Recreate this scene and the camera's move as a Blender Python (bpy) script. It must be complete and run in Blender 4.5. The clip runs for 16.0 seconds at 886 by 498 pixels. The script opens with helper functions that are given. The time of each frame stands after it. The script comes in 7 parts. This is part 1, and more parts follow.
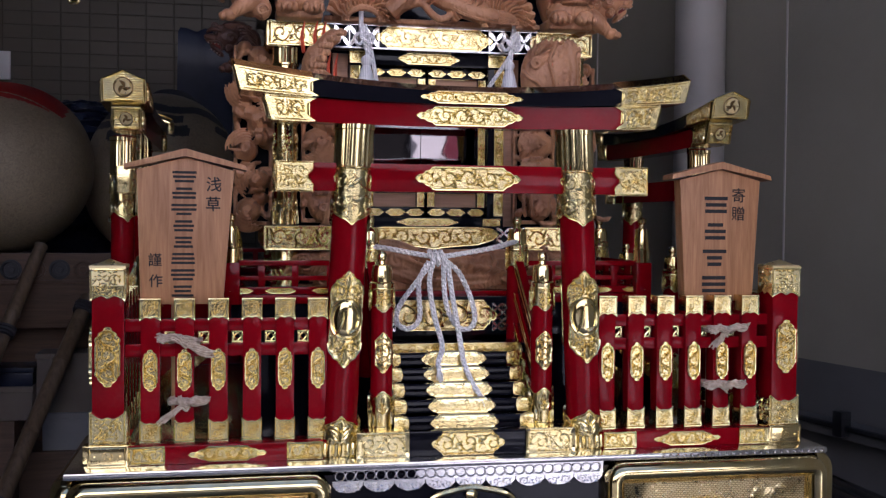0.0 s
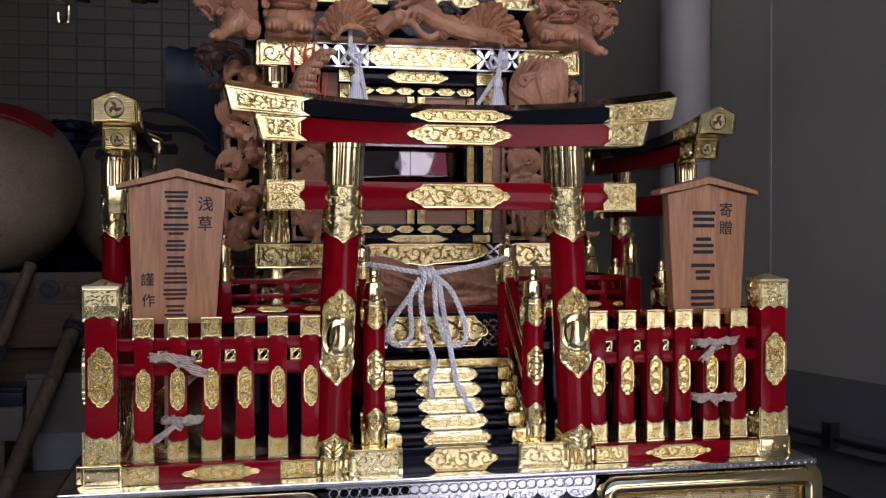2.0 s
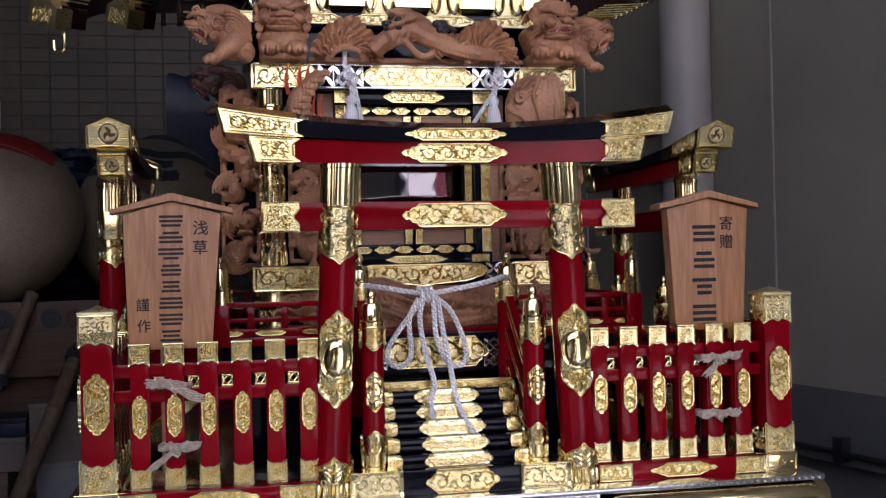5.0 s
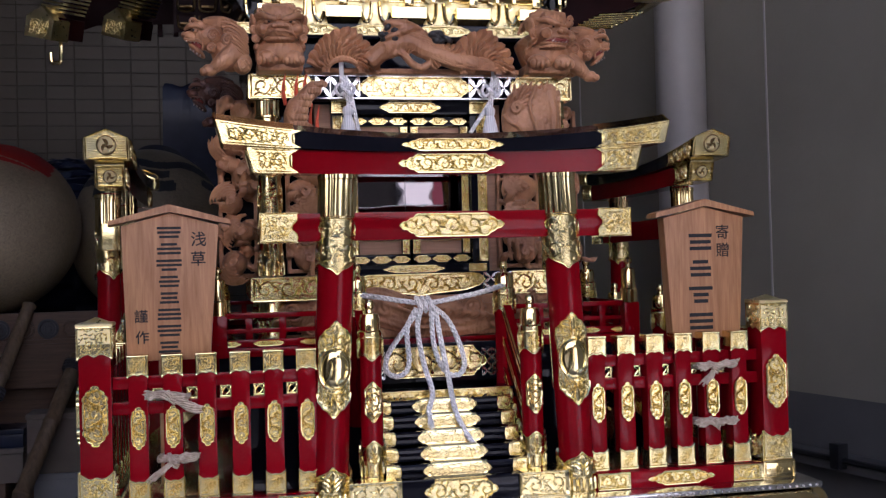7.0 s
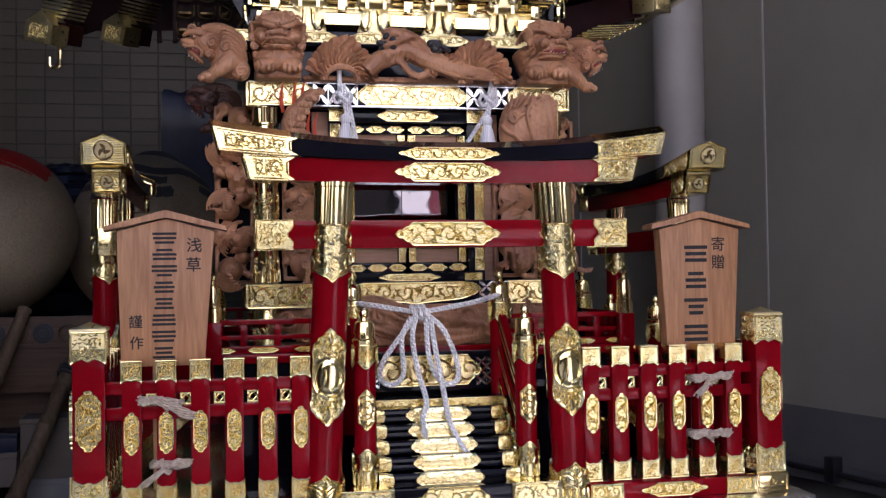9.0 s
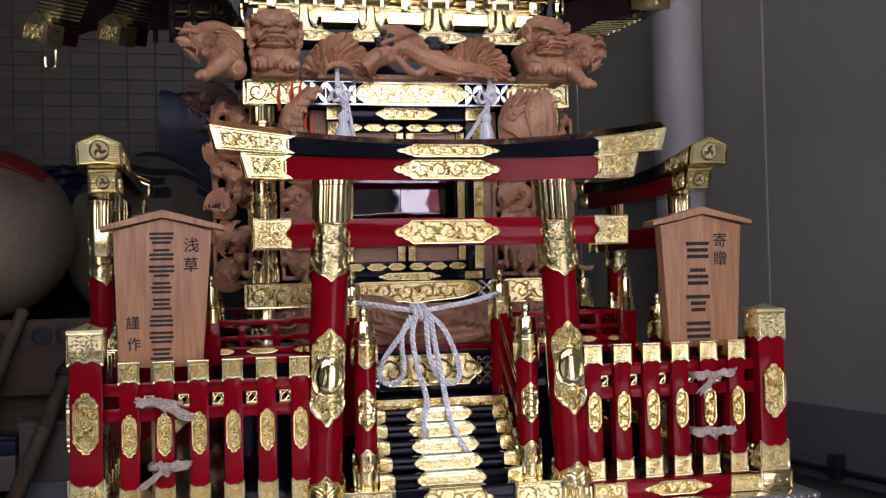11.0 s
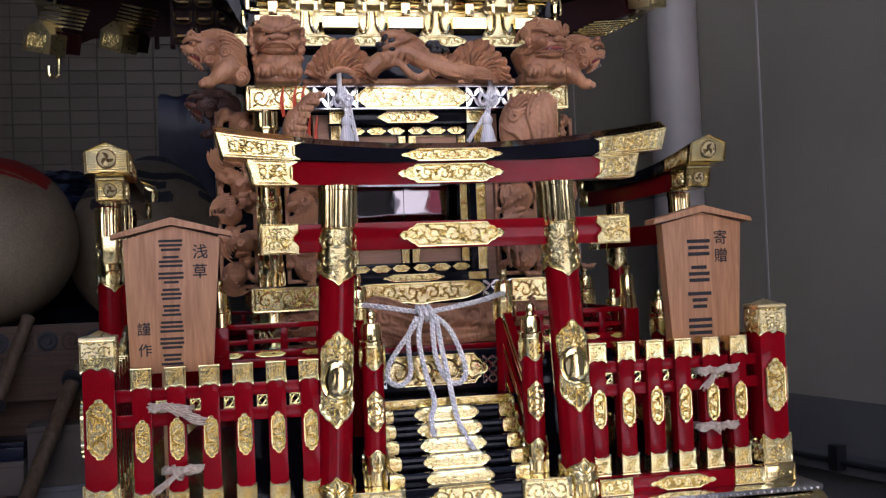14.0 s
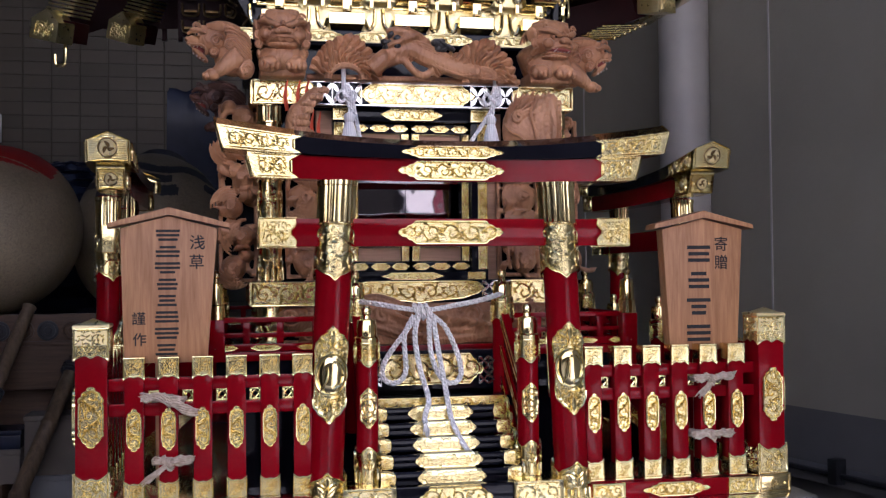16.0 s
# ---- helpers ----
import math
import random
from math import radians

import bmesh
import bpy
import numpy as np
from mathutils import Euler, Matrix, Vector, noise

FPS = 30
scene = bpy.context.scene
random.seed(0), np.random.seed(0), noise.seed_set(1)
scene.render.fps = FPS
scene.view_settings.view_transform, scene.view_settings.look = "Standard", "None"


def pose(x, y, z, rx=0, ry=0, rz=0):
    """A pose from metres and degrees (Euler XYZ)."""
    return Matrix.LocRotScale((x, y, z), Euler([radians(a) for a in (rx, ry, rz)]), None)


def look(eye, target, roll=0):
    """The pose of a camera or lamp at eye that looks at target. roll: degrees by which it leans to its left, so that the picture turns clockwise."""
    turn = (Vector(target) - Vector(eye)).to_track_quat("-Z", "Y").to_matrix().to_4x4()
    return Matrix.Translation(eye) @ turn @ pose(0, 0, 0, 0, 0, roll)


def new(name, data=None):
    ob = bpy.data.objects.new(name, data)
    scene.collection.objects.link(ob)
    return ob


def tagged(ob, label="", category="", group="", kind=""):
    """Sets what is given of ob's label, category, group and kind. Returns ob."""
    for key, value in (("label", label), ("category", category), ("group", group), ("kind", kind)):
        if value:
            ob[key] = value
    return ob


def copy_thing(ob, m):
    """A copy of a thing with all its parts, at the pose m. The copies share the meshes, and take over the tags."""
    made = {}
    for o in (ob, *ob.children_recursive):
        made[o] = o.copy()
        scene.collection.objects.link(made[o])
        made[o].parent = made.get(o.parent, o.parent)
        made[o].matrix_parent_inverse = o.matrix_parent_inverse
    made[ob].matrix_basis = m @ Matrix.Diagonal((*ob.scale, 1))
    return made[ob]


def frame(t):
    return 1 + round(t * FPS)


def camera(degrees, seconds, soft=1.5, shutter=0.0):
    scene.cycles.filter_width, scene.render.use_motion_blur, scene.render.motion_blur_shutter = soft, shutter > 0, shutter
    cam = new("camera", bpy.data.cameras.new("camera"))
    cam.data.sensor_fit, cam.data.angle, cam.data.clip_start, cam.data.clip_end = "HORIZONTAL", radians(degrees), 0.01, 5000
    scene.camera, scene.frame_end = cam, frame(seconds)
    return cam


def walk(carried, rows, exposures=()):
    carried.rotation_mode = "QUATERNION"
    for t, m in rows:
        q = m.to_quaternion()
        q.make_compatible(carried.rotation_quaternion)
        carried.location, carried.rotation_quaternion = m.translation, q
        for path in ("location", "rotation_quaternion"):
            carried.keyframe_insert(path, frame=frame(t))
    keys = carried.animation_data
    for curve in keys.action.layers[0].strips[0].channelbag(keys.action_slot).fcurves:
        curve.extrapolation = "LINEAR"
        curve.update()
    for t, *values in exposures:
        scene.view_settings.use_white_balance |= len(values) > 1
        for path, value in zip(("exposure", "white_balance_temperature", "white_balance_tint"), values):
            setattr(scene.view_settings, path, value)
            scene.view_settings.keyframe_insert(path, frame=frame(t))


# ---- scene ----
cam = camera(46.037, 16.0, soft=1.3)
walk(cam, [
    (0, look((-0.2920, -1.3313, 0.3460), (-0.0052, 0.1404, 0.3039), 0.497)),
    (0.5, look((-0.2848, -1.3302, 0.3440), (0.0045, 0.1412, 0.3091), -0.181)),
    (1, look((-0.2924, -1.3315, 0.3477), (0.0064, 0.1381, 0.3185), -0.560)),
    (1.5, look((-0.2952, -1.3321, 0.3457), (0.0025, 0.1379, 0.3209), -0.247)),
    (2, look((-0.2981, -1.3398, 0.3499), (0.0060, 0.1289, 0.3281), -0.056)),
    (2.5, look((-0.2949, -1.3414, 0.3504), (0.0099, 0.1273, 0.3364), -0.447)),
    (3, look((-0.2883, -1.3451, 0.3523), (0.0123, 0.1244, 0.3456), -0.677)),
    (3.5, look((-0.2898, -1.3374, 0.3476), (0.0086, 0.1326, 0.3499), -0.704)),
    (6, look((-0.2774, -1.3305, 0.3452), (0.0173, 0.1402, 0.3591), -1.674)),
    (6.5, look((-0.2783, -1.3339, 0.3457), (0.0192, 0.1362, 0.3641), -1.809)),
    (7, look((-0.2840, -1.3347, 0.3484), (0.0144, 0.1351, 0.3700), -1.506)),
    (7.5, look((-0.2832, -1.3371, 0.3517), (0.0141, 0.1329, 0.3763), -1.301)),
    (8, look((-0.2815, -1.3395, 0.3506), (0.0139, 0.1309, 0.3806), -1.154)),
    (8.5, look((-0.2840, -1.3379, 0.3475), (0.0159, 0.1314, 0.3829), -0.971)),
    (9, look((-0.2813, -1.3360, 0.3480), (0.0204, 0.1330, 0.3826), -0.850)),
    (11.5, look((-0.2791, -1.3226, 0.3452), (0.0191, 0.1470, 0.3811), -1.518)),
    (12, look((-0.2793, -1.3243, 0.3466), (0.0102, 0.1469, 0.3872), -1.779)),
    (12.5, look((-0.2806, -1.3362, 0.3470), (0.0296, 0.1310, 0.3836), -2.110)),
    (13, look((-0.2899, -1.3404, 0.3509), (0.0287, 0.1249, 0.3844), -2.230)),
    (13.5, look((-0.2928, -1.3427, 0.3505), (0.0277, 0.1223, 0.3829), -2.233)),
    (14, look((-0.2931, -1.3406, 0.3538), (0.0135, 0.1275, 0.3825), -2.249)),
    (14.5, look((-0.2919, -1.3367, 0.3507), (0.0116, 0.1319, 0.3869), -2.066)),
    (15, look((-0.2860, -1.3327, 0.3471), (0.0089, 0.1374, 0.3906), -1.358)),
    (15.5, look((-0.2791, -1.3342, 0.3447), (0.0122, 0.1367, 0.3859), -0.900)),
    (16, look((-0.2780, -1.3378, 0.3450), (0.0159, 0.1326, 0.3809), -0.551)),
], [(0, 1.2, 5450, 24), (2.5, 1.18, 5450, 24), (6, 1.28, 5450, 24), (8.5, 1.4, 5450, 24), (16, 1.45, 5450, 24)])

# ---------------------------------------------------------------- light
world = bpy.data.worlds.new("daylight")
scene.world = world
world.use_nodes = True
wn = world.node_tree.nodes
sky = wn.new("ShaderNodeTexSky")
sky.sky_type = 'NISHITA'
sky.sun_disc = False
sky.air_density, sky.dust_density, sky.ozone_density = 0.7, 4.0, 1.0
sky.sun_elevation, sky.sun_rotation = radians(51), radians(17)
world.node_tree.links.new(sky.outputs[0], wn["Background"].inputs[0])
wn["Background"].inputs[1].default_value = 0.15
sun_data = bpy.data.lights.new("sun", 'SUN')
sun_data.energy, sun_data.angle, sun_data.color = 5.0, radians(0.6), (1.0, 0.95, 0.88)
sun = new("sun", sun_data)
sun.matrix_world = look((0.3, 1.0, 1.3), (0.0, 0.0, 0.0))


# ---------------------------------------------------------------- materials
def material(name, colour, rough=0.5, metal=0.0, coat=0.0):
    m = bpy.data.materials.new(name)
    m.use_nodes = True
    b = m.node_tree.nodes["Principled BSDF"]
    b.inputs["Base Color"].default_value = (*colour, 1)
    b.inputs["Roughness"].default_value = rough
    b.inputs["Metallic"].default_value = metal
    b.inputs["Coat Weight"].default_value = coat
    b.inputs["Coat Roughness"].default_value = 0.04
    return m


def node(m, kind, **values):
    n = m.node_tree.nodes.new(kind)
    for key, value in values.items():
        n.inputs[key.replace("_", " ")].default_value = value
    return n


def wire(m, a, out, b, inp):
    m.node_tree.links.new(a.outputs[out], b.inputs[inp])


def coords(m, scale=(1, 1, 1)):
    tc = node(m, "ShaderNodeTexCoord")
    mp = node(m, "ShaderNodeMapping")
    mp.inputs["Scale"].default_value = scale
    wire(m, tc, "Object", mp, "Vector")
    return mp


def ramp(m, source, out, stops):
    r = node(m, "ShaderNodeValToRGB")
    e = r.color_ramp.elements
    while len(e) < len(stops):
        e.new(0.5)
    for el, (p, c) in zip(e, stops):
        el.position, el.color = p, (*c, 1) if len(c) == 3 else c
    wire(m, source, out, r, "Fac")
    return r


def bump(m, source, out, strength, distance, chain=None):
    b = node(m, "ShaderNodeBump", Strength=strength, Distance=distance)
    wire(m, source, out, b, "Height")
    if chain:
        wire(m, chain, "Normal", b, "Normal")
    wire(m, b, "Normal", m.node_tree.nodes["Principled BSDF"], "Normal")
    return b


def mottled(m, mp, scale, stops, detail=5.0, target="Base Color"):
    n = node(m, "ShaderNodeTexNoise", Scale=scale, Detail=detail)
    wire(m, mp, 0, n, "Vector")
    r = ramp(m, n, "Fac", stops)
    wire(m, r, 0, m.node_tree.nodes["Principled BSDF"], target)
    return n


def gold_like(name, light, dark, rough, chased):
    m = material(name, light, rough, 1.0)
    mp = coords(m)
    mottled(m, mp, 40, [(0.3, dark), (0.62, light)])
    n = node(m, "ShaderNodeTexNoise", Scale=130.0, Detail=3.0)
    wire(m, mp, 0, n, "Vector")
    r = ramp(m, n, "Fac", [(0.3, (rough * 0.7,) * 3), (0.7, (rough * 1.5,) * 3)])
    wire(m, r, 0, m.node_tree.nodes["Principled BSDF"], "Roughness")
    soft = bump(m, n, "Fac", 0.06, 0.0006)
    if chased:
        v = node(m, "ShaderNodeTexVoronoi", Scale=480.0)
        wire(m, mp, 0, v, "Vector")
        bump(m, v, "Distance", chased, 0.0007, soft)
    return m


GOLD = gold_like("polished_gold", (0.92, 0.775, 0.395), (0.81, 0.62, 0.26), 0.09, 0)
CHASED = gold_like("chased_gold", (0.92, 0.795, 0.4), (0.82, 0.65, 0.26), 0.18, 0.12)
SILVER = gold_like("plated_silver", (0.86, 0.85, 0.82), (0.74, 0.73, 0.72), 0.16, 0)

HATCHED = gold_like("hatched_gold", (0.9, 0.78, 0.45), (0.8, 0.66, 0.34), 0.3, 0)
hatch = node(HATCHED, "ShaderNodeTexBrick", Scale=95.0)
hatch.inputs["Mortar Size"].default_value = 0.06
hatch_map = node(HATCHED, "ShaderNodeMapping")
hatch_map.inputs["Rotation"].default_value = (radians(90), 0, 0)
wire(HATCHED, coords(HATCHED), 0, hatch_map, "Vector")
wire(HATCHED, hatch_map, 0, hatch, "Vector")
bump(HATCHED, hatch, "Fac", 1.0, 0.002).invert = True
hatch.inputs["Color1"].default_value = (0.92, 0.8, 0.48, 1)
hatch.inputs["Color2"].default_value = (0.88, 0.75, 0.43, 1)
# Groove lines coloured darker too: their shade is put into the colour.
hatch.inputs["Mortar"].default_value = (0.5, 0.37, 0.16, 1)
wire(HATCHED, hatch, "Color", HATCHED.node_tree.nodes["Principled BSDF"], "Base Color")
# Crest disc coloured dark, as shade and dark reflections between the commas.
SHADED_DISC = gold_like("shaded_disc_gold", (0.24, 0.16, 0.065), (0.13, 0.085, 0.035), 0.3, 0)
SATIN = gold_like("satin_gold", (0.91, 0.79, 0.43), (0.82, 0.68, 0.33), 0.34, 0)


def lacquer(name, colour, deep, rough):
    m = material(name, colour, rough, 0.0, 0.0)
    m.node_tree.nodes["Principled BSDF"].inputs["Specular IOR Level"].default_value = 0.19
    mp = coords(m)
    mottled(m, mp, 14, [(0.3, deep), (0.7, colour)])
    n = node(m, "ShaderNodeTexNoise", Scale=38.0, Detail=2.0)
    wire(m, mp, 0, n, "Vector")
    bump(m, n, "Fac", 0.05, 0.0015)
    return m


RED = lacquer("red_lacquer", (0.255, 0.0015, 0.006), (0.185, 0.001, 0.004), 0.09)
BLACK = lacquer("black_lacquer", (0.008, 0.008, 0.012), (0.005, 0.005, 0.008), 0.06)
BLACK.node_tree.nodes["Principled BSDF"].inputs["Specular IOR Level"].default_value = 0.2


def timber(name, light, dark, grain, along, rough=0.6, relief=0.25):
    m = material(name, light, rough)
    sx, sy, sz = (1 if a == along else 14 for a in "xyz")
    mp = coords(m, (sx, sy, sz))
    n = node(m, "ShaderNodeTexNoise", Scale=grain, Detail=6.0, Roughness=0.62, Distortion=0.4)
    wire(m, mp, 0, n, "Vector")
    r = ramp(m, n, "Fac", [(0.32, dark), (0.5, tuple((a + b) / 2 for a, b in zip(light, dark))), (0.66, light)])
    wire(m, r, 0, m.node_tree.nodes["Principled BSDF"], "Base Color")
    bump(m, n, "Fac", relief, 0.0008)
    return m


SIGN_WOOD = timber("planed_cypress", (0.475, 0.238, 0.1), (0.305, 0.13, 0.048), 14, "z", 0.5, 0.12)
PANEL_WOOD = timber("brown_panel_wood", (0.54, 0.3, 0.17), (0.38, 0.2, 0.105), 12, "x", 0.5)


def carved_wood(name, light, dark):
    m = material(name, light, 0.46)
    mp = coords(m)
    mottled(m, mp, 22, [(0.3, dark), (0.66, light)], 6.0)
    w = node(m, "ShaderNodeTexWave", Scale=34.0, Distortion=16.0, Detail=3.0)
    wire(m, mp, 0, w, "Vector")
    n = node(m, "ShaderNodeTexNoise", Scale=240.0, Detail=3.0)
    wire(m, mp, 0, n, "Vector")
    one = bump(m, n, "Fac", 0.35, 0.001)
    bump(m, w, "Fac", 0.3, 0.002, one)
    return m


CARVED = carved_wood("carved_zelkova", (0.55, 0.275, 0.13), (0.31, 0.132, 0.056))


def plaster(name, colour, dark, scale, rough=0.85):
    m = material(name, colour, rough)
    mp = coords(m)
    mottled(m, mp, scale, [(0.3, dark), (0.7, colour)], 8.0)
    n = node(m, "ShaderNodeTexNoise", Scale=60.0, Detail=6.0)
    wire(m, mp, 0, n, "Vector")
    bump(m, n, "Fac", 0.15, 0.003)
    return m


WALL = plaster("grey_wall_paint", (0.3, 0.275, 0.215), (0.255, 0.234, 0.182), 3)
DADO = plaster("slate_dado_paint", (0.128, 0.125, 0.122), (0.096, 0.094, 0.092), 4)
CONCRETE = plaster("pale_concrete", (0.55, 0.53, 0.5), (0.45, 0.435, 0.41), 2.5)
ASPHALT = plaster("worn_asphalt", (0.08, 0.077, 0.074), (0.06, 0.057, 0.055), 3.0)
CEILING = plaster("dark_ceiling_board", (0.12, 0.115, 0.11), (0.09, 0.088, 0.085), 2)
MIRROR = material("dark_mirror_metal", (0.31, 0.28, 0.285), 0.03, 1.0)
mirror_noise = node(MIRROR, "ShaderNodeTexNoise", Scale=26.0, Detail=1.0)
wire(MIRROR, coords(MIRROR), 0, mirror_noise, "Vector")
bump(MIRROR, mirror_noise, "Fac", 0.06, 0.004)
# Colours of the unseen street walls, chosen for what the shrine reflects.
DARK_WALL = plaster("dark_reflection_wall", (0.014, 0.013, 0.012), (0.01, 0.0095, 0.009), 1.5, 0.95)
DARK_WALL.node_tree.nodes["Principled BSDF"].inputs["Specular IOR Level"].default_value = 0.05
PAVING = plaster("pale_paving", (0.62, 0.6, 0.6), (0.52, 0.505, 0.5), 2.0)
PALE = plaster("pale_plaster", (0.82, 0.8, 0.76), (0.76, 0.74, 0.7), 0.7)
BROWN_WALL = plaster("dark_grey_plaster", (0.02, 0.019, 0.021), (0.015, 0.0145, 0.016), 0.9)
RED_BOARD = plaster("red_reflection_board", (0.1, 0.0025, 0.011), (0.08, 0.002, 0.009), 2.0, 0.6)
PIPE = plaster("grey_pipe_paint", (0.44, 0.405, 0.36), (0.37, 0.34, 0.3), 8, 0.5)


# ---------------------------------------------------------------- mesh helpers

def thing(name, label, category, base=(0, 0, 0), group=""):
    ob = new(name)
    ob.empty_display_size = 0.02
    ob.location = base
    return tagged(ob, label, category, group)


def part(name, bm, mats, parent=None, label="", smooth=True, sharp=35):
    bmesh.ops.remove_doubles(bm, verts=bm.verts[:], dist=1e-6)
    bmesh.ops.recalc_face_normals(bm, faces=bm.faces[:])
    me = bpy.data.meshes.new(name)
    if smooth:
        for f in bm.faces:
            f.smooth = True
        for e in bm.edges:
            if len(e.link_faces) == 2 and e.calc_face_angle(0) > radians(sharp):
                e.smooth = False
    bm.to_mesh(me)
    bm.free()
    for m in mats if isinstance(mats, (list, tuple)) else [mats]:
        me.materials.append(m)
    ob = new(name, me)
    if parent:
        ob.parent = parent
        if parent.type == 'EMPTY':
            ob.matrix_parent_inverse = Matrix.Translation(-parent.location)
    if label:
        tagged(ob, label)
    return ob


def solid(name, bm, mats, label, category, group="", kind="", smooth=True):
    """A thing that is one mesh; its origin is put at the middle of its foot."""
    vs = [v.co for v in bm.verts]
    lo = Vector([min(v[i] for v in vs) for i in range(3)])
    hi = Vector([max(v[i] for v in vs) for i in range(3)])
    base = Vector(((lo.x + hi.x) / 2, (lo.y + hi.y) / 2, lo.z))
    bmesh.ops.translate(bm, verts=bm.verts[:], vec=-base)
    ob = part(name, bm, mats, None, "", smooth)
    ob.location = base
    return tagged(ob, label, category, group, kind)


def box(bm, x0, x1, y0, y1, z0, z1, bev=0.0, mi=0, f=None):
    x0, x1, y0, y1, z0, z1 = min(x0, x1), max(x0, x1), min(y0, y1), max(y0, y1), min(z0, z1), max(z0, z1)
    co = [(x, y, z) for x in (x0, x1) for y in (y0, y1) for z in (z0, z1)]
    v = [bm.verts.new(f(*c) if f else c) for c in co]
    faces = [bm.faces.new([v[i] for i in q]) for q in
             ((0, 1, 3, 2), (4, 6, 7, 5), (0, 4, 5, 1), (2, 3, 7, 6), (0, 2, 6, 4), (1, 5, 7, 3))]
    for q in faces:
        q.material_index = mi
    if bev > 0:
        edges = {e for q in faces for e in q.edges}
        made = bmesh.ops.bevel(bm, geom=list(edges), offset=bev, segments=2, profile=0.6, affect='EDGES')
        for q in made["faces"]:
            q.material_index = mi


def sheet(bm, rows, mi=0, close=False, caps=False):
    """Quads between rows of points. close: each row is a ring."""
    vs = [[bm.verts.new(p) for p in row] for row in rows]
    n = len(vs[0])
    for a, b in zip(vs, vs[1:]):
        for i in range(n if close else n - 1):
            j = (i + 1) % n
            try:
                bm.faces.new((a[i], a[j], b[j], b[i])).material_index = mi
            except ValueError:
                pass
    if caps:
        for row in (vs[0], vs[-1]):
            try:
                bm.faces.new(row).material_index = mi
            except ValueError:
                pass


def lathe(bm, prof, f, n=20, mi=0, flute=0.0, flutes=0, groove=4):
    """prof: (radius, height) rows; f(x, y, h) lays them into the world."""
    rows = []
    for r, h in prof:
        ring = []
        for i in range(n):
            a = 2 * math.pi * i / n
            q = r * (1 - flute * (0.5 + 0.5 * math.cos(flutes * a)) ** groove)
            ring.append(f(q * math.sin(a), -q * math.cos(a), h))
        rows.append(ring)
    sheet(bm, rows, mi, True, True)


def tube(bm, pts, r, n=8, mi=0, flat=1.0):
    pts = [Vector(p) for p in pts]
    rs = r if isinstance(r, (list, tuple)) else [r] * len(pts)
    side, rows = None, []
    for i, p in enumerate(pts):
        way = (pts[min(i + 1, len(pts) - 1)] - pts[max(i - 1, 0)]).normalized()
        if side is None:
            side = way.orthogonal().normalized()
        side = (side - way * side.dot(way)).normalized()
        up = way.cross(side)
        rows.append([p + rs[i] * (side * math.cos(2 * math.pi * k / n) + flat * up * math.sin(2 * math.pi * k / n)) for k in range(n)])
    sheet(bm, rows, mi, True, True)


def smooth_path(pts, n=8):
    """A Catmull-Rom line through the points."""
    pts = [Vector(p) for p in pts]
    ext = [2 * pts[0] - pts[1]] + pts + [2 * pts[-1] - pts[-2]]
    out = []
    for a, b, c, d in zip(ext, ext[1:], ext[2:], ext[3:]):
        for k in range(n):
            t = k / n
            out.append(0.5 * (2 * b + (c - a) * t + (2 * a - 5 * b + 4 * c - d) * t * t + (3 * b - a - 3 * c + d) * t ** 3))
    return out + [pts[-1]]


def prism(bm, outline, depth0, depth1, f, mi=0, bev=0.0):
    """A flat outline (u, v) pushed from depth0 to depth1; f(u, v, w)."""
    a = [bm.verts.new(f(u, v, depth0)) for u, v in outline]
    b = [bm.verts.new(f(u, v, depth1)) for u, v in outline]
    n = len(outline)
    made = [bm.faces.new(a), bm.faces.new(b)]
    for i in range(n):
        made.append(bm.faces.new((a[i], a[(i + 1) % n], b[(i + 1) % n], b[i])))
    for q in made:
        q.material_index = mi
    if bev:
        edges = set(made[1].edges) | set(made[0].edges)
        for q in bmesh.ops.bevel(bm, geom=list(edges), offset=bev, segments=2, profile=0.6, affect='EDGES')["faces"]:
            q.material_index = mi


# ---- chased plates: an outline with a raised rim, and scrolls in relief
def ribbon(bm, line, width, w0, w1, f, mi=0, leaf=False):
    """A raised strip along a line: tapered at both ends, or a leaf that swells towards its tip."""
    n = len(line)
    rows = []
    for i, (a, u) in enumerate(line):
        a0, u0 = line[max(i - 1, 0)]
        a1, u1 = line[min(i + 1, n - 1)]
        da, du = a1 - a0, u1 - u0
        q = math.hypot(da, du) or 1
        p = i / (n - 1)
        k = width * (0.16 + 0.84 * math.sin(math.pi * p ** 1.5) ** 0.8 if leaf else 0.3 + 0.7 * math.sin(math.pi * (i + 0.6) / (n + 0.2)))
        na, nu = -du / q * k, da / q * k
        h = w0 + (w1 - w0) * 0.74
        e = 0.64
        rows.append([f(a + na, u + nu, w0), f(a + na * e, u + nu * e, h), f(a, u, w1), f(a - na * e, u - nu * e, h), f(a - na, u - nu, w0)])
    sheet(bm, rows, mi)


def bead(bm, a, u, r, w0, w1, f, mi=0):
    rows = [[f(a + q * r * math.cos(k * 0.7854), u + q * r * math.sin(k * 0.7854), w0 + (w1 - w0) * h) for k in range(8)] for q, h in ((1.0, 0.0), (0.85, 0.6), (0.45, 0.95), (0.02, 1.0))]
    sheet(bm, rows, mi, True)


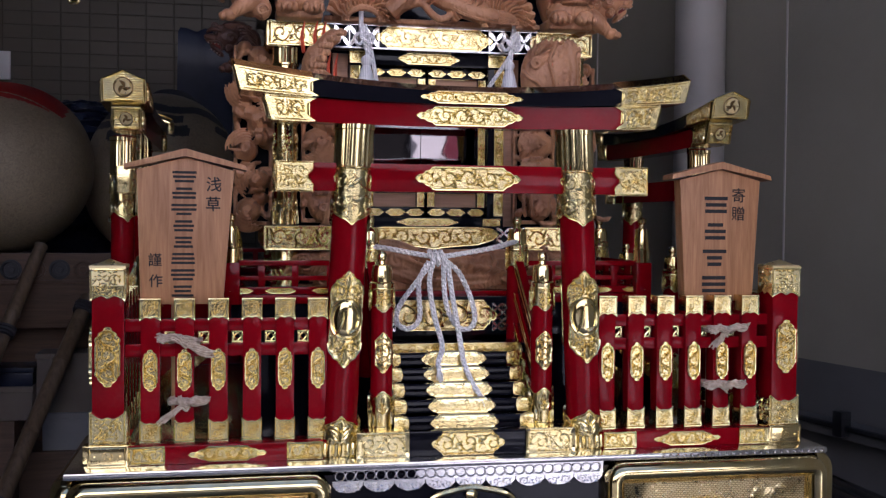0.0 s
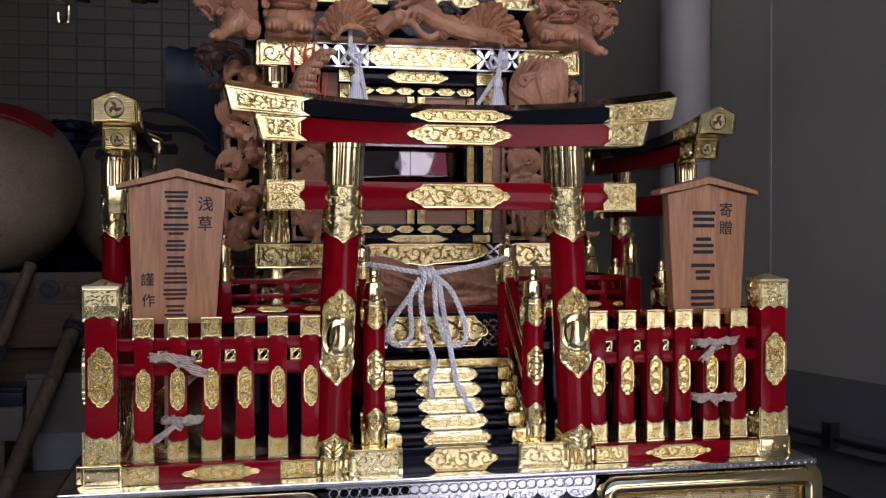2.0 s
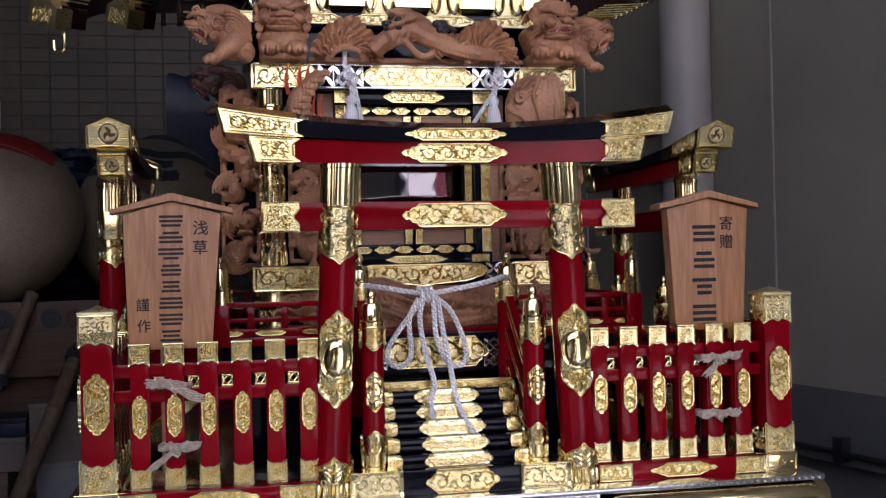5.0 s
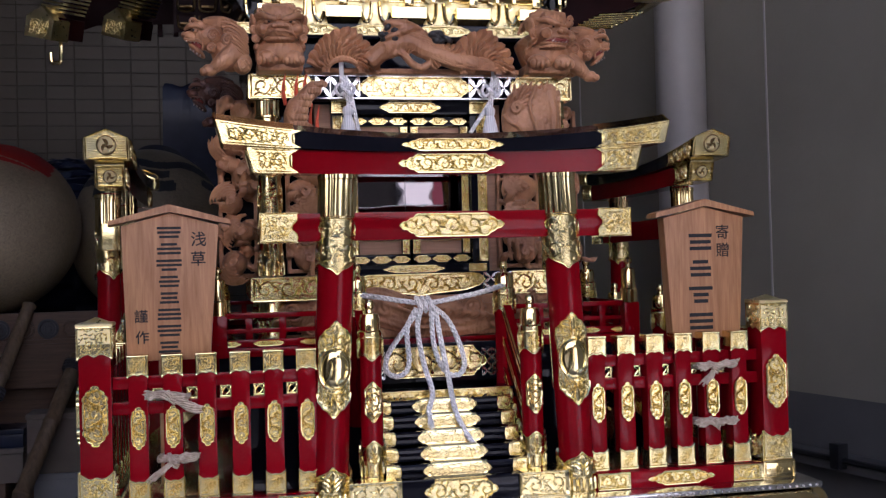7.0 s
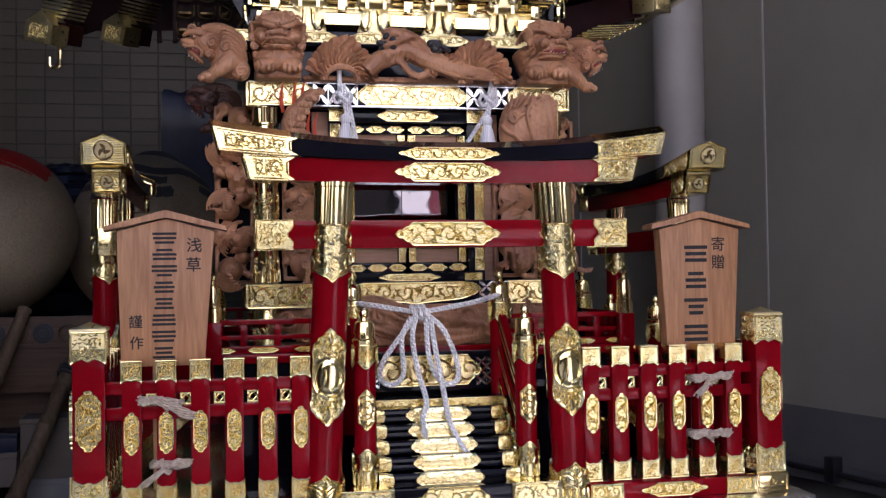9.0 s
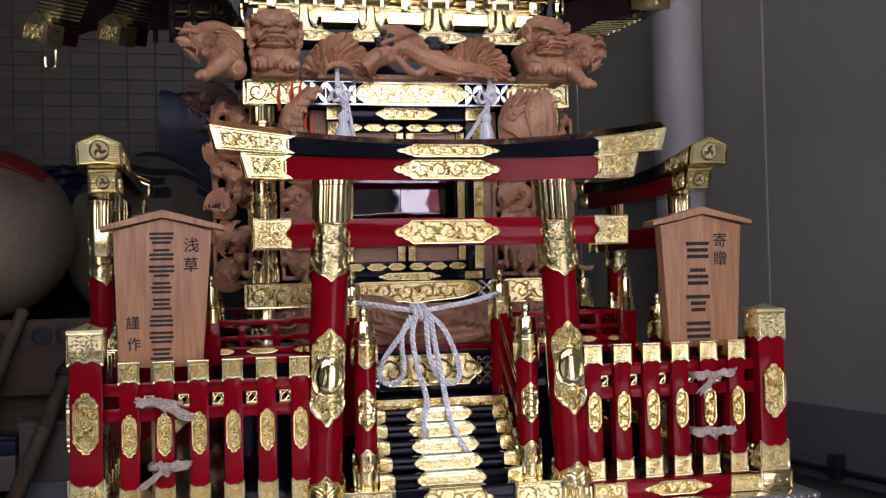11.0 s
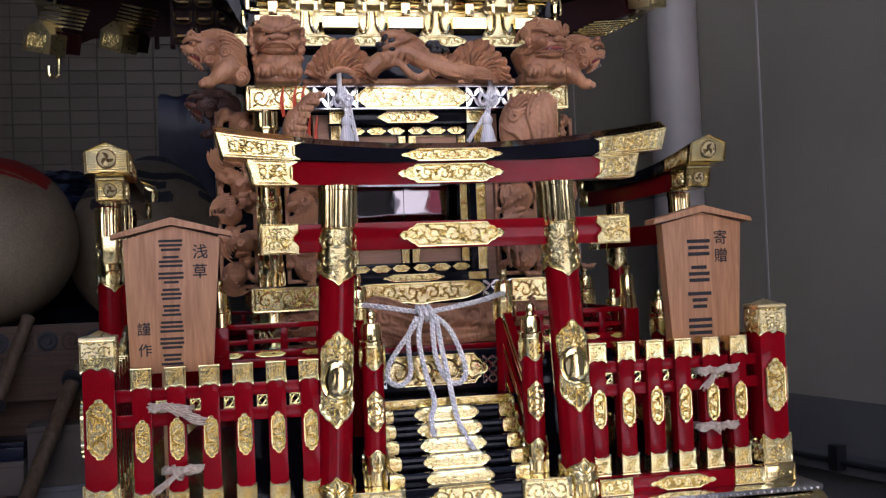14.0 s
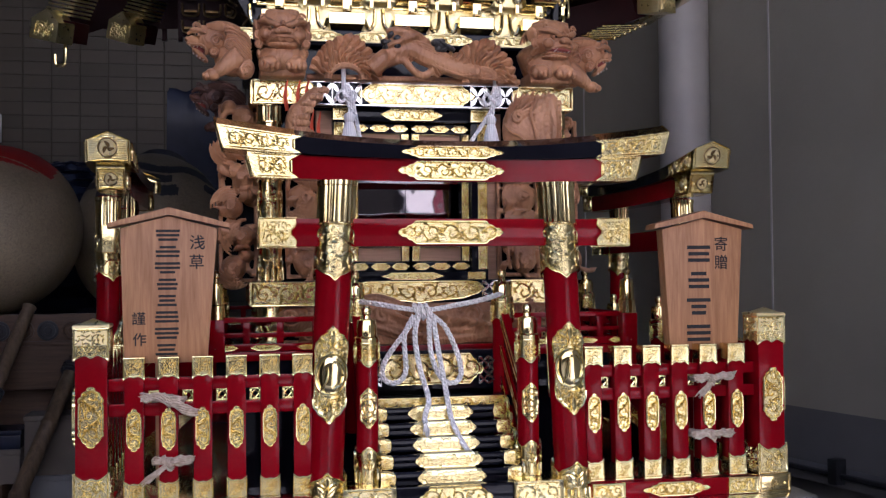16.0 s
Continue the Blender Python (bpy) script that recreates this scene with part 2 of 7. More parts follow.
def frond(bm, a, u, ang, size, bend, w0, w1, f, mi=0, fits=None):
    """One curling leaf that starts at (a, u) and swings round by bend."""
    line = []
    x, y, d = a, u, ang
    for k in range(6):
        line.append((x, y))
        x, y = x + size / 5 * math.cos(d), y + size / 5 * math.sin(d)
        d += bend / 5 * (0.4 + 1.2 * k / 5)
    if fits and not all(fits(p) for p in line):
        if size > 0.0022:
            frond(bm, a, u, ang, size * 0.7, bend, w0, w1, f, mi, fits)
        return
    ribbon(bm, line, size * 0.22, w0, w1, f, mi, True)


def swarm(bm, a0, a1, lo, hi, step, f, w0, w1, mi, rng, fits):
    """Small curling leaves packed over a field, turning with a slow swirl."""
    n = max(2, round((a1 - a0) / step))
    for i in range(n):
        a = a0 + (a1 - a0) * (i + 0.5) / n
        b, t = lo(a), hi(a)
        m = max(1, round((t - b) / step))
        for j in range(m):
            x, y = a + rng.uniform(-0.22, 0.22) * step, b + (t - b) * (j + 0.5) / m + rng.uniform(-0.22, 0.22) * step
            g = 2.2 * math.sin(x / step * 0.9) + 2.0 * math.cos(y / step * 0.8) + rng.uniform(-0.5, 0.5)
            size = step * rng.uniform(1.05, 1.45)
            frond(bm, x - 0.45 * size * math.cos(g), y - 0.45 * size * math.sin(g), g, size, rng.choice((-1.5, 1.3)), w0, w1 * rng.uniform(0.85, 1.05), f, mi, fits)


def scrolls(bm, a0, a1, lo, hi, f, w0, w1, mi, rng):
    """A leafy vine that winds along the plate, with a curl in each hollow; a rosette where there is room for one only."""
    length = a1 - a0
    hw = max((hi(a0 + length * q) - lo(a0 + length * q)) / 2 for q in (0.3, 0.5, 0.7))
    n = max(1, round(length / (hw * 1.9)))
    pitch = length / n
    inside = lambda p: a0 + 0.0003 < p[0] < a1 - 0.0003 and lo(p[0]) + 0.0004 < p[1] < hi(p[0]) - 0.0004
    if n == 1:
        a, c = (a0 + a1) / 2, (lo((a0 + a1) / 2) + hi((a0 + a1) / 2)) / 2
        r = min(hw, length / 2)
        # an S of two curls round a bead, with small leaves packed about it
        for e in (-1, 1):
            ca, cc = a + e * length * 0.2, c + e * hw * 0.2
            curl = [(ca + r * (0.52 - 0.4 * k / 13) * math.cos(k * 0.5 + (0 if e > 0 else math.pi)), cc + r * (0.52 - 0.4 * k / 13) * math.sin(k * 0.5 + (0 if e > 0 else math.pi))) for k in range(14)]
            curl = [v for v in curl if inside(v)]
            if len(curl) > 4:
                ribbon(bm, curl, r * 0.075, w0, w1 * 1.05, f, mi)
                bead(bm, *curl[-1], r * 0.1, w0, w1 * 1.1, f, mi)
        swarm(bm, a0, a1, lo, hi, r * 0.32, f, w0, w1, mi, rng, inside)
        return
    first = rng.choice((-1, 1))
    for i in range(n):
        a = a0 + pitch * (i + 0.5)
        b, t = lo(a), hi(a)
        c, h = (b + t) / 2, (t - b) / 2
        r = min(h * 0.86, pitch * 0.5)
        if r < 0.0009:
            continue
        s = first if i % 2 else -first
        # the stem swings over the hollow and runs into the curl
        line = []
        for k in range(9):
            p = k / 8
            line.append((a - pitch * 0.52 + pitch * 0.5 * p, c + s * h * (-0.5 + 1.2 * math.sin(p * math.pi * 0.5))))
        cc, ca = c - s * 0.08 * h, a + pitch * 0.06
        for k in range(14):
            p = (k + 1) / 14
            ang = s * (math.pi * 0.52 - p * 5.6)
            q = r * (0.8 - 0.56 * p)
            line.append((ca + q * math.cos(ang), cc + q * math.sin(ang)))
        line = [p for p in line if inside(p)]
        if len(line) > 5:
            ribbon(bm, line, r * 0.13, w0, w1, f, mi)
            bead(bm, line[-1][0], line[-1][1], r * 0.17, w0, w1 * 1.05, f, mi)
        # leaves: some thrown outward from the stem, some lying in the curl
        for g0, rad, size, bend in ((0.55, 0.78, 0.75, -1.5), (1.45, 0.8, 0.7, 1.4), (2.5, 0.78, 0.8, -1.3), (3.5, 0.78, 0.85, 1.6), (4.5, 0.76, 0.75, 1.3), (5.5, 0.78, 0.8, -1.4), (1.0, 0.34, 0.5, 1.8), (4.0, 0.34, 0.45, -1.8), (0.1, 0.95, 0.6, 1.2), (2.0, 0.98, 0.55, -1.2), (3.0, 0.98, 0.6, 1.3), (5.0, 0.95, 0.6, -1.3)):
            g = s * (g0 + rng.uniform(-0.2, 0.2))
            frond(bm, ca + r * rad * math.cos(g), cc + r * rad * math.sin(g), g - s * 1.1 * (1 if bend > 0 else -1), r * size, s * bend, w0, w1, f, mi, inside)


def palmette(bm, a, u, size, width, way, f, w0, w1, mi=0):
    """A leaf with pairs of curling side leaves, growing along a (way 1 or -1); width is its half span."""
    back = 0.0 if way > 0 else math.pi
    frond(bm, a + way * size * 0.45, u, back, size * 0.5, 0.0, w0, w1 * 1.1, f, mi)
    ribbon(bm, [(a + way * size * 0.5 * k / 5, u) for k in range(6)], width * 0.12, w0, w1, f, mi)
    for k, (p, spread, bend) in enumerate(((0.42, 0.62, 0.9), (0.24, 0.9, 1.5), (0.05, 0.95, -1.6))):
        for e in (-1, 1):
            frond(bm, a + way * size * p, u + e * width * 0.08, back + way * e * (0.55 + 0.2 * k), width * spread * 1.15, way * e * bend, w0, w1, f, mi)
    for e in (-1, 1):
        bead(bm, a + way * size * 0.12, u + e * width * 0.3, width * 0.12, w0, w1, f, mi)


def plate(bm, a0, a1, lo, hi, f, t=0.002, n=22, mi=0, relief=True, seed=1, knots=None, lift=1.2):
    """A plate along a with edges lo(a) and hi(a); f(a, u, w) lays it on its support."""
    t *= 1.35
    n = int(n * 1.8)
    rows = []
    at = sorted(set([a0 + (a1 - a0) * i / n for i in range(n + 1)] + list(knots or ())))
    rim = min(0.0021, (a1 - a0) * 0.09)
    for i, a in enumerate(at):
        b, h = lo(a), hi(a)
        r = min(rim, (h - b) * 0.12)
        inner = t * 0.36 if 0 < i < len(at) - 1 else t
        us = [(b, -0.0004), (b, t * 0.9), (b + 0.25 * r, t * 1.08), (b + 0.95 * r, t * 1.04), (b + 1.6 * r, inner)]
        us += [(b + 1.6 * r + (h - b - 3.2 * r) * k / 4, inner) for k in (1, 2, 3)]
        us += [(h - 1.6 * r, inner), (h - 0.95 * r, t * 1.04), (h - 0.25 * r, t * 1.08), (h, t * 0.9), (h, -0.0004)]
        rows.append([f(a, u, w) for u, w in us])
    first = [f(at[0], u, -0.0004) for u in np.linspace(lo(at[0]), hi(at[0]), len(rows[0]))]
    last = [f(at[-1], u, -0.0004) for u in np.linspace(lo(at[-1]), hi(at[-1]), len(rows[0]))]
    sheet(bm, [first] + rows + [last], mi)
    if relief:
        am = (a0 + a1) / 2
        tall = hi(am) - lo(am)
        rows_n = 2 if tall > 0.05 else 1
        for k in range(rows_n):
            low = lambda a, k=k: lo(a) + 0.0012 + (hi(a) - lo(a) - 0.0024) * k / rows_n
            high = lambda a, k=k: lo(a) + 0.0012 + (hi(a) - lo(a) - 0.0024) * (k + 1) / rows_n
            scrolls(bm, a0 + rim * 1.5, a1 - rim * 1.5, low, high, f, t * 0.26, t * lift, mi, random.Random(seed + k))


def prof(*pts):
    xs, ys = [p[0] for p in pts], [p[1] for p in pts]
    return lambda a: float(np.interp(a, xs, ys))


def even(p):
    return (lambda a: -p(a)), p


def ogee_profile(half, h, tip):
    """Half-width of a plate with ornate pointed ends, from -half to half."""
    steps = ((0.0, 0.03), (0.07, 0.15), (0.17, 0.31), (0.28, 0.38), (0.38, 0.33), (0.44, 0.36), (0.52, 0.55), (0.62, 0.66), (0.73, 0.66), (0.8, 0.7), (0.9, 0.9), (1.0, 1.0))
    pts = [(-half + p * tip, h * q) for p, q in steps]
    return prof(*pts, *[(-a, b) for a, b in reversed(pts)])


def on_front(x, y, z):
    """Long axis along x, facing -y."""
    return lambda a, u, w: (x + a, y - w, z + u)


def on_front_up(x, y, z):
    return lambda a, u, w: (x + u, y - w, z + a)


def on_drum(cx, cy, z, r, turn=0.0):
    """Long axis up, bent round an upright drum; cx and r may depend on the height."""
    def f(a, u, w):
        x0 = cx(z + a) if callable(cx) else cx
        r0 = r(z + a) if callable(r) else r
        k = u / r0 + turn
        return (x0 + (r0 + w) * math.sin(k), cy - (r0 + w) * math.cos(k), z + a)
    return f


CY = 0.462                       # the middle of the shrine
MID = Matrix.Translation((0, CY, 0))


def quarter(ob, k):
    return copy_thing(ob, MID @ Matrix.Rotation(k * math.pi / 2, 4, 'Z') @ MID.inverted() @ ob.matrix_basis)


# ---------------------------------------------------------------- the room and the street outside
FLOOR, TOP = -1.05, 2.7         # the floor, and the underside of the ceiling
bm = bmesh.new()
box(bm, -80, 80, -120, 4.0, FLOOR - 0.2, FLOOR)
solid("ground", bm, ASPHALT, "dark grey floor running out to the street", "floor", kind="structure", smooth=False)
# Unseen pale ground strips, added to be reflected in the silver and lacquer.
bm = bmesh.new()
box(bm, 0.72, 1.75, -9.3, -3.4, FLOOR, FLOOR + 0.03, 0.01)
solid("pavement", bm, CONCRETE, "pale concrete strip, added unseen for bright reflections", "pavement", kind="structure", smooth=False)
bm = bmesh.new()
box(bm, 2.2, 9.0, -9.25, -6.6, FLOOR, FLOOR + 0.03, 0.01)
solid("pavement", bm, PAVING, "pale paving strip, added unseen for reflections in the right fence", "pavement", kind="structure", smooth=False)
wall_n = thing("wall_north", "dark back wall, tiled beside the shrine", "wall", (-0.7, 2.72, FLOOR))
wall_n["kind"] = "structure"
bm = bmesh.new()
box(bm, -2.2, 1.75, 2.62, 2.82, FLOOR, TOP)
part("wall_panel", bm, WALL, wall_n, smooth=False)
wall_e = thing("wall_east", "grey painted side wall with a slate dado", "wall", (1.3, 0.7, FLOOR))
wall_e["kind"] = "structure"
TURNED = Matrix.Translation((1.2, 1.346, 0)) @ Matrix.Rotation(radians(13), 4, 'Z') @ Matrix.Translation((-1.2, -1.346, 0))


def beside_wall(bm):
    """Lays what was built along x = 1.2 against the slanting side wall."""
    bmesh.ops.transform(bm, matrix=TURNED, verts=bm.verts[:])
    return bm


bm = bmesh.new()
box(bm, 1.2, 1.4, 0.3, 2.66, -0.024, TOP)
part("wall_panel", beside_wall(bm), WALL, wall_e, smooth=False)
bm = bmesh.new()
box(bm, 1.203, 1.4, 0.3, 2.66, FLOOR, -0.0245)
part("dado", beside_wall(bm), DADO, wall_e, "slate-grey painted dado", smooth=False)
# Unseen block, added to hold back light from the front right.
bm = bmesh.new()
box(bm, 1.18, 1.7, -1.5, 0.45, FLOOR, TOP)
part("pier", bm, WALL, wall_e, "plain grey block, added unseen to cut light from the right", smooth=False)
for y in (1.346, 2.32):
    bm = bmesh.new()
    box(bm, 1.1965, 1.2, y - 0.0028, y + 0.0028, -0.024, TOP)
    part("joint_strip", beside_wall(bm), PIPE, wall_e, "pale vertical joint strip")
bm = bmesh.new()
box(bm, -2.2, -2.0, -0.6, 2.62, FLOOR, TOP)
solid("wall_west", bm, WALL, "grey painted side wall", "wall", kind="structure", smooth=False)
# Unseen wall, added to keep light off the left background.
bm = bmesh.new()
box(bm, -2.2, -0.9, -0.75, -0.6, FLOOR, TOP)
solid("wall_front", bm, WALL, "plain grey front wall, added unseen to cut light from the left", "wall", kind="structure", smooth=False)
bm = bmesh.new()
box(bm, -2.2, 2.1, -0.5, 2.82, TOP, TOP + 0.2)
solid("ceiling", bm, CEILING, "dark ceiling of the storeroom", "ceiling", kind="structure", smooth=False)
# Unseen walls, board and building, added to shape light and reflections on the shrine.
for x0, x1, y0, h, mat, lab in ((-16, 0.4, -9.6, 1.3, DARK_WALL, "tall dark plain wall, added unseen for dark reflections"), (0.4, 2.4, -9.6, 0.95, DARK_WALL, "dark plain wall, added unseen for dark reflections"), (2.4, 3.4, -9.6, 0.95, DARK_WALL, "dark plain wall, added unseen for dark reflections"), (1.58, 1.91, -9.3, 0.24, CONCRETE, "low pale concrete wall, added unseen for bright reflections"), (1.92, 2.5, -9.3, 0.4, RED_BOARD, "red board, added unseen for a red reflection in the mirror"), (2.52, 7.5, -9.3, 0.24, CONCRETE, "low pale concrete wall, added unseen for bright reflections"), (3.4, 20, -9.6, 3.2, BROWN_WALL, "dark grey plain wall, added unseen for dark reflections"), (-22, 14, -13.5, 9.0, PALE, "pale plain building, added unseen to brighten the gold")):
    bm = bmesh.new()
    box(bm, x0 + 0.01, x1 - 0.01, y0 - (3 if h > 1 else 0.25), y0, FLOOR, h)
    solid("wall_south", bm, mat, lab, "wall", kind="structure", smooth=False)
bm = bmesh.new()
lathe(bm, [(0.074, FLOOR), (0.074, TOP)], lambda x, y, h: (1.058 + x, 1.6 + y, h), 32)
solid("drain_pipe", bm, PIPE, "thick grey painted pipe standing against the wall", "pipe")

BLACK_STEEL = material("black_steel", (0.012, 0.012, 0.013), 0.5)
mottled(BLACK_STEEL, coords(BLACK_STEEL), 20, [(0.3, (0.008, 0.008, 0.009)), (0.7, (0.02, 0.02, 0.021))])
ledge = thing("wall_rail", "black steel rail along the wall with a small clamp", "rail", (1.15, 0.9, -0.2))
bm = bmesh.new()
box(bm, 1.135, 1.2, 0.0, 1.7, -0.2, -0.165, 0.004)
part("ledge", beside_wall(bm), DADO, ledge, "narrow grey ledge")
bm = bmesh.new()
tube(bm, [(1.125, 0.0, -0.168), (1.125, 1.7, -0.168)], 0.008, 8)
part("rod", beside_wall(bm), BLACK_STEEL, ledge)
bm = bmesh.new()
box(bm, 1.108, 1.142, 1.03, 1.062, -0.19, -0.125, 0.005)
part("clamp", beside_wall(bm), BLACK_STEEL, ledge, "black clamp")
for x, z, r, nm in ((1.0, -0.27, 0.055, "carrying_pole"), (0.86, -0.36, 0.055, "carrying_pole")):
    bm = bmesh.new()
    tube(bm, [(x, -0.3, z), (x, 2.3, z)], r, 20)
    for y in (0.0, 1.6):
        box(bm, x - 0.03, x + 0.03, y - 0.03, y + 0.03, FLOOR, z - r * 0.8)
    solid(nm, bm, BLACK, "black lacquered carrying pole lying on trestle posts beside the shrine", "pole", "carrying poles")


# ---------------------------------------------------------------- shrine base
BZ = 0.04                        # top of the base slab
FY = 0.012                       # the line of the front fence and torii


def base_side(root):
    """The front face of the base, between its corners."""
    for s in (-1, 1):
        x0, x1 = (-0.497, -0.178) if s < 0 else (0.178, 0.497)
        bm = bmesh.new()
        # a thick rounded frame round a sunken panel
        prof_in = [(0, -0.004), (0.0, 0.006), (0.0015, 0.0115), (0.005, 0.018), (0.01, 0.0215), (0.0145, 0.022), (0.0195, 0.0205), (0.024, 0.0155), (0.027, 0.009), (0.0285, 0.003), (0.0295, 0.0005), (0.036, 0.0005)]
        rows = []
        for d, w in prof_in:
            rr = max(0.026 - d, 0.002)
            rows.append([(cx + rr * math.cos(q), -0.032 - w, cz + rr * math.sin(q)) for cx, cz, q0 in ((x1 - d - rr, 0.03 - d - rr, 0), (x0 + d + rr, 0.03 - d - rr, 1), (x0 + d + rr, -0.19 + d + rr, 2), (x1 - d - rr, -0.19 + d + rr, 3)) for q in (math.pi / 2 * (q0 + e / 5) for e in range(6))])
        sheet(bm, rows, 0, True)
        frame_ = part("panel_frame", bm, GOLD, root, "polished gold panel frame", sharp=60)
        bm = bmesh.new()
        plate(bm, x0 + 0.03, x1 - 0.03, lambda a: -0.16, lambda a: -0.0002, on_front(0, -0.0335, 0), 0.0015, 8, relief=False)
        for cx in (x0 + 0.04, (x0 + x1) / 2, x1 - 0.04):
            lathe(bm, [(0.0022, 0), (0.002, 0.0014), (0.0001, 0.002)], lambda x, y, h, cx=cx: (cx + x, -0.0335 - h, -0.008 + y), 8)
        rng = random.Random(3 + s)
        # leaves and a row of rounded petals in relief
        for cx, cz, r, turn in ((x1 - 0.075, -0.014, 0.02, 0.3), (x1 - 0.105, -0.02, 0.014, 1.1), (x1 - 0.036, -0.036, 0.016, -0.5), (x0 + 0.05, -0.045, 0.018, 0.8)):
            for k in range(5):
                a = turn + (k - 2) * 0.62 - math.pi / 2
                rows = []
                for i in range(6):
                    p = i / 5
                    wd = r * 0.36 * math.sin(math.pi * (0.12 + 0.86 * p))
                    c = Vector((cx + r * p * math.cos(a), cz + r * p * math.sin(a)))
                    nx, nz = -math.sin(a) * wd, math.cos(a) * wd
                    rows.append([(c.x + nx, -0.0335, c.y + nz), (c.x, -0.0335 - 0.0032 * math.sin(math.pi * (0.15 + 0.8 * p)), c.y), (c.x - nx, -0.0335, c.y - nz)])
                sheet(bm, rows)
        for k in range(13):
            cx = x0 + 0.075 + k * 0.0105
            cz = -0.034 + 0.008 * math.sin(k / 12 * math.pi)
            tube(bm, [(cx, -0.034, cz - 0.02), (cx, -0.038, cz - 0.01), (cx, -0.038, cz), (cx, -0.034, cz + 0.005)], [0.004, 0.005, 0.005, 0.001], 6)
        part("panel", bm, HATCHED, frame_, "embossed gold panel with leaves")
    # pierced rings and a scalloped fringe between the two panels
    bm = bmesh.new()
    n = 27
    for i in range(n):
        cx = -0.168 + 0.336 * i / (n - 1)
        tube(bm, [(cx + 0.006 * math.cos(a), -0.0345, 0.0235 + 0.006 * math.sin(a)) for a in np.linspace(0, 2 * math.pi, 17)], 0.0011, 6)
    box(bm, -0.178, 0.178, -0.0352, -0.031, 0.0298, 0.0314)
    box(bm, -0.178, 0.178, -0.0352, -0.031, 0.0158, 0.0174)
    # Solid silver added behind the rings where a white reflection fills them.
    box(bm, -0.07, 0.178, -0.0336, -0.031, 0.0174, 0.0298)
    part("ring_band", bm, SILVER, root, "silver band of rings, backed with added silver along one part")
    bm = bmesh.new()
    for i in range(9):
        cx = -0.158 + 0.316 * i / 8
        ring = [(cx - 0.0195, 0.016), (cx + 0.0195, 0.016), (cx + 0.0195, 0.011)]
        ring += [(cx + 0.0195 - 0.039 * k / 10, 0.0105 - 0.0085 * math.sin(math.pi * k / 10) ** 0.7) for k in range(1, 10)] + [(cx - 0.0195, 0.011)]
        prism(bm, ring, 0.0, 0.0022, lambda u, v, w: (u, -0.031 - w, v), 0, 0.0005)
        scrolls(bm, -0.0165, 0.0165, lambda a: -0.0045 + 9 * a * a, lambda a: 0.0095, on_front(cx, -0.0331, 0.0055), 0.0, 0.0016, 0, random.Random(i))
    part("fringe", bm, SILVER, root, "scalloped silver fringe", smooth=False)
    bm = bmesh.new()
    arch = smooth_path([(-0.062, -0.036, -0.024), (-0.05, -0.036, -0.008), (-0.024, -0.036, -0.0005), (0, -0.036, 0.003), (0.024, -0.036, -0.0005), (0.05, -0.036, -0.008), (0.062, -0.036, -0.024)], 5)
    tube(bm, arch, 0.0042, 8)
    lathe(bm, [(0.0001, 0.0), (0.008, 0.002), (0.008, 0.006), (0.004, 0.009), (0.0001, 0.0095)], lambda x, y, h: (x, -0.034 - h, -0.006 + y), 12)
    part("crest_frame", bm, GOLD, root, "gold arched crest frame")


shrine = thing("portable_shrine", "ornate black and gold portable shrine with carved wooden lions", "portable shrine", (0, CY, -0.3))
base = shrine
bm = bmesh.new()
box(bm, -0.478, 0.478, CY - 0.478 - 0.012, CY + 0.478 + 0.012, -0.3, 0.024)
part("plinth", bm, BLACK, base, "black lacquered plinth", smooth=False)
bm = bmesh.new()
box(bm, -0.498, 0.498, CY - 0.502, CY + 0.498, 0.0316, BZ, 0.0025)
part("top_slab", bm, SILVER, base, "bright plated top slab")
bm = bmesh.new()
for i in range(24):
    lathe(bm, [(0.0001, 0), (0.0026, 0.0006), (0.0018, 0.0018), (0.0001, 0.0022)], lambda x, y, h, c=0.26 + 0.23 * i / 23: (c + x, CY - 0.502 - h, 0.0352 + y), 8)
tagged(part("beading", bm, SILVER, base, "row of small silver beads"), kind="stuff")
base_side(base)
for k, name in ((1, "a"), (3, "b")):
    for ob in [o for o in base.children if o.name.split(".")[0] in ("panel_frame", "ring_band", "fringe") and "turned" not in o]:
        m = MID @ Matrix.Rotation(k * math.pi / 2, 4, 'Z') @ MID.inverted()
        cp = ob.copy()
        scene.collection.objects.link(cp)
        cp["turned"] = 1
        cp.matrix_basis = m
        for ch in ob.children:
            c2 = ch.copy()
            scene.collection.objects.link(c2)
            c2.parent = cp


# ---------------------------------------------------------------- corner posts
def gold_block(bm, x0, x1, y0, y1, z0, z1, mi=0):
    box(bm, x0, x1, y0, y1, z0, z1, 0.0012, mi)


def whorl(bm, cx, y, cz, r, f=None):
    """Three commas turning in a circle."""
    for k in range(3):
        line = []
        for i in range(9):
            p = i / 8
            a = k * 2.094 + p * 2.5
            q = r * (0.46 + 0.5 * p)
            line.append((q * math.cos(a), q * math.sin(a)))
        rows = []
        for i, (a, b) in enumerate(line):
            w = r * 0.38 * (1 - i / 8.5) + 0.0002
            d = math.hypot(a, b)
            na, nb = a / d * w, b / d * w
            g = f or (lambda u, v, h: (cx + u, y - h, cz + v))
            rows.append([g(a + na, b + nb, 0), g(a + na * 0.7, b + nb * 0.7, 0.0016), g(a - na * 0.7, b - nb * 0.7, 0.0016), g(a - na, b - nb, 0)])
        sheet(bm, rows)


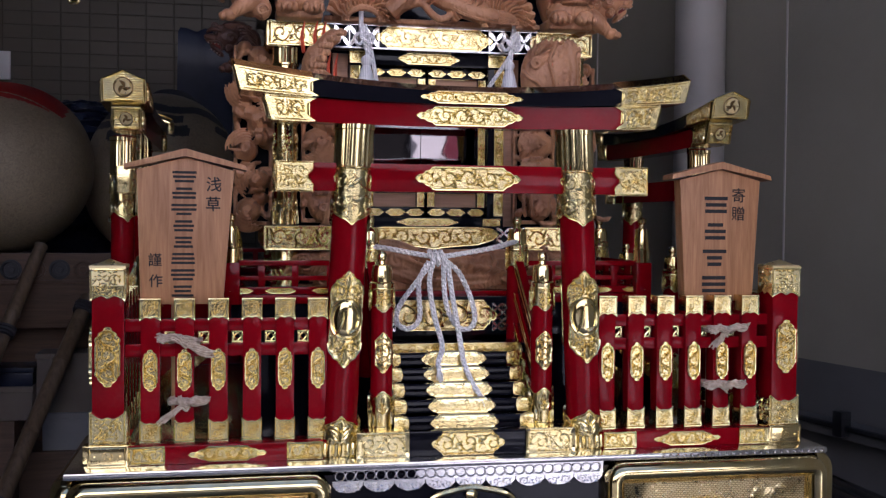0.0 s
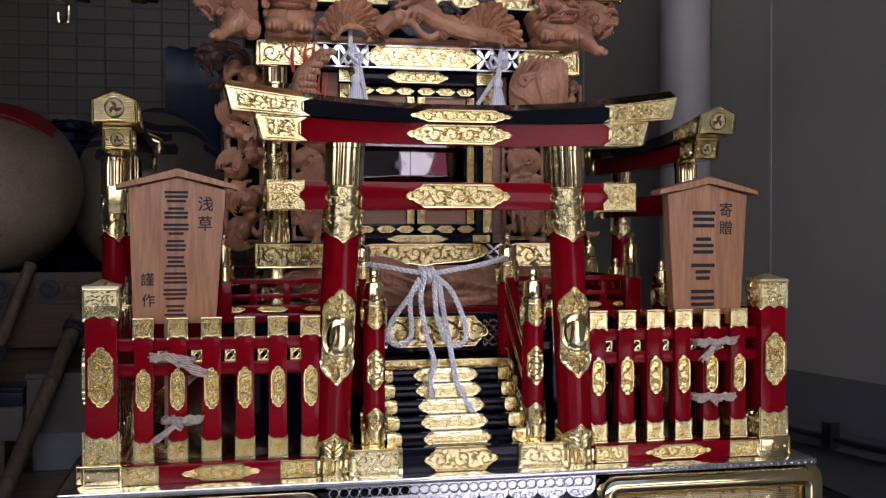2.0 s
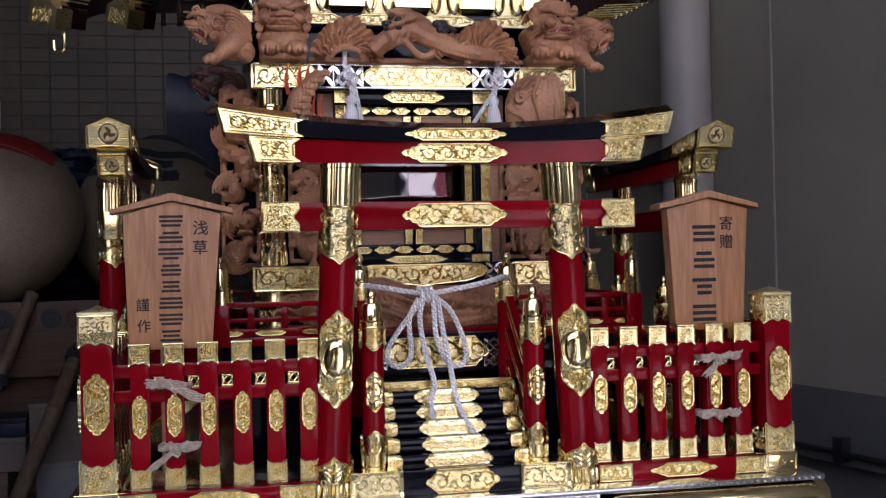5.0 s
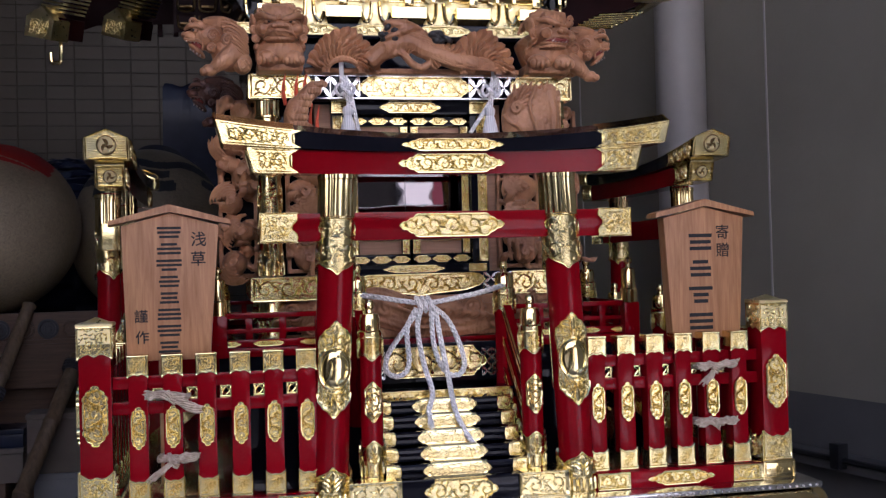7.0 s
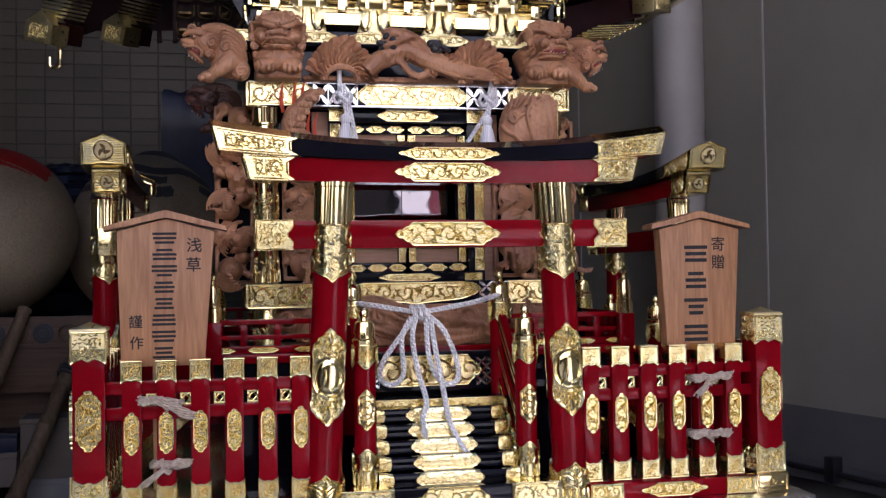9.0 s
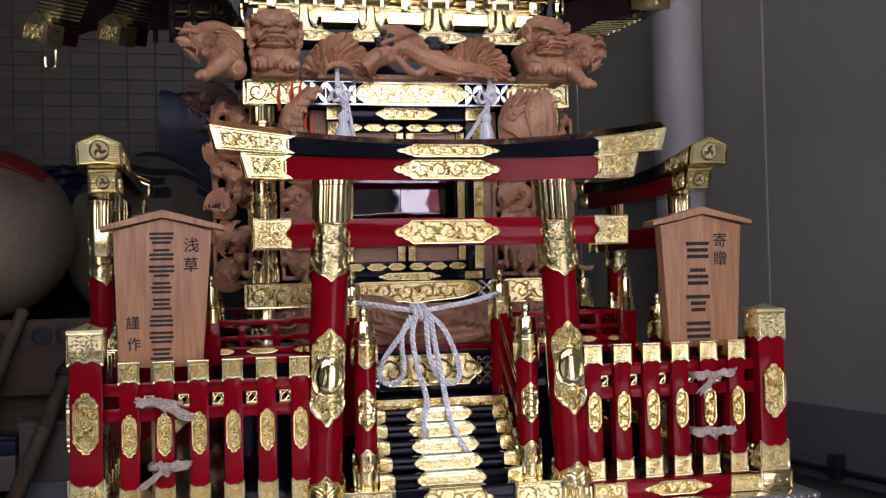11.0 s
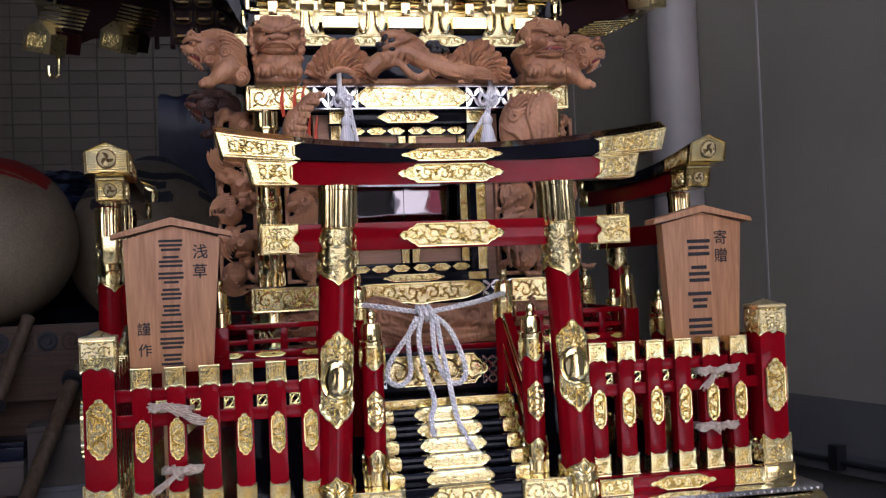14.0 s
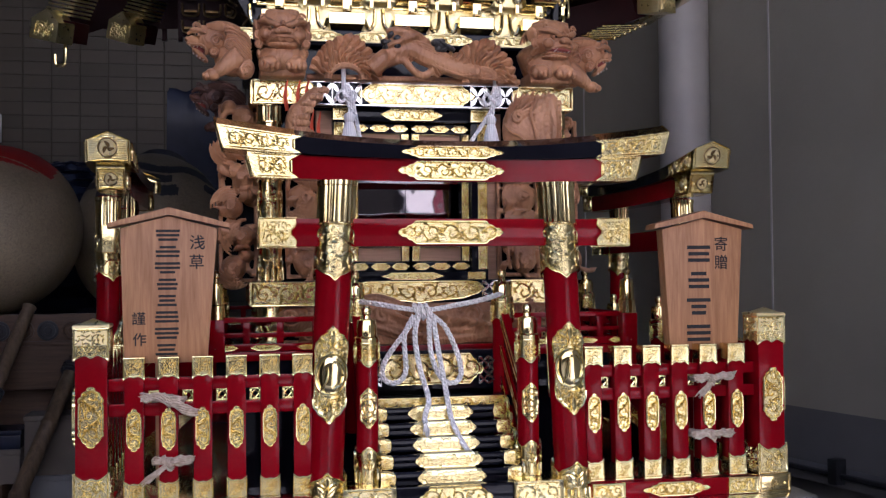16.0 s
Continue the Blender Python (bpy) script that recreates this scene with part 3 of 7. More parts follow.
def round_disc(f, r):
    bm = bmesh.new()
    sheet(bm, [[f(r * q * math.cos(a), r * q * math.sin(a), h) for a in np.linspace(0, 2 * math.pi, 28, endpoint=False)] for q, h in ((1.0, 0.0006), (1.0, 0.0034), (0.93, 0.0036), (0.89, 0.0022), (0.01, 0.0022))], 0, True)
    return bm


def corner_post(sx):
    X = 0.45 * sx
    y0, y1 = FY - 0.0195, FY + 0.0195
    root = thing("corner_post", "red lacquered square corner post with gold cap and mounts", "fence post", (X, FY, BZ), "posts of the shrine fence")
    bm = bmesh.new()
    gold_block(bm, X - 0.024, X + 0.024, FY - 0.0245, FY + 0.0245, BZ, 0.0665)
    whorl(bm, X, FY - 0.0245, 0.053, 0.0065)
    for s in (-1, 1):
        lathe(bm, [(0.0016, 0), (0.0014, 0.0012), (0.0001, 0.0018)], lambda x, y, h: (X + s * 0.015 + x, FY - 0.0245 - h, 0.053 + y), 8)
        gold_block(bm, X + s * 0.024, X + s * 0.031, FY - 0.011, FY + 0.011, BZ + 0.002, 0.064)
    gold_block(bm, X - 0.011, X + 0.011, FY + 0.0245, FY + 0.0315, BZ + 0.002, 0.064)
    ring = [(-0.021, -0.0105), (0.021, -0.0105), (0.021, 0.0105), (-0.021, 0.0105), (-0.021, -0.0105)]
    for p, q in zip(ring, ring[1:]):
        ribbon(bm, [(p[0] + (q[0] - p[0]) * k / 6, p[1] + (q[1] - p[1]) * k / 6) for k in range(7)], 0.0013, 0.0, 0.0014, lambda a, u, w: (X + a, FY - 0.0245 - w, 0.053 + u))
    part("foot_block", bm, GOLD, root, "gold foot block with a comma whorl")
    bm = bmesh.new()
    box(bm, X - 0.019, X + 0.019, y0 + 0.0005, y1 - 0.0005, 0.0665, 0.282, 0.0015)
    post = part("post", bm, RED, root)
    bm = bmesh.new()
    rows = []
    for e, h in ((0.0202, 0.262), (0.0202, 0.282), (0.0215, 0.2835), (0.0215, 0.2862), (0.0205, 0.2872), (0.0132, 0.2882), (0.0125, 0.289), (0.0001, 0.2945)):
        rows.append([(X - e, FY - e, h), (X + e, FY - e, h), (X + e, FY + e, h), (X - e, FY + e, h)])
    sheet(bm, rows, 0, True)
    part("cap", bm, SATIN, post, "low satin gold pyramid cap", sharp=20)
    cap_lo = lambda u: 0.251 - 0.008 * (abs(u) / 0.0202) ** 1.8 - 0.005 * math.exp(-(u / 0.005) ** 2)
    shoe_hi = lambda u: 0.097 + 0.0105 * (abs(u) / 0.0202) ** 1.8 + 0.004 * math.exp(-(u / 0.005) ** 2)
    edge = ((0.037, 0.0006), (0.0364, 0.0038), (0.0348, 0.0054), (0.0328, 0.005), (0.0318, 0.0072), (0.03, 0.0104), (0.0275, 0.0116), (0.0262, 0.0112), (0.025, 0.0132), (0.0225, 0.0152), (0.019, 0.0154), (0.0165, 0.0142), (0.0135, 0.0152))
    oval = prof(*[(-a, h) for a, h in edge], *reversed(edge))
    faces = [(lambda a, u, w: (X + a, y0 - w, u), lambda a, u, w: (X + u, y0 - w, 0.175 + a))]
    for s in (-1, 1):
        faces.append((lambda a, u, w, s=s: (X + s * (0.0195 + w), FY + s * a, u), lambda a, u, w, s=s: (X + s * (0.0195 + w), FY + s * u, 0.175 + a)))
    for i, (fu, fo) in enumerate(faces):
        bm = bmesh.new()
        plate(bm, -0.0202, 0.0202, cap_lo, lambda u: 0.2832, fu, 0.0013, 16, seed=i)
        part("cap_mount", bm, CHASED, post)
        bm = bmesh.new()
        plate(bm, -0.0202, 0.0202, lambda u: 0.0668, shoe_hi, fu, 0.0018, 16, seed=i + 4)
        part("shoe_mount", bm, CHASED, post)
        if i and (i == 2) != (sx > 0):
            continue              # the rails meet the inner face
        bm = bmesh.new()
        plate(bm, -0.037, 0.037, *even(oval), fo, 0.0026, 24, seed=i + 7, knots=[k * a for a, _ in edge for k in (-1, 1)])
        part("oval_mount", bm, CHASED, post)
    return root


# ---------------------------------------------------------------- picket fence
def picket_fence(sx):
    """Half a side of the fence, from a corner post to the torii."""
    root = thing("picket_fence", "red lacquered picket fence with gold caps and oval mounts", "fence", (0.29 * sx, FY, BZ), "fences round the shrine")
    xs = [0.4005 - 0.0413 * i for i in range(6)]
    bm = bmesh.new()
    box(bm, sx * 0.187, sx * 0.4265, FY - 0.0205, FY + 0.0205, BZ, 0.0635, 0.002)
    sill = part("sill", bm, RED, root)
    for a, b, p in ((0.382, 0.4262, None), (0.1875, 0.233, None), (0.2575, 0.3545, 1)):
        bm = bmesh.new()
        f = lambda q, u, w: (sx * q, FY - 0.0205 - w, 0.052 + u)
        if p:
            g = ogee_profile((b - a) / 2, 0.0098, 0.025)
            plate(bm, a, b, lambda q: -g(q - (a + b) / 2), lambda q: g(q - (a + b) / 2), f, 0.0022, 26, seed=5)
        else:
            e = 0.0112
            g = prof((a, e), (b, e))
            plate(bm, a, b, lambda q: -g(q), g, f, 0.0022, 12, seed=int(a * 100))
        part("sill_mount", bm, CHASED, sill)
    for z0, z1 in ((0.2035, 0.2195), (0.172, 0.188)):
        bm = bmesh.new()
        box(bm, sx * 0.16, sx * 0.432, FY - 0.004, FY + 0.006, z0, z1, 0.0012)
        part("rail", bm, RED, root)
    strut = None
    for i in range(5):
        x = sx * ((xs[i] + xs[i + 1]) / 2 - 0.003)
        if strut is None:
            sx0 = x
            bm = bmesh.new()
            for a, b, c, d in ((-0.0075, 0.0075, 0.188, 0.1905), (-0.0075, 0.0075, 0.201, 0.2035), (-0.0075, -0.0045, 0.1905, 0.201), (0.0045, 0.0075, 0.1905, 0.201)):
                box(bm, x + a, x + b, FY - 0.001, FY + 0.005, c, d, 0.0005)
            for k in range(4):
                a, b = k * math.pi / 2, (k + 1) * math.pi / 2
                tube(bm, [(x + 0.0047 * math.cos(a), FY + 0.002, 0.19575 + 0.0054 * math.sin(a)), (x + 0.0047 * math.cos(b), FY + 0.002, 0.19575 + 0.0054 * math.sin(b))], 0.0012, 6)
            strut = part("rail_strut", bm, CHASED, root, "small pierced gold strut")
        else:
            o = strut.copy()
            scene.collection.objects.link(o)
            o.matrix_basis = Matrix.Translation((x - sx0, 0, 0))
    made = None
    for i, x in enumerate(xs):
        X = sx * x
        if made is None:
            first = X
            bm = bmesh.new()
            box(bm, X - 0.0115, X + 0.0115, FY - 0.0115, FY + 0.0115, 0.0635, 0.243, 0.0012)
            made = [part("picket", bm, RED, root)]
            bm = bmesh.new()
            gold_block(bm, X - 0.0124, X + 0.0124, FY - 0.0124, FY + 0.0124, 0.2235, 0.2452)
            lo = lambda u: 0.2232 - 0.006 * (abs(u) / 0.0128) ** 1.6 - 0.003 * math.exp(-(u / 0.0035) ** 2)
            plate(bm, -0.0128, 0.0128, lo, lambda u: 0.2455, lambda a, u, w: (X + a, FY - 0.0122 - w, u), 0.0011, 12, seed=3)
            made.append(part("cap", bm, CHASED, made[0], "chased gold cap"))
            bm = bmesh.new()
            gold_block(bm, X - 0.0122, X + 0.0122, FY - 0.0122, FY + 0.0122, 0.0636, 0.088)
            hi = lambda u: 0.0885 + 0.0068 * (abs(u) / 0.0126) ** 1.6 + 0.0026 * math.exp(-(u / 0.0035) ** 2)
            plate(bm, -0.0126, 0.0126, lambda u: 0.0655, hi, lambda a, u, w: (X + a, FY - 0.012 - w, u), 0.0016, 12, seed=8)
            made.append(part("shoe", bm, CHASED, made[0], "chased gold shoe"))
            bm = bmesh.new()
            edge = ((0.0262, 0.0005), (0.0257, 0.0026), (0.0245, 0.0038), (0.0228, 0.0036), (0.022, 0.0056), (0.0203, 0.0079), (0.0183, 0.0082), (0.0172, 0.0078), (0.016, 0.0091), (0.013, 0.0094))
            ov = prof(*[(-a, h) for a, h in edge], *reversed(edge))
            plate(bm, -0.0262, 0.0262, *even(ov), on_front_up(X, FY - 0.0115, 0.1565), 0.0026, 20, seed=2, knots=[k * a for a, _ in edge for k in (-1, 1)])
            for k in (-1, 1):
                bead(bm, k * 0.0195, 0, 0.0021, 0.0005, 0.005, on_front_up(X, FY - 0.0115, 0.1565))
            made.append(part("oval_mount", bm, CHASED, made[0], "gold oval mount"))
        else:
            dx = Matrix.Translation((X - first, 0, 0))
            p = made[0].copy()
            scene.collection.objects.link(p)
            p.matrix_basis = dx
            for o in made[1:]:
                q = o.copy()
                scene.collection.objects.link(q)
                q.parent = p
    return root


for sx in (-1, 1):
    post = corner_post(sx)
    quarter(post, 2)
    fence = picket_fence(sx)
    for k in (1, 2, 3):
        quarter(fence, k)


# ---------------------------------------------------------------- torii gates
def torii(side=False):
    # the gates at the sides have slimmer pillars, set a little outward of the beams
    PY, TY, TH = (FY - 0.016, FY - 0.005, 0.0078) if side else (FY, FY, 0.0115)
    root = thing("torii_gate", "small red torii gate with black top beam and chased gold mounts", "torii gate", (0, FY, BZ), "torii gates round the shrine")
    top, foot = 0.468, BZ
    for s in (-1, 1):
        cx = lambda z, s=s: s * (0.1675 - (0.0205) * (z - foot) / (top - foot))
        r = 0.0172 if side else 0.0234
        k_r = r / 0.0212
        place = lambda x, y, h: (cx(h) + x, PY + y, h)
        bm = bmesh.new()
        lathe(bm, [(r, foot), (r, 0.413), (r * 0.9, 0.4135), (r * 0.9, top)], place, 32)
        pillar = part("pillar", bm, RED, root)
        # fluted sleeve at the top
        bm = bmesh.new()
        lathe(bm, [(r + 0.0006, 0.412), (r + 0.0016, 0.413), (r + 0.0016, 0.46), (r + 0.0026, 0.461), (r + 0.0026, 0.4665)], place, 160, flute=0.06, flutes=20, groove=1)
        part("fluted_sleeve", bm, GOLD, pillar, "fluted polished gold sleeve", sharp=12)
        circ = math.pi * r
        bm = bmesh.new()
        lo = lambda u: 0.3545 - 0.0105 * abs(math.cos(u / circ * math.pi * 1.5)) ** 0.7 - 0.006 * math.exp(-(math.sin(u / circ * math.pi * 1.5) / 0.28) ** 2)
        drum = lambda a, u, w: on_drum(cx, PY, 0, r + 0.0006)(u, a, w)
        plate(bm, -circ, circ, lo, lambda u: 0.4125, drum, 0.0021, 48, seed=4, lift=0.85)
        part("upper_mount", bm, CHASED, pillar, "chased gold mount")
        # emblem in the middle
        em = prof((-0.062, 0.0006), (-0.057, 0.0055), (-0.053, 0.0075), (-0.05, 0.0135), (-0.045, 0.016), (-0.041, 0.0205), (-0.03, 0.0222), (-0.012, 0.0214), (0.012, 0.0214), (0.03, 0.0222), (0.041, 0.0205), (0.045, 0.016), (0.05, 0.0135), (0.053, 0.0075), (0.057, 0.0055), (0.062, 0.0006))
        for turn in (0, math.pi):
            f = on_drum(cx, PY, 0.2185, r + 0.0004, turn)
            fs = lambda a, u, w: f(a, u * k_r, w)
            bm = bmesh.new()
            plate(bm, -0.062, 0.062, *even(em), fs, 0.0013, 40, relief=False)
            for e in (-1, 1):
                # a leaf between two curls
                frond(bm, e * 0.036, 0.0, 0.0 if e > 0 else math.pi, 0.02, 0.0, 0.0, 0.0036, fs)
                for q in (-1, 1):
                    curl = [(e * (0.0365 - (0.0082 - 0.006 * k / 15) * math.cos(k * 0.48)), q * (0.0088 - (0.0082 - 0.006 * k / 15) * math.sin(k * 0.48))) for k in range(16)]
                    ribbon(bm, curl, 0.0012, 0.0, 0.0034, fs)
                    bead(bm, *curl[-1], 0.0014, 0.0, 0.0034, fs)
                rim = [(e * a, h) for a, h in ((0.031, 0.0205), (0.041, 0.0186), (0.0455, 0.0145), (0.05, 0.0115), (0.0535, 0.006), (0.0585, 0.003))]
                for q in (-1, 1):
                    ribbon(bm, [(a, q * h) for a, h in rim], 0.0014, -0.0002, 0.0036, fs)
            swarm(bm, -0.056, 0.056, lambda a: -em(a) * 0.9, lambda a: em(a) * 0.9, 0.0046, fs, 0.0, 0.0024, 0, random.Random(5), lambda p: (p[0] / 0.025) ** 2 + (p[1] / 0.0205) ** 2 > 1 and abs(p[1]) < em(p[0]) - 0.001)
            mount = part("emblem_mount", bm, CHASED, pillar, "chased gold emblem mount")
            bm = bmesh.new()
            rows = []
            for i in range(6):
                p = i / 5
                rows.append([fs(0.0225 * p * math.cos(a), 0.0165 * p * math.sin(a), 0.0016 if p < 0.99 else 0.0002) for a in np.linspace(0, 2 * math.pi, 28, endpoint=False)])
            sheet(bm, rows, 0, True)
            part("boss", bm, GOLD, mount, "smooth polished gold boss")
            bm = bmesh.new()
            # a thick crescent sweeping round one flank, a thin one round the other, and a hooked leaf
            arc = lambda ea, eb, a0, a1, n: [(ea * math.sin(a), eb * math.cos(a)) for a in np.linspace(a0, a1, n)]
            ribbon(bm, arc(0.0255, 0.0182, 1.35, 5.0, 26), 0.0032, -0.0002, 0.0034, fs)
            ribbon(bm, arc(0.0262, 0.0198, -1.4, 1.5, 20), 0.0017, -0.0002, 0.0032, fs)
            ribbon(bm, arc(0.0195, 0.0145, -1.2, 1.1, 16), 0.0012, 0.0008, 0.0036, fs)
            ribbon(bm, [(-0.02 + 0.03 * p, -0.0105 + 0.004 * math.sin(p * 3.1) + 0.006 * p * p) for p in np.linspace(0, 1, 14)], 0.0026, 0.0006, 0.0044, fs)
            ribbon(bm, [(-0.0185 + 0.006 * p, 0.002 + 0.011 * p) for p in np.linspace(0, 1, 9)], 0.0028, 0.0006, 0.0042, fs)
            part("leaf_ring", bm, CHASED, mount, "raised gold rings and hooked leaves")
        # shoe
        bm = bmesh.new()
        hi = lambda u: 0.079 + 0.0105 * abs(math.cos(u / circ * math.pi * 1.5)) ** 0.7 + 0.0065 * math.exp(-(math.sin(u / circ * math.pi * 1.5) / 0.28) ** 2)
        plate(bm, -circ, circ, lambda u: foot, hi, drum, 0.0018, 48, relief=False)
        for k in range(3):
            off = (k - 1) * circ * 2 / 3
            palmette(bm, 0.062, 0.0, 0.028, circ * 0.24, 1, lambda a, u, w: drum(off + u, a, w), 0.0012, 0.004)
            ribbon(bm, [(off - circ / 3, 0.0755), (off - circ / 4, 0.0815), (off - circ / 8, 0.086), (off, 0.0925), (off + circ / 8, 0.086), (off + circ / 4, 0.0815), (off + circ / 3, 0.0755)], 0.0012, 0.001, 0.004, drum)
        swarm(bm, -circ, circ, lambda u: 0.062, lambda u: hi(u) - 0.003, 0.0062, drum, 0.0012, 0.0026, 0, random.Random(4), lambda p: 0.0615 < p[1] < hi(p[0]) - 0.002)
        lathe(bm, [(r + 0.001, 0.0425), (r + 0.0038, 0.0435), (r + 0.0038, 0.059), (r + 0.001, 0.0615)], place, 108, flute=0.12, flutes=18)
        part("shoe", bm, CHASED, pillar, "chased gold shoe")

    def beam(name, mat, zb, zt, half_b, half_t, depth, gable=0.0, n=40, lean=0.0):
        bm = bmesh.new()
        rows = []
        for i in range(n + 1):
            p = -1 + 2 * i / n
            xb, xt = p * half_b, p * half_t
            b, t = zb(abs(xb)), zt(abs(xt))
            ring = [(xb, FY - depth + lean, b), (xt, FY - depth, t)]
            ring += [(xt, FY, t + gable)] if gable else []
            ring += [(xt, FY + depth, t), (xb, FY + depth, b)]
            rows.append(ring)
        sheet(bm, rows, 0, True, True)
        return part(name, bm, mat, root, sharp=25)

    k_lo, k_hi = (lambda x: 0.4935 + 0.14 * x * x), (lambda x: 0.51 + 0.27 * x * x)
    s_lo, s_hi = (lambda x: 0.4655 + 0.07 * x * x), (lambda x: 0.4935 + 0.11 * x * x)
    kas = beam("top_beam", BLACK, k_lo, k_hi, 0.291, 0.299, 0.029, 0.011, lean=0.0011)
    shi = beam("second_beam", RED, s_lo, s_hi, 0.253, 0.262, 0.019, lean=0.0034)
    # gold ends
    for s in (-1, 1):
        for zb, zt, hb, ht, d, g, cut, par, nm in ((k_lo, k_hi, 0.2915, 0.2995, 0.0297, 0.0117, 0.197, kas, "end_mount"), (s_lo, s_hi, 0.2535, 0.2625, 0.0197, 0.0, 0.2, shi, "end_mount")):
            bm = bmesh.new()
            rows = []
            for i in range(9):
                xb, xt = cut + 0.006 + (hb - cut - 0.006) * i / 8, cut + 0.006 + (ht - cut - 0.006) * i / 8
                b, t = zb(xb) - 0.0006, zt(xt) + 0.0006
                ring = [(s * xb, FY - d, b), (s * xt, FY - d, t)] + ([(s * xt, FY, t + g)] if g else []) + [(s * xt, FY + d, t), (s * xb, FY + d, b)]
                rows.append(ring)
            sheet(bm, rows, 0, True, True)
            for sy in (-1, 1):
                def f(a, u, w):
                    x = a
                    b, t = zb(x), zt(x)
                    return (s * (x + (ht - hb) * (u - 0.5) * (x - cut) / (ht - cut)), FY + sy * (d + w), b + (t - b) * u)
                edge = 0.006
                rows_n = 12
                # swallow-tailed inner edge
                grid = []
                for j in range(rows_n + 1):
                    u = j / rows_n
                    notch = cut + 0.011 * (1 - abs(2 * u - 1)) ** 0.8 - 0.002 * math.cos(4 * math.pi * u)
                    grid.append([f(notch + (hb + 0.004 - notch) * i / 12, u, 0.0012) for i in range(13)])
                sheet(bm, grid)
                ribbon(bm, [(cut + 0.011 * (1 - abs(2 * j / 12 - 1)) ** 0.8 - 0.002 * math.cos(4 * math.pi * j / 12), 0.02 + 0.96 * j / 12) for j in range(13)], 0.0016, 0.0, 0.003, f)
                h = zt(0.25) - zb(0.25)

                def g2(a, u, w):
                    return f(a, u / h, w)
                for u in (0.05, 0.95):
                    ribbon(bm, [(cut + 0.008 + (hb - cut - 0.008) * i / 8, u * h) for i in range(9)], 0.0012, 0.0, 0.0032, g2)
                swarm(bm, cut + 0.012, hb - 0.004, lambda a: 0.09 * h, lambda a: 0.91 * h, 0.0062, g2, 0.0006, 0.0022, 0, random.Random(8), lambda p: cut + 0.012 < p[0] < hb - 0.004 and 0.07 * h < p[1] < 0.93 * h)
                scrolls(bm, cut + 0.012, hb - 0.004, lambda a: 0.08 * h, lambda a: 0.92 * h, g2, 0.001, 0.0032, 0, random.Random(6))
            if g:
                fe = lambda u, v, w: (s * (0.2955 + w + 0.25 * v), FY + u, 0.5245 + v)
                for k in range(13):
                    v = -0.0165 + 0.0031 * k
                    w = 0.026 if v < 0.0095 else 0.026 * max(0.05, 1 - (v - 0.0095) / 0.0125)
                    ribbon(bm, [(-w, v), (-w / 2, v), (0, v), (w / 2, v), (w, v)], 0.0011, 0.0006, 0.0017, fe)
                ring = [(-0.0278, -0.0185), (0.0278, -0.0185), (0.0278, 0.0105), (0, 0.022), (-0.0278, 0.0105), (-0.0278, -0.0185)]
                for p, q in zip(ring, ring[1:]):
                    ribbon(bm, [p, ((p[0] + q[0]) / 2, (p[1] + q[1]) / 2), q], 0.0016, 0.0, 0.0034, fe)
                crest = bmesh.new()
                whorl(crest, 0, 0, 0, 0.0128, lambda u, v, h: fe(u, v, h * 1.3 + 0.002))
            else:
                fe = lambda u, v, w: (s * (0.258 + w + 0.28 * v), FY + u, 0.484 + v)
                for k in range(7):
                    v = -0.0105 + 0.0035 * k
                    ribbon(bm, [(-0.016, v), (0, v), (0.016, v)], 0.001, 0.0004, 0.0015, fe)
                ring = [(-0.0178, -0.0135), (0.0178, -0.0135), (0.0178, 0.0135), (-0.0178, 0.0135), (-0.0178, -0.0135)]
                for p, q in zip(ring, ring[1:]):
                    ribbon(bm, [p, ((p[0] + q[0]) / 2, (p[1] + q[1]) / 2), q], 0.0013, 0.0, 0.003, fe)
                crest = bmesh.new()
                whorl(crest, 0, 0, 0, 0.0088, lambda u, v, h: fe(u, v, h * 1.3 + 0.002))
                for q in (-0.0138, 0.0138):
                    lathe(crest, [(0.0016, 0.0008), (0.0014, 0.0024), (0.0003, 0.003)], lambda x, y, h, q=q, fe=fe: fe(q + x, y, h), 10)
            part(nm, bm, CHASED, par, "chased gold end mount")
            disc = part("crest_disc", round_disc(fe, 0.0134 if g else 0.0093), SHADED_DISC, par, "disc coloured dark for the shade between the commas")
            part("whorl_crest", crest, SATIN, disc, "raised gold crest of three commas")
    # middle plates
    bm = bmesh.new()
    g = ogee_profile(0.068, 0.0085, 0.024)
    plate(bm, -0.068, 0.068, *even(g), on_front(0, FY - 0.029, 0.5025), 0.0025, 34, seed=1)
    part("middle_mount", bm, CHASED, kas, "chased gold middle mount")
    bm = bmesh.new()
    g = ogee_profile(0.071, 0.0128, 0.026)
    plate(bm, -0.071, 0.071, *even(g), on_front(0, FY - 0.019, 0.4795), 0.0025, 34, seed=2)
    part("middle_mount", bm, CHASED, shi, "chased gold middle mount")
    # the tie beam
    bm = bmesh.new()
    box(bm, -0.247, 0.247, TY - TH, TY + TH, 0.3815, 0.4175, 0.0012, f=lambda x, y, z: (x, y + (0.0026 * (0.4175 - z) / 0.036 if y < TY else 0), z))
    nuki = part("tie_beam", bm, RED, root)
    bm = bmesh.new()
    g = ogee_profile(0.0705, 0.0158, 0.024)
    plate(bm, -0.0705, 0.0705, *even(g), on_front(0, TY - TH, 0.3995), 0.0028, 34, seed=3)
    part("middle_mount", bm, CHASED, nuki, "chased gold middle mount")
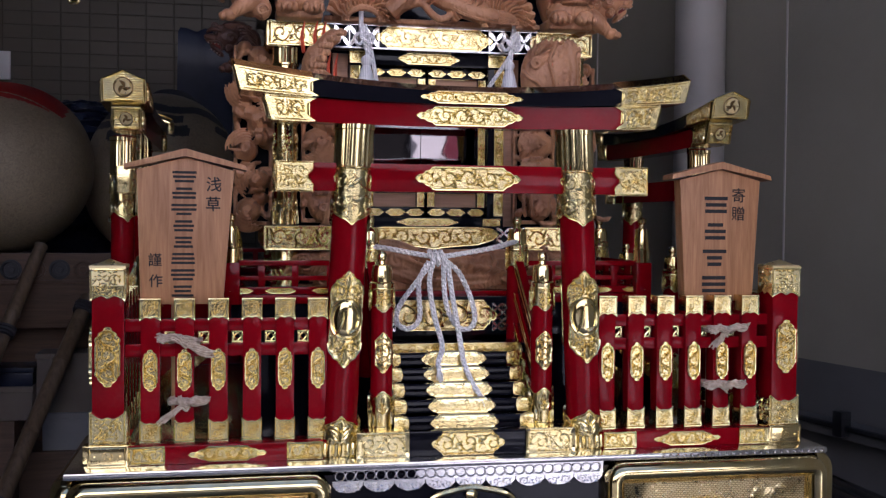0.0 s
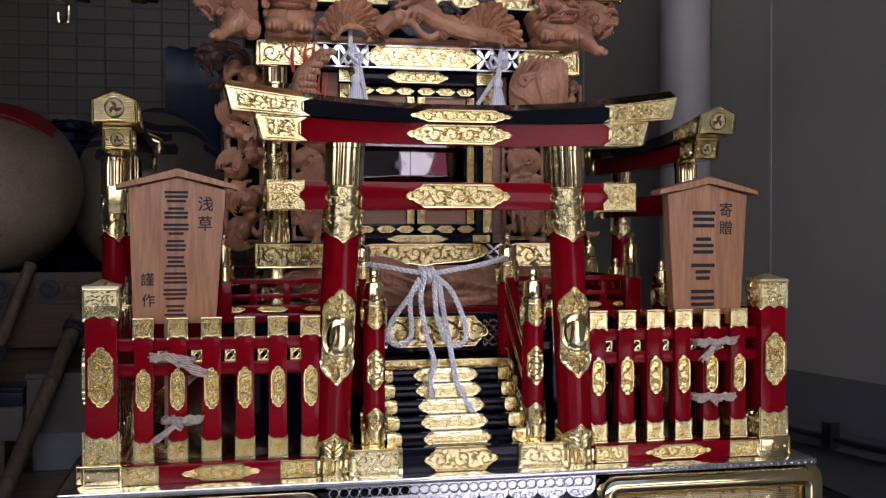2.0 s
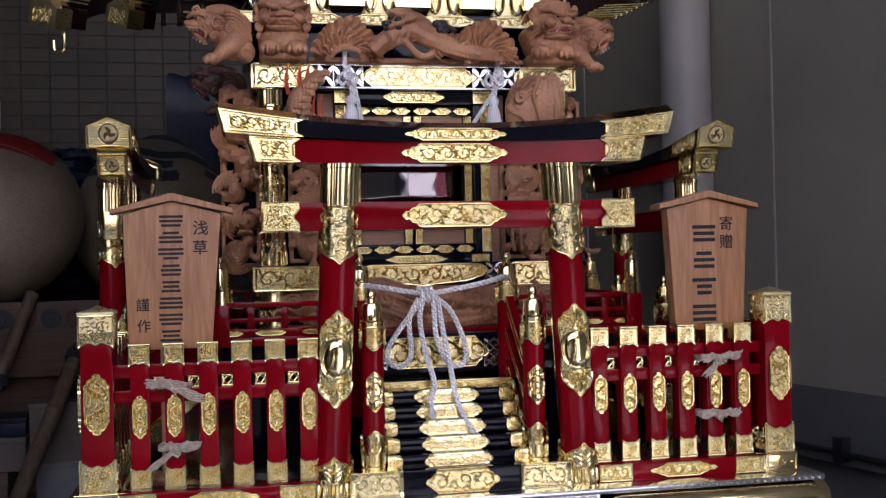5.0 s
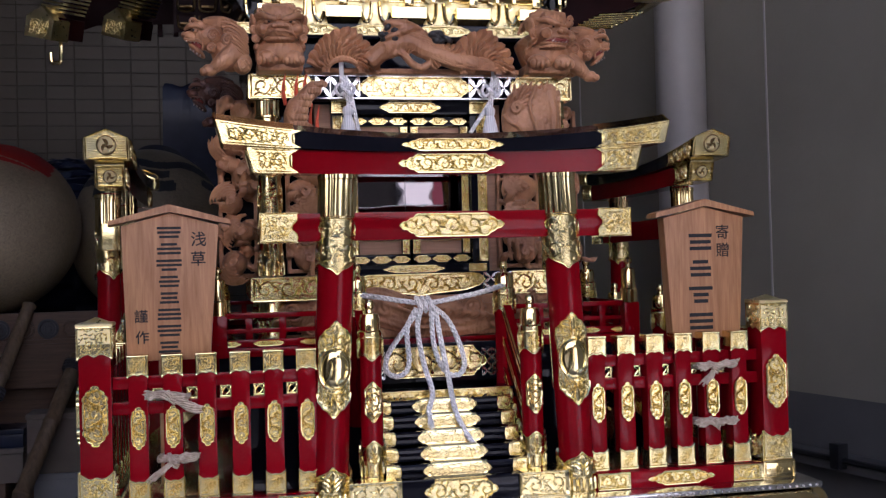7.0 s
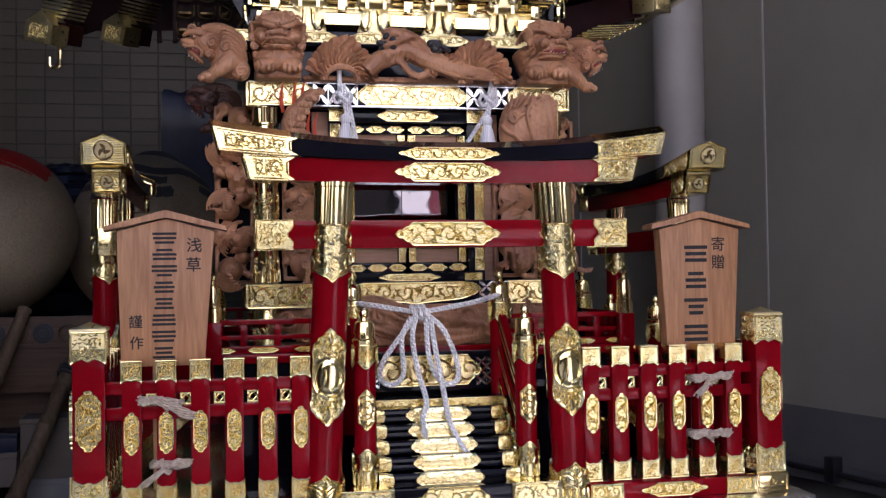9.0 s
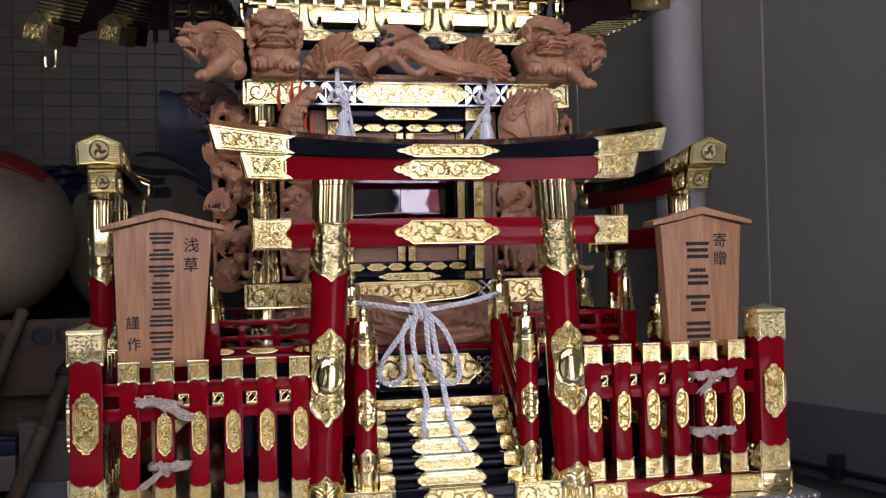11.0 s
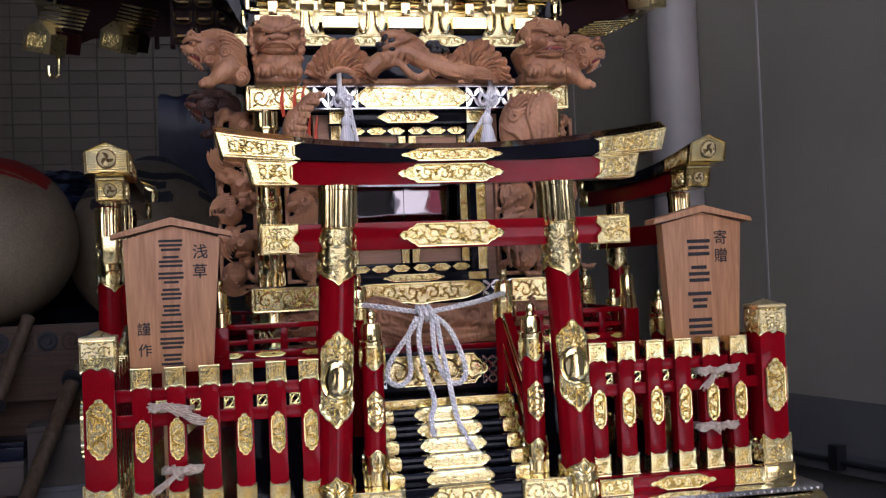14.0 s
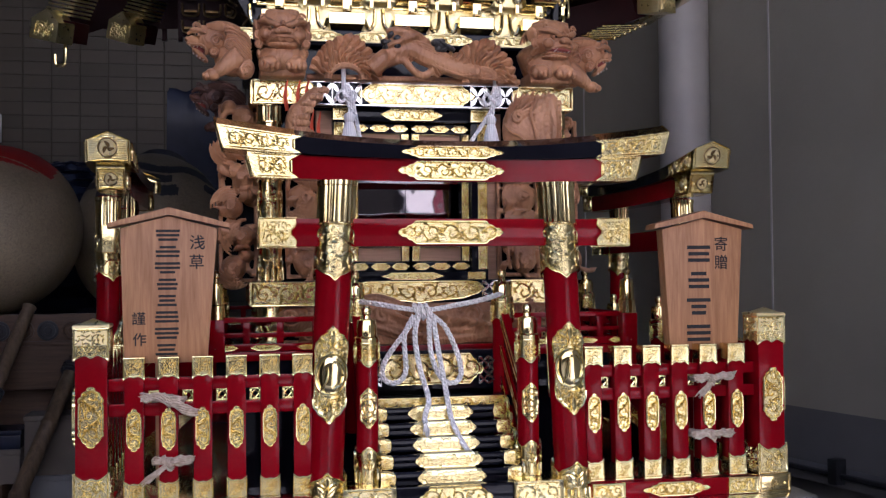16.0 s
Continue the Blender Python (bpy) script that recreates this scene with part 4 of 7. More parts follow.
    for s in (-1, 1):
        bm = bmesh.new()
        gold_block(bm, s * 0.21, s * 0.2485, TY - TH - 0.0012, TY + TH + 0.0012, 0.3803, 0.4187)
        for sy in (-1, 1):
            f = lambda a, u, w: (s * a, TY + sy * (TH + 0.0007 + w), 0.3995 + u)
            rows = []
            for j in range(13):
                u = -1 + j / 6
                cut = 0.1985 + 0.0085 * (1 - abs(u)) ** 0.9 + 0.002 * math.cos(2 * math.pi * u)
                rows.append([f(cut + (0.248 - cut) * i / 8, u * 0.0192, 0.001) for i in range(9)])
            sheet(bm, rows)
            ribbon(bm, [(0.1985 + 0.0085 * (1 - abs(-1 + j / 6)) ** 0.9 + 0.002 * math.cos(2 * math.pi * (-1 + j / 6)), (-1 + j / 6) * 0.0188) for j in range(13)], 0.0014, 0, 0.003, f)
            for v in (-0.018, 0.018):
                ribbon(bm, [(0.202 + 0.0455 * i / 6, v) for i in range(7)], 0.0012, 0, 0.003, f)
            ribbon(bm, [(0.247, -0.018 + 0.036 * i / 6) for i in range(7)], 0.0012, 0, 0.003, f)
            scrolls(bm, 0.206, 0.245, lambda a: -0.0155, lambda a: 0.0155, f, 0.0008, 0.003, 0, random.Random(9))
        part("end_mount", bm, CHASED, nuki, "chased gold end mount")
    return root


quarter(torii(), 2)
gate = torii(True)
quarter(gate, 3)
gate.matrix_world = MID @ Matrix.Rotation(math.pi / 2, 4, 'Z') @ MID.inverted() @ gate.matrix_basis


# ---------------------------------------------------------------- staircases
def newel(root, X, Y, z0, short=False):
    """A round red newel with a gold finial; z0 is its foot, the finial ends 0.232 above."""
    r = 0.0148
    place = lambda x, y, h: (X + x, Y + y, z0 + h)
    bm = bmesh.new()
    lathe(bm, [(r, 0), (r, 0.19)], place, 20)
    shaft = part("newel", bm, RED, root)
    bm = bmesh.new()
    lathe(bm, [(r + 0.0012, 0.183), (r + 0.0018, 0.185), (r + 0.0018, 0.19), (r - 0.001, 0.192), (r - 0.001, 0.206), (r * 0.8, 0.213), (0.0052, 0.2145), (0.0045, 0.219),
               (0.0062, 0.221), (0.0066, 0.226), (0.0045, 0.2305), (0.0001, 0.232)], place, 20)
    part("finial", bm, GOLD, shaft, "turned gold finial")
    circ = math.pi * (r + 0.0004)
    drum = lambda a, u, w: on_drum(X, Y, z0, r + 0.0004)(u, a, w)
    bm = bmesh.new()
    plate(bm, -circ, circ, lambda u: 0.16 - 0.008 * math.cos(u / circ * math.pi * 2) ** 2, lambda u: 0.1845, drum, 0.0012, 30, relief=False)
    for k in range(4):
        scrolls(bm, -0.008, 0.008, lambda a: 0.157, lambda a: 0.181, lambda a, u, w, k=k: drum(a + (k - 2) * circ / 2, u, w), 0.0006, 0.0026, 0, random.Random(k))
    part("collar", bm, CHASED, shaft, "chased gold collar")
    if not short:
        bm = bmesh.new()
        plate(bm, -circ, circ, lambda u: 0.0, lambda u: 0.042 + 0.008 * math.cos(u / circ * math.pi * 2) ** 2, drum, 0.0012, 30, relief=False)
        for k in range(4):
            palmette(bm, 0.019, 0.0, 0.025, circ * 0.2, 1, lambda a, u, w, k=k: drum(u + (k - 2) * circ / 2, a, w), 0.0006, 0.003)
        for k in range(12):
            u = -circ + circ * (k + 0.5) / 6
            ribbon(bm, [(u, 0.003), (u, 0.009), (u, 0.014), (u, 0.018)], 0.0016, 0.0006, 0.0025, drum)
        part("shoe", bm, CHASED, shaft, "chased gold shoe")
        f = on_drum(X, Y, z0 + 0.1, r + 0.0004)
        bm = bmesh.new()
        em = prof((-0.027, 0.0005), (-0.023, 0.0045), (-0.019, 0.0075), (-0.015, 0.0115), (0.015, 0.0115), (0.019, 0.0075), (0.023, 0.0045), (0.027, 0.0005))
        plate(bm, -0.027, 0.027, *even(em), f, 0.0016, 24)
        for s in (-1, 1):
            ribbon(bm, [(0.012 * math.sin(a), s * 0.0085 * math.cos(a)) for a in np.linspace(-1.3, 1.3, 9)], 0.002, 0.001, 0.0042, f)
        part("emblem_mount", bm, GOLD, shaft, "gold emblem mount")


def staircase():
    root = thing("staircase", "black lacquered shrine staircase with gold step plates and red railings", "staircase", (0, FY, BZ), "staircases of the shrine")
    bm = bmesh.new()
    box(bm, -0.145, 0.145, -0.014, 0.04, BZ, 0.0725, 0.002)
    first = part("step", bm, BLACK, root)
    for s in (-1, 1):
        bm = bmesh.new()
        gold_block(bm, s * 0.083, s * 0.1455, -0.0148, 0.0408, BZ, 0.0733)
        f = lambda a, u, w: (s * a, -0.0148 - w, 0.0565 + u)
        plate(bm, 0.0775, 0.145, lambda a: -0.0163, lambda a: 0.0163, f, 0.0015, 12, seed=2)
        part("end_mount", bm, CHASED, first, "chased gold end mount")
    bm = bmesh.new()
    g = ogee_profile(0.049, 0.0158, 0.016)
    plate(bm, -0.049, 0.049, *even(g), on_front(0, -0.014, 0.0565), 0.0024, 30, seed=4)
    part("step_plate", bm, CHASED, first, "chased gold step plate")
    for k in range(1, 6):
        y, z0 = -0.012 + 0.019 * k, 0.0535 + 0.0185 * k
        bm = bmesh.new()
        box(bm, -0.094, 0.094, y + 0.004, y + 0.045, z0 - 0.002, z0 + 0.012)
        tube(bm, [(-0.094, y + 0.0045, z0 + 0.0105), (0.094, y + 0.0045, z0 + 0.0105)], 0.0058, 10)
        step = part("step", bm, BLACK, root)
        bm = bmesh.new()
        lobes = ((0.046, 0.0005), (0.0447, 0.0034), (0.0415, 0.0046), (0.0395, 0.0082), (0.036, 0.0082), (0.033, 0.0108), (0.029, 0.0112))
        g = prof(*[(-a, h) for a, h in lobes], *reversed(lobes))
        plate(bm, -0.046, 0.046, *even(g), lambda a, u, w: (a, y - 0.0012 - w + 70 * max(0, u - 0.003) ** 2, z0 + 0.0072 + u), 0.0009, 30, seed=k, lift=0.65)
        for s in (-1, 1):
            lathe(bm, [(0.0019, 0), (0.0017, 0.0012), (0.0001, 0.0019)], lambda a, b, h: (s * 0.0365 + a, y - 0.0022 - h, z0 + 0.0068 + b), 8)
        part("step_plate", bm, CHASED, step, "gold step plate")
        bm = bmesh.new()
        box(bm, -0.034, 0.034, y + 0.004, y + 0.0205, z0 + 0.0155, z0 + 0.0172, 0.0005)
        part("tread_plate", bm, GOLD, step, "polished gold tread plate")
        for s in (-1, 1):
            bm = bmesh.new()
            e = prof((0.0745, 0.002), (0.0755, 0.0068), (0.0775, 0.0092), (0.08, 0.0086), (0.083, 0.0104), (0.0945, 0.0108))
            plate(bm, 0.0745, 0.0945, lambda a: -e(a), e, lambda a, u, w: (s * a, y - 0.001 - w + 70 * max(0, u - 0.003) ** 2, z0 + 0.0072 + u), 0.0013, 16, seed=k)
            part("step_end", bm, CHASED, step, "gold step end")
            # a lobed mount on the cheek over each tread
            bm = bmesh.new()
            lobe = prof((y - 0.002, 0.004), (y + 0.002, 0.009), (y + 0.006, 0.0125), (y + 0.012, 0.011), (y + 0.02, 0.0125), (y + 0.03, 0.0125))
            plate(bm, y - 0.002, y + 0.026, lambda a: -lobe(a), lobe, lambda a, u, w: (s * (0.0985 - w), a, z0 + 0.0125 + u), 0.0014, 14, seed=k)
            part("cheek_mount", bm, CHASED, step, "gold cheek mount")
    bm = bmesh.new()
    box(bm, -0.108, 0.108, 0.103, 0.19, 0.155, 0.172, 0.001)
    land = part("landing", bm, BLACK, root)
    bm = bmesh.new()
    plate(bm, -0.1, 0.1, lambda a: -0.0075, lambda a: 0.0075, on_front(0, 0.103, 0.1655), 0.0016, 20, seed=5)
    part("landing_band", bm, CHASED, land, "gold landing band")
    for s in (-1, 1):
        X = s * 0.109
        newel(root, X, 0.024, 0.0725)
        newel(root, X, 0.157, 0.12, short=True)
        for dz, h in ((0.0, 0.014), (0.05, 0.01), (0.095, 0.014)):
            bm = bmesh.new()
            y0, z0, y1, z1 = 0.03, 0.08 + dz, 0.155, 0.185 + dz * 0.98
            rows = []
            for p in np.linspace(0, 1, 9):
                y, z = y0 + (y1 - y0) * p, z0 + (z1 - z0) * p + 0.006 * p * p
                rows.append([(X - 0.006, y, z), (X + 0.006, y, z), (X + 0.006, y, z + h), (X - 0.006, y, z + h)])
            sheet(bm, rows, 0, True, True)
            rail = part("sloping_rail", bm, RED, root)
            bm = bmesh.new()
            for e in (0.0008, h - 0.0008):
                tube(bm, [(X - s * 0.0062, y0 + (y1 - y0) * p, z0 + (z1 - z0) * p + 0.006 * p * p + e) for p in np.linspace(0, 1, 9)], 0.0013, 6)
            part("rail_edge", bm, GOLD, rail, "thin gold edging")
        bm = bmesh.new()
        sheet(bm, [[(X - 0.002, 0.03 + 0.125 * p, 0.085 + 0.105 * p), (X + 0.002, 0.03 + 0.125 * p, 0.085 + 0.105 * p), (X + 0.002, 0.03 + 0.125 * p, 0.175 + 0.1 * p), (X - 0.002, 0.03 + 0.125 * p, 0.175 + 0.1 * p)] for p in (0, 0.5, 1)], 0, True, True)
        part("rail_infill", bm, RED, root)
        bm = bmesh.new()
        rows = [[(X - 0.005 * s, 0.03 + 0.125 * p, 0.05 + 0.105 * p), (X - 0.005 * s, 0.03 + 0.125 * p, 0.085 + 0.105 * p), (X + 0.005 * s, 0.03 + 0.125 * p, 0.085 + 0.105 * p), (X + 0.005 * s, 0.03 + 0.125 * p, 0.05 + 0.105 * p)] for p in (0, 0.5, 1)]
        sheet(bm, rows, 0, True, True)
        part("stringer", bm, GOLD, root, "gold stringer")
    return root


stairs = staircase()
for k in (1, 2, 3):
    quarter(stairs, k)

# ---------------------------------------------------------------- veranda and its railing
VH = 0.31
ver = shrine
bm = bmesh.new()
box(bm, -0.27, 0.27, CY - 0.27, CY + 0.27, BZ, 0.18)
part("podium", bm, BLACK, ver, "black lacquered podium", smooth=False)
bm = bmesh.new()
box(bm, -VH, VH, CY - VH + 0.06, CY + VH, 0.2255, 0.2385, 0.0015)
for s in (-1, 1):
    box(bm, s * 0.115, s * VH, CY - VH, CY - VH + 0.0605, 0.225, 0.238, 0.0015)
part("deck", bm, RED, ver)
bm = bmesh.new()
box(bm, -0.304, 0.304, CY - 0.304, CY + 0.304, 0.178, 0.2252)
box(bm, -0.1149, 0.1149, CY - 0.304, CY - 0.24, 0.2253, 0.234, 0.001)
part("edge_beam", bm, BLACK, ver, smooth=False)
bm = bmesh.new()
g = ogee_profile(0.078, 0.0225, 0.02)
plate(bm, -0.078, 0.078, *even(g), on_front(0, CY - VH - 0.0005, 0.2075), 0.003, 30, seed=6)
part("edge_mount", bm, CHASED, ver, "chased gold mount")


def lattice(bm, x0, x1, z0, z1, y, n, r=0.0016):
    """Four pointed petals crossing in each cell, between thin rings."""
    x0, x1 = min(x0, x1), max(x0, x1)
    p = (x1 - x0) / n
    rows_n = max(1, round((z1 - z0) / p))
    pz = (z1 - z0) / rows_n
    for i in range(n):
        for j in range(rows_n):
            cx, cz = x0 + p * (i + 0.5), z0 + pz * (j + 0.5)
            for u, v in ((1, 1), (1, -1), (-1, 1), (-1, -1)):
                rows = []
                for k in range(7):
                    q = 0.04 + 0.96 * k / 6
                    w = r * 1.7 * math.sin(math.pi * (0.06 + 0.88 * k / 6))
                    ax, az = cx + u * q * p / 2, cz + v * q * pz / 2
                    nx, nz = -v * w * 0.7, u * w * 0.7
                    rows.append([(ax + nx * 1.15, y + 0.002, az + nz * 1.15), (ax + nx, y, az + nz), (ax - nx, y, az - nz), (ax - nx * 1.15, y + 0.002, az - nz * 1.15)])
                sheet(bm, rows)
    for i in range(n + 1):
        box(bm, x0 + p * i - r * 0.35, x0 + p * i + r * 0.35, y, y + 0.0018, z0, z1)


for s in (-1, 1):
    bm = bmesh.new()
    lattice(bm, s * 0.072, s * 0.116, 0.184, 0.2245, CY - VH + 0.0005, 3, 0.0011)
    part("edge_lattice", bm, SILVER, ver, "pierced silver lattice")
for k in range(4):
    m = MID @ Matrix.Rotation(k * math.pi / 2, 4, 'Z') @ MID.inverted()
    for s in (-1, 1):
        for z0, z1, d, nm in ((0.279, 0.2865, 0.0045, "handrail"), (0.258, 0.2645, 0.0035, "middle_rail"), (0.2385, 0.249, 0.0065, "bottom_rail")):
            bm = bmesh.new()
            box(bm, s * 0.12, s * (VH - 0.002), CY - VH + 0.012 - d, CY - VH + 0.012 + d, z0, z1, 0.001)
            bmesh.ops.transform(bm, matrix=m, verts=bm.verts[:])
            rail = part(nm, bm, RED, ver)
            if nm == "bottom_rail":
                for c in (0.17, 0.235, 0.295):
                    bm = bmesh.new()
                    g = ogee_profile(0.022, 0.0042, 0.008)
                    plate(bm, -0.022, 0.022, *even(g), on_front(s * c, CY - VH + 0.0055, 0.2437), 0.0014, 18, seed=2)
                    bmesh.ops.transform(bm, matrix=m, verts=bm.verts[:])
                    part("rail_mount", bm, CHASED, rail, "gold rail mount")
        for c in (0.165, 0.215, 0.262):
            bm = bmesh.new()
            box(bm, s * c - 0.005, s * c + 0.005, CY - VH + 0.008, CY - VH + 0.016, 0.249, 0.279, 0.001)
            bmesh.ops.transform(bm, matrix=m, verts=bm.verts[:])
            part("baluster", bm, RED, ver)
    bm = bmesh.new()
    box(bm, -VH - 0.006, -VH + 0.018, CY - VH - 0.006, CY - VH + 0.018, 0.225, 0.284, 0.0015)
    bmesh.ops.transform(bm, matrix=m, verts=bm.verts[:])
    cp = part("corner_newel", bm, RED, ver)
    bm = bmesh.new()
    lathe(bm, [(0.0128, 0.284), (0.0128, 0.303), (0.0108, 0.305), (0.0105, 0.33), (0.0095, 0.334), (0.004, 0.336), (0.0038, 0.341), (0.0062, 0.344), (0.0062, 0.349), (0.0001, 0.353)],
          lambda x, y, h: (-VH + 0.006 + x, CY - VH + 0.006 + y, h), 18)
    bmesh.ops.transform(bm, matrix=m, verts=bm.verts[:])
    part("finial", bm, GOLD, cp, "turned gold finial")

# ---------------------------------------------------------------- shrine body
BX, BY = 0.225, 0.268
body = shrine
bm = bmesh.new()
box(bm, -0.21, 0.21, 0.345, 0.72, 0.238, 0.74)
part("core", bm, BLACK, body, smooth=False)
bm = bmesh.new()
box(bm, -0.2495, 0.2495, 0.2505, 0.288, 0.6035, 0.641, 0.001)
box(bm, -0.2495, -0.212, 0.2505, 0.74, 0.6035, 0.6405, 0.001)
box(bm, 0.212, 0.2495, 0.2505, 0.74, 0.6035, 0.6405, 0.001)
lintel = part("lintel", bm, BLACK, body)
bm = bmesh.new()
g = ogee_profile(0.092, 0.0165, 0.02)
plate(bm, -0.092, 0.092, *even(g), on_front(0, 0.2505, 0.6225), 0.0018, 36, seed=3, lift=0.7)
part("lintel_plate", bm, CHASED, lintel, "chased gold middle plate")
bm = bmesh.new()
for z0, z1 in ((0.6035, 0.6065), (0.6382, 0.6414)):
    box(bm, -0.165, 0.165, 0.2482, 0.2506, z0, z1, 0.0006)
part("lintel_edge", bm, SILVER, lintel, "bright silver edge strips")
for s in (-1, 1):
    bm = bmesh.new()
    e = prof((0.151, 0.004), (0.155, 0.012), (0.159, 0.011), (0.164, 0.0178), (0.25, 0.0178))
    plate(bm, 0.151, 0.25, lambda a: -e(a), e, lambda a, u, w: (s * a, 0.2505 - w, 0.6222 + u), 0.0026, 24, seed=5, lift=0.75)
    gold_block(bm, s * 0.232, s * 0.2512, 0.2497, 0.2895, 0.6028, 0.6418)
    plate(bm, 0.2505, 0.74, lambda a: -0.0178, lambda a: 0.0178, lambda a, u, w: (s * (0.2495 + w), a, 0.6222 + u), 0.003, 12, seed=7)
    part("lintel_end", bm, CHASED, lintel, "chased gold end plate")
    bm = bmesh.new()
    lattice(bm, s * 0.086, s * 0.153, 0.6065, 0.6382, 0.2488, 3, 0.0019)
    part("lintel_lattice", bm, SILVER, lintel, "bright silver lattice")
for X, Y in ((-BX, BY), (BX, BY), (-BX, 0.715), (BX, 0.715)):
    r = 0.0178
    place = lambda x, y, h: (X + x, Y + y, h)
    bm = bmesh.new()
    lathe(bm, [(r, 0.336), (r, 0.6035)], place, 28)
    lathe(bm, [(r + 0.001, 0.578), (r + 0.0018, 0.58), (r + 0.0018, 0.6), (r + 0.003, 0.6025)], place, 44, flute=0.1, flutes=14)
    lathe(bm, [(r + 0.0028, 0.575), (r + 0.0032, 0.5765), (r + 0.0028, 0.5785)], place, 24)
    f0 = on_drum(X, Y, 0, r)
    for z0 in (0.355, 0.405, 0.455, 0.505, 0.55):
        for k in range(4):
            scrolls(bm, -0.012, 0.012, lambda a: z0 - 0.02, lambda a: z0 + 0.02, lambda a, u, w, k=k: f0(u, a + k * math.pi * r / 2, w), 0.0, 0.0017, 0, random.Random(k))
    for k in range(16):
        u = 2 * math.pi * r * k / 16
        ribbon(bm, [(u, 0.338), (u, 0.345), (u, 0.352), (u, 0.358)], 0.0018, 0, 0.003, lambda a, u2, w: f0(u2, a, w))
    pil = part("pillar", bm, GOLD, body, "chased gold pillar")
    bm = bmesh.new()
    lathe(bm, [(0.021, 0.238), (0.023, 0.243), (0.0205, 0.248), (0.021, 0.27), (0.0225, 0.276), (0.0205, 0.28), (0.0205, 0.298)], place, 28)
    f1 = on_drum(X, Y, 0, 0.0208)
    for row in range(3):
        for k in range(14):
            u = 2 * math.pi * 0.0208 * (k + 0.5 * (row % 2)) / 14
            ribbon(bm, [(u + 0.0042 * math.cos(a), 0.25 + row * 0.0065 + 0.006 * math.sin(a)) for a in np.linspace(0, math.pi, 7)], 0.0011, 0, 0.0022, lambda a, u2, w: f1(u2, a, w))
    part("pillar_foot", bm, CHASED, pil, "gold foot with a wave pattern")
bm = bmesh.new()
box(bm, -0.2525, 0.2525, 0.2455, 0.288, 0.298, 0.336, 0.001)
box(bm, -0.2525, -0.212, 0.2455, 0.74, 0.298, 0.3355, 0.001)
box(bm, 0.212, 0.2525, 0.2455, 0.74, 0.298, 0.3355, 0.001)
sillb = part("sill_beam", bm, BLACK, body)
for s in (-1, 1):
    bm = bmesh.new()
    plate(bm, 0.145, 0.2535, lambda a: -0.0182, lambda a: 0.0182, lambda a, u, w: (s * a, 0.2455 - w, 0.317 + u), 0.003, 20, seed=4)
    plate(bm, 0.246, 0.74, lambda a: -0.0178, lambda a: 0.0178, lambda a, u, w: (s * (0.2525 + w), a, 0.317 + u), 0.003, 12, seed=7)
    part("sill_end", bm, CHASED, sillb, "chased gold end plate")
    bm = bmesh.new()
    lattice(bm, s * 0.1, s * 0.145, 0.3, 0.3345, 0.2435, 2, 0.0014)
    part("sill_lattice", bm, SILVER, sillb, "bright silver lattice")
bm = bmesh.new()
hi = prof((-0.102, 0.004), (-0.094, 0.012), (-0.08, 0.0145), (0.08, 0.0145), (0.094, 0.012), (0.102, 0.004))
lo = prof((-0.102, 0.003), (-0.094, -0.006), (-0.07, -0.0135), (-0.02, -0.0175), (0, -0.0205), (0.02, -0.0175), (0.07, -0.0135), (0.094, -0.006), (0.102, 0.003))
plate(bm, -0.102, 0.102, lo, hi, on_front(0, 0.2445, 0.3205), 0.0034, 36, seed=9)
part("sill_plate", bm, CHASED, sillb, "chased gold scalloped plate")

# doors, close behind the lintel
before_doors = set(shrine.children_recursive)
DY = 0.318
for z0, z1, half in ((0.588, 0.61, 0.125), (0.335, 0.349, 0.118)):
    bm = bmesh.new()
    box(bm, -half, half, DY - 0.018, DY + 0.03, z0, z1, 0.001)
    rail = part("door_rail", bm, BLACK, body)
    c = (z0 + z1) / 2
    for x, w in ((0, 0.05), (-half + 0.014, 0.0145), (half - 0.014, 0.0145)):
        bm = bmesh.new()
        g = ogee_profile(w, (z1 - z0) * 0.42, min(0.016, w * 0.6)) if x == 0 else prof((-w, (z1 - z0) * 0.44), (w, (z1 - z0) * 0.44))
        plate(bm, -w, w, *even(g), on_front(x, DY - 0.018, c), 0.002, 22, seed=3)
        part("rail_mount", bm, CHASED, rail, "gold rail mount")
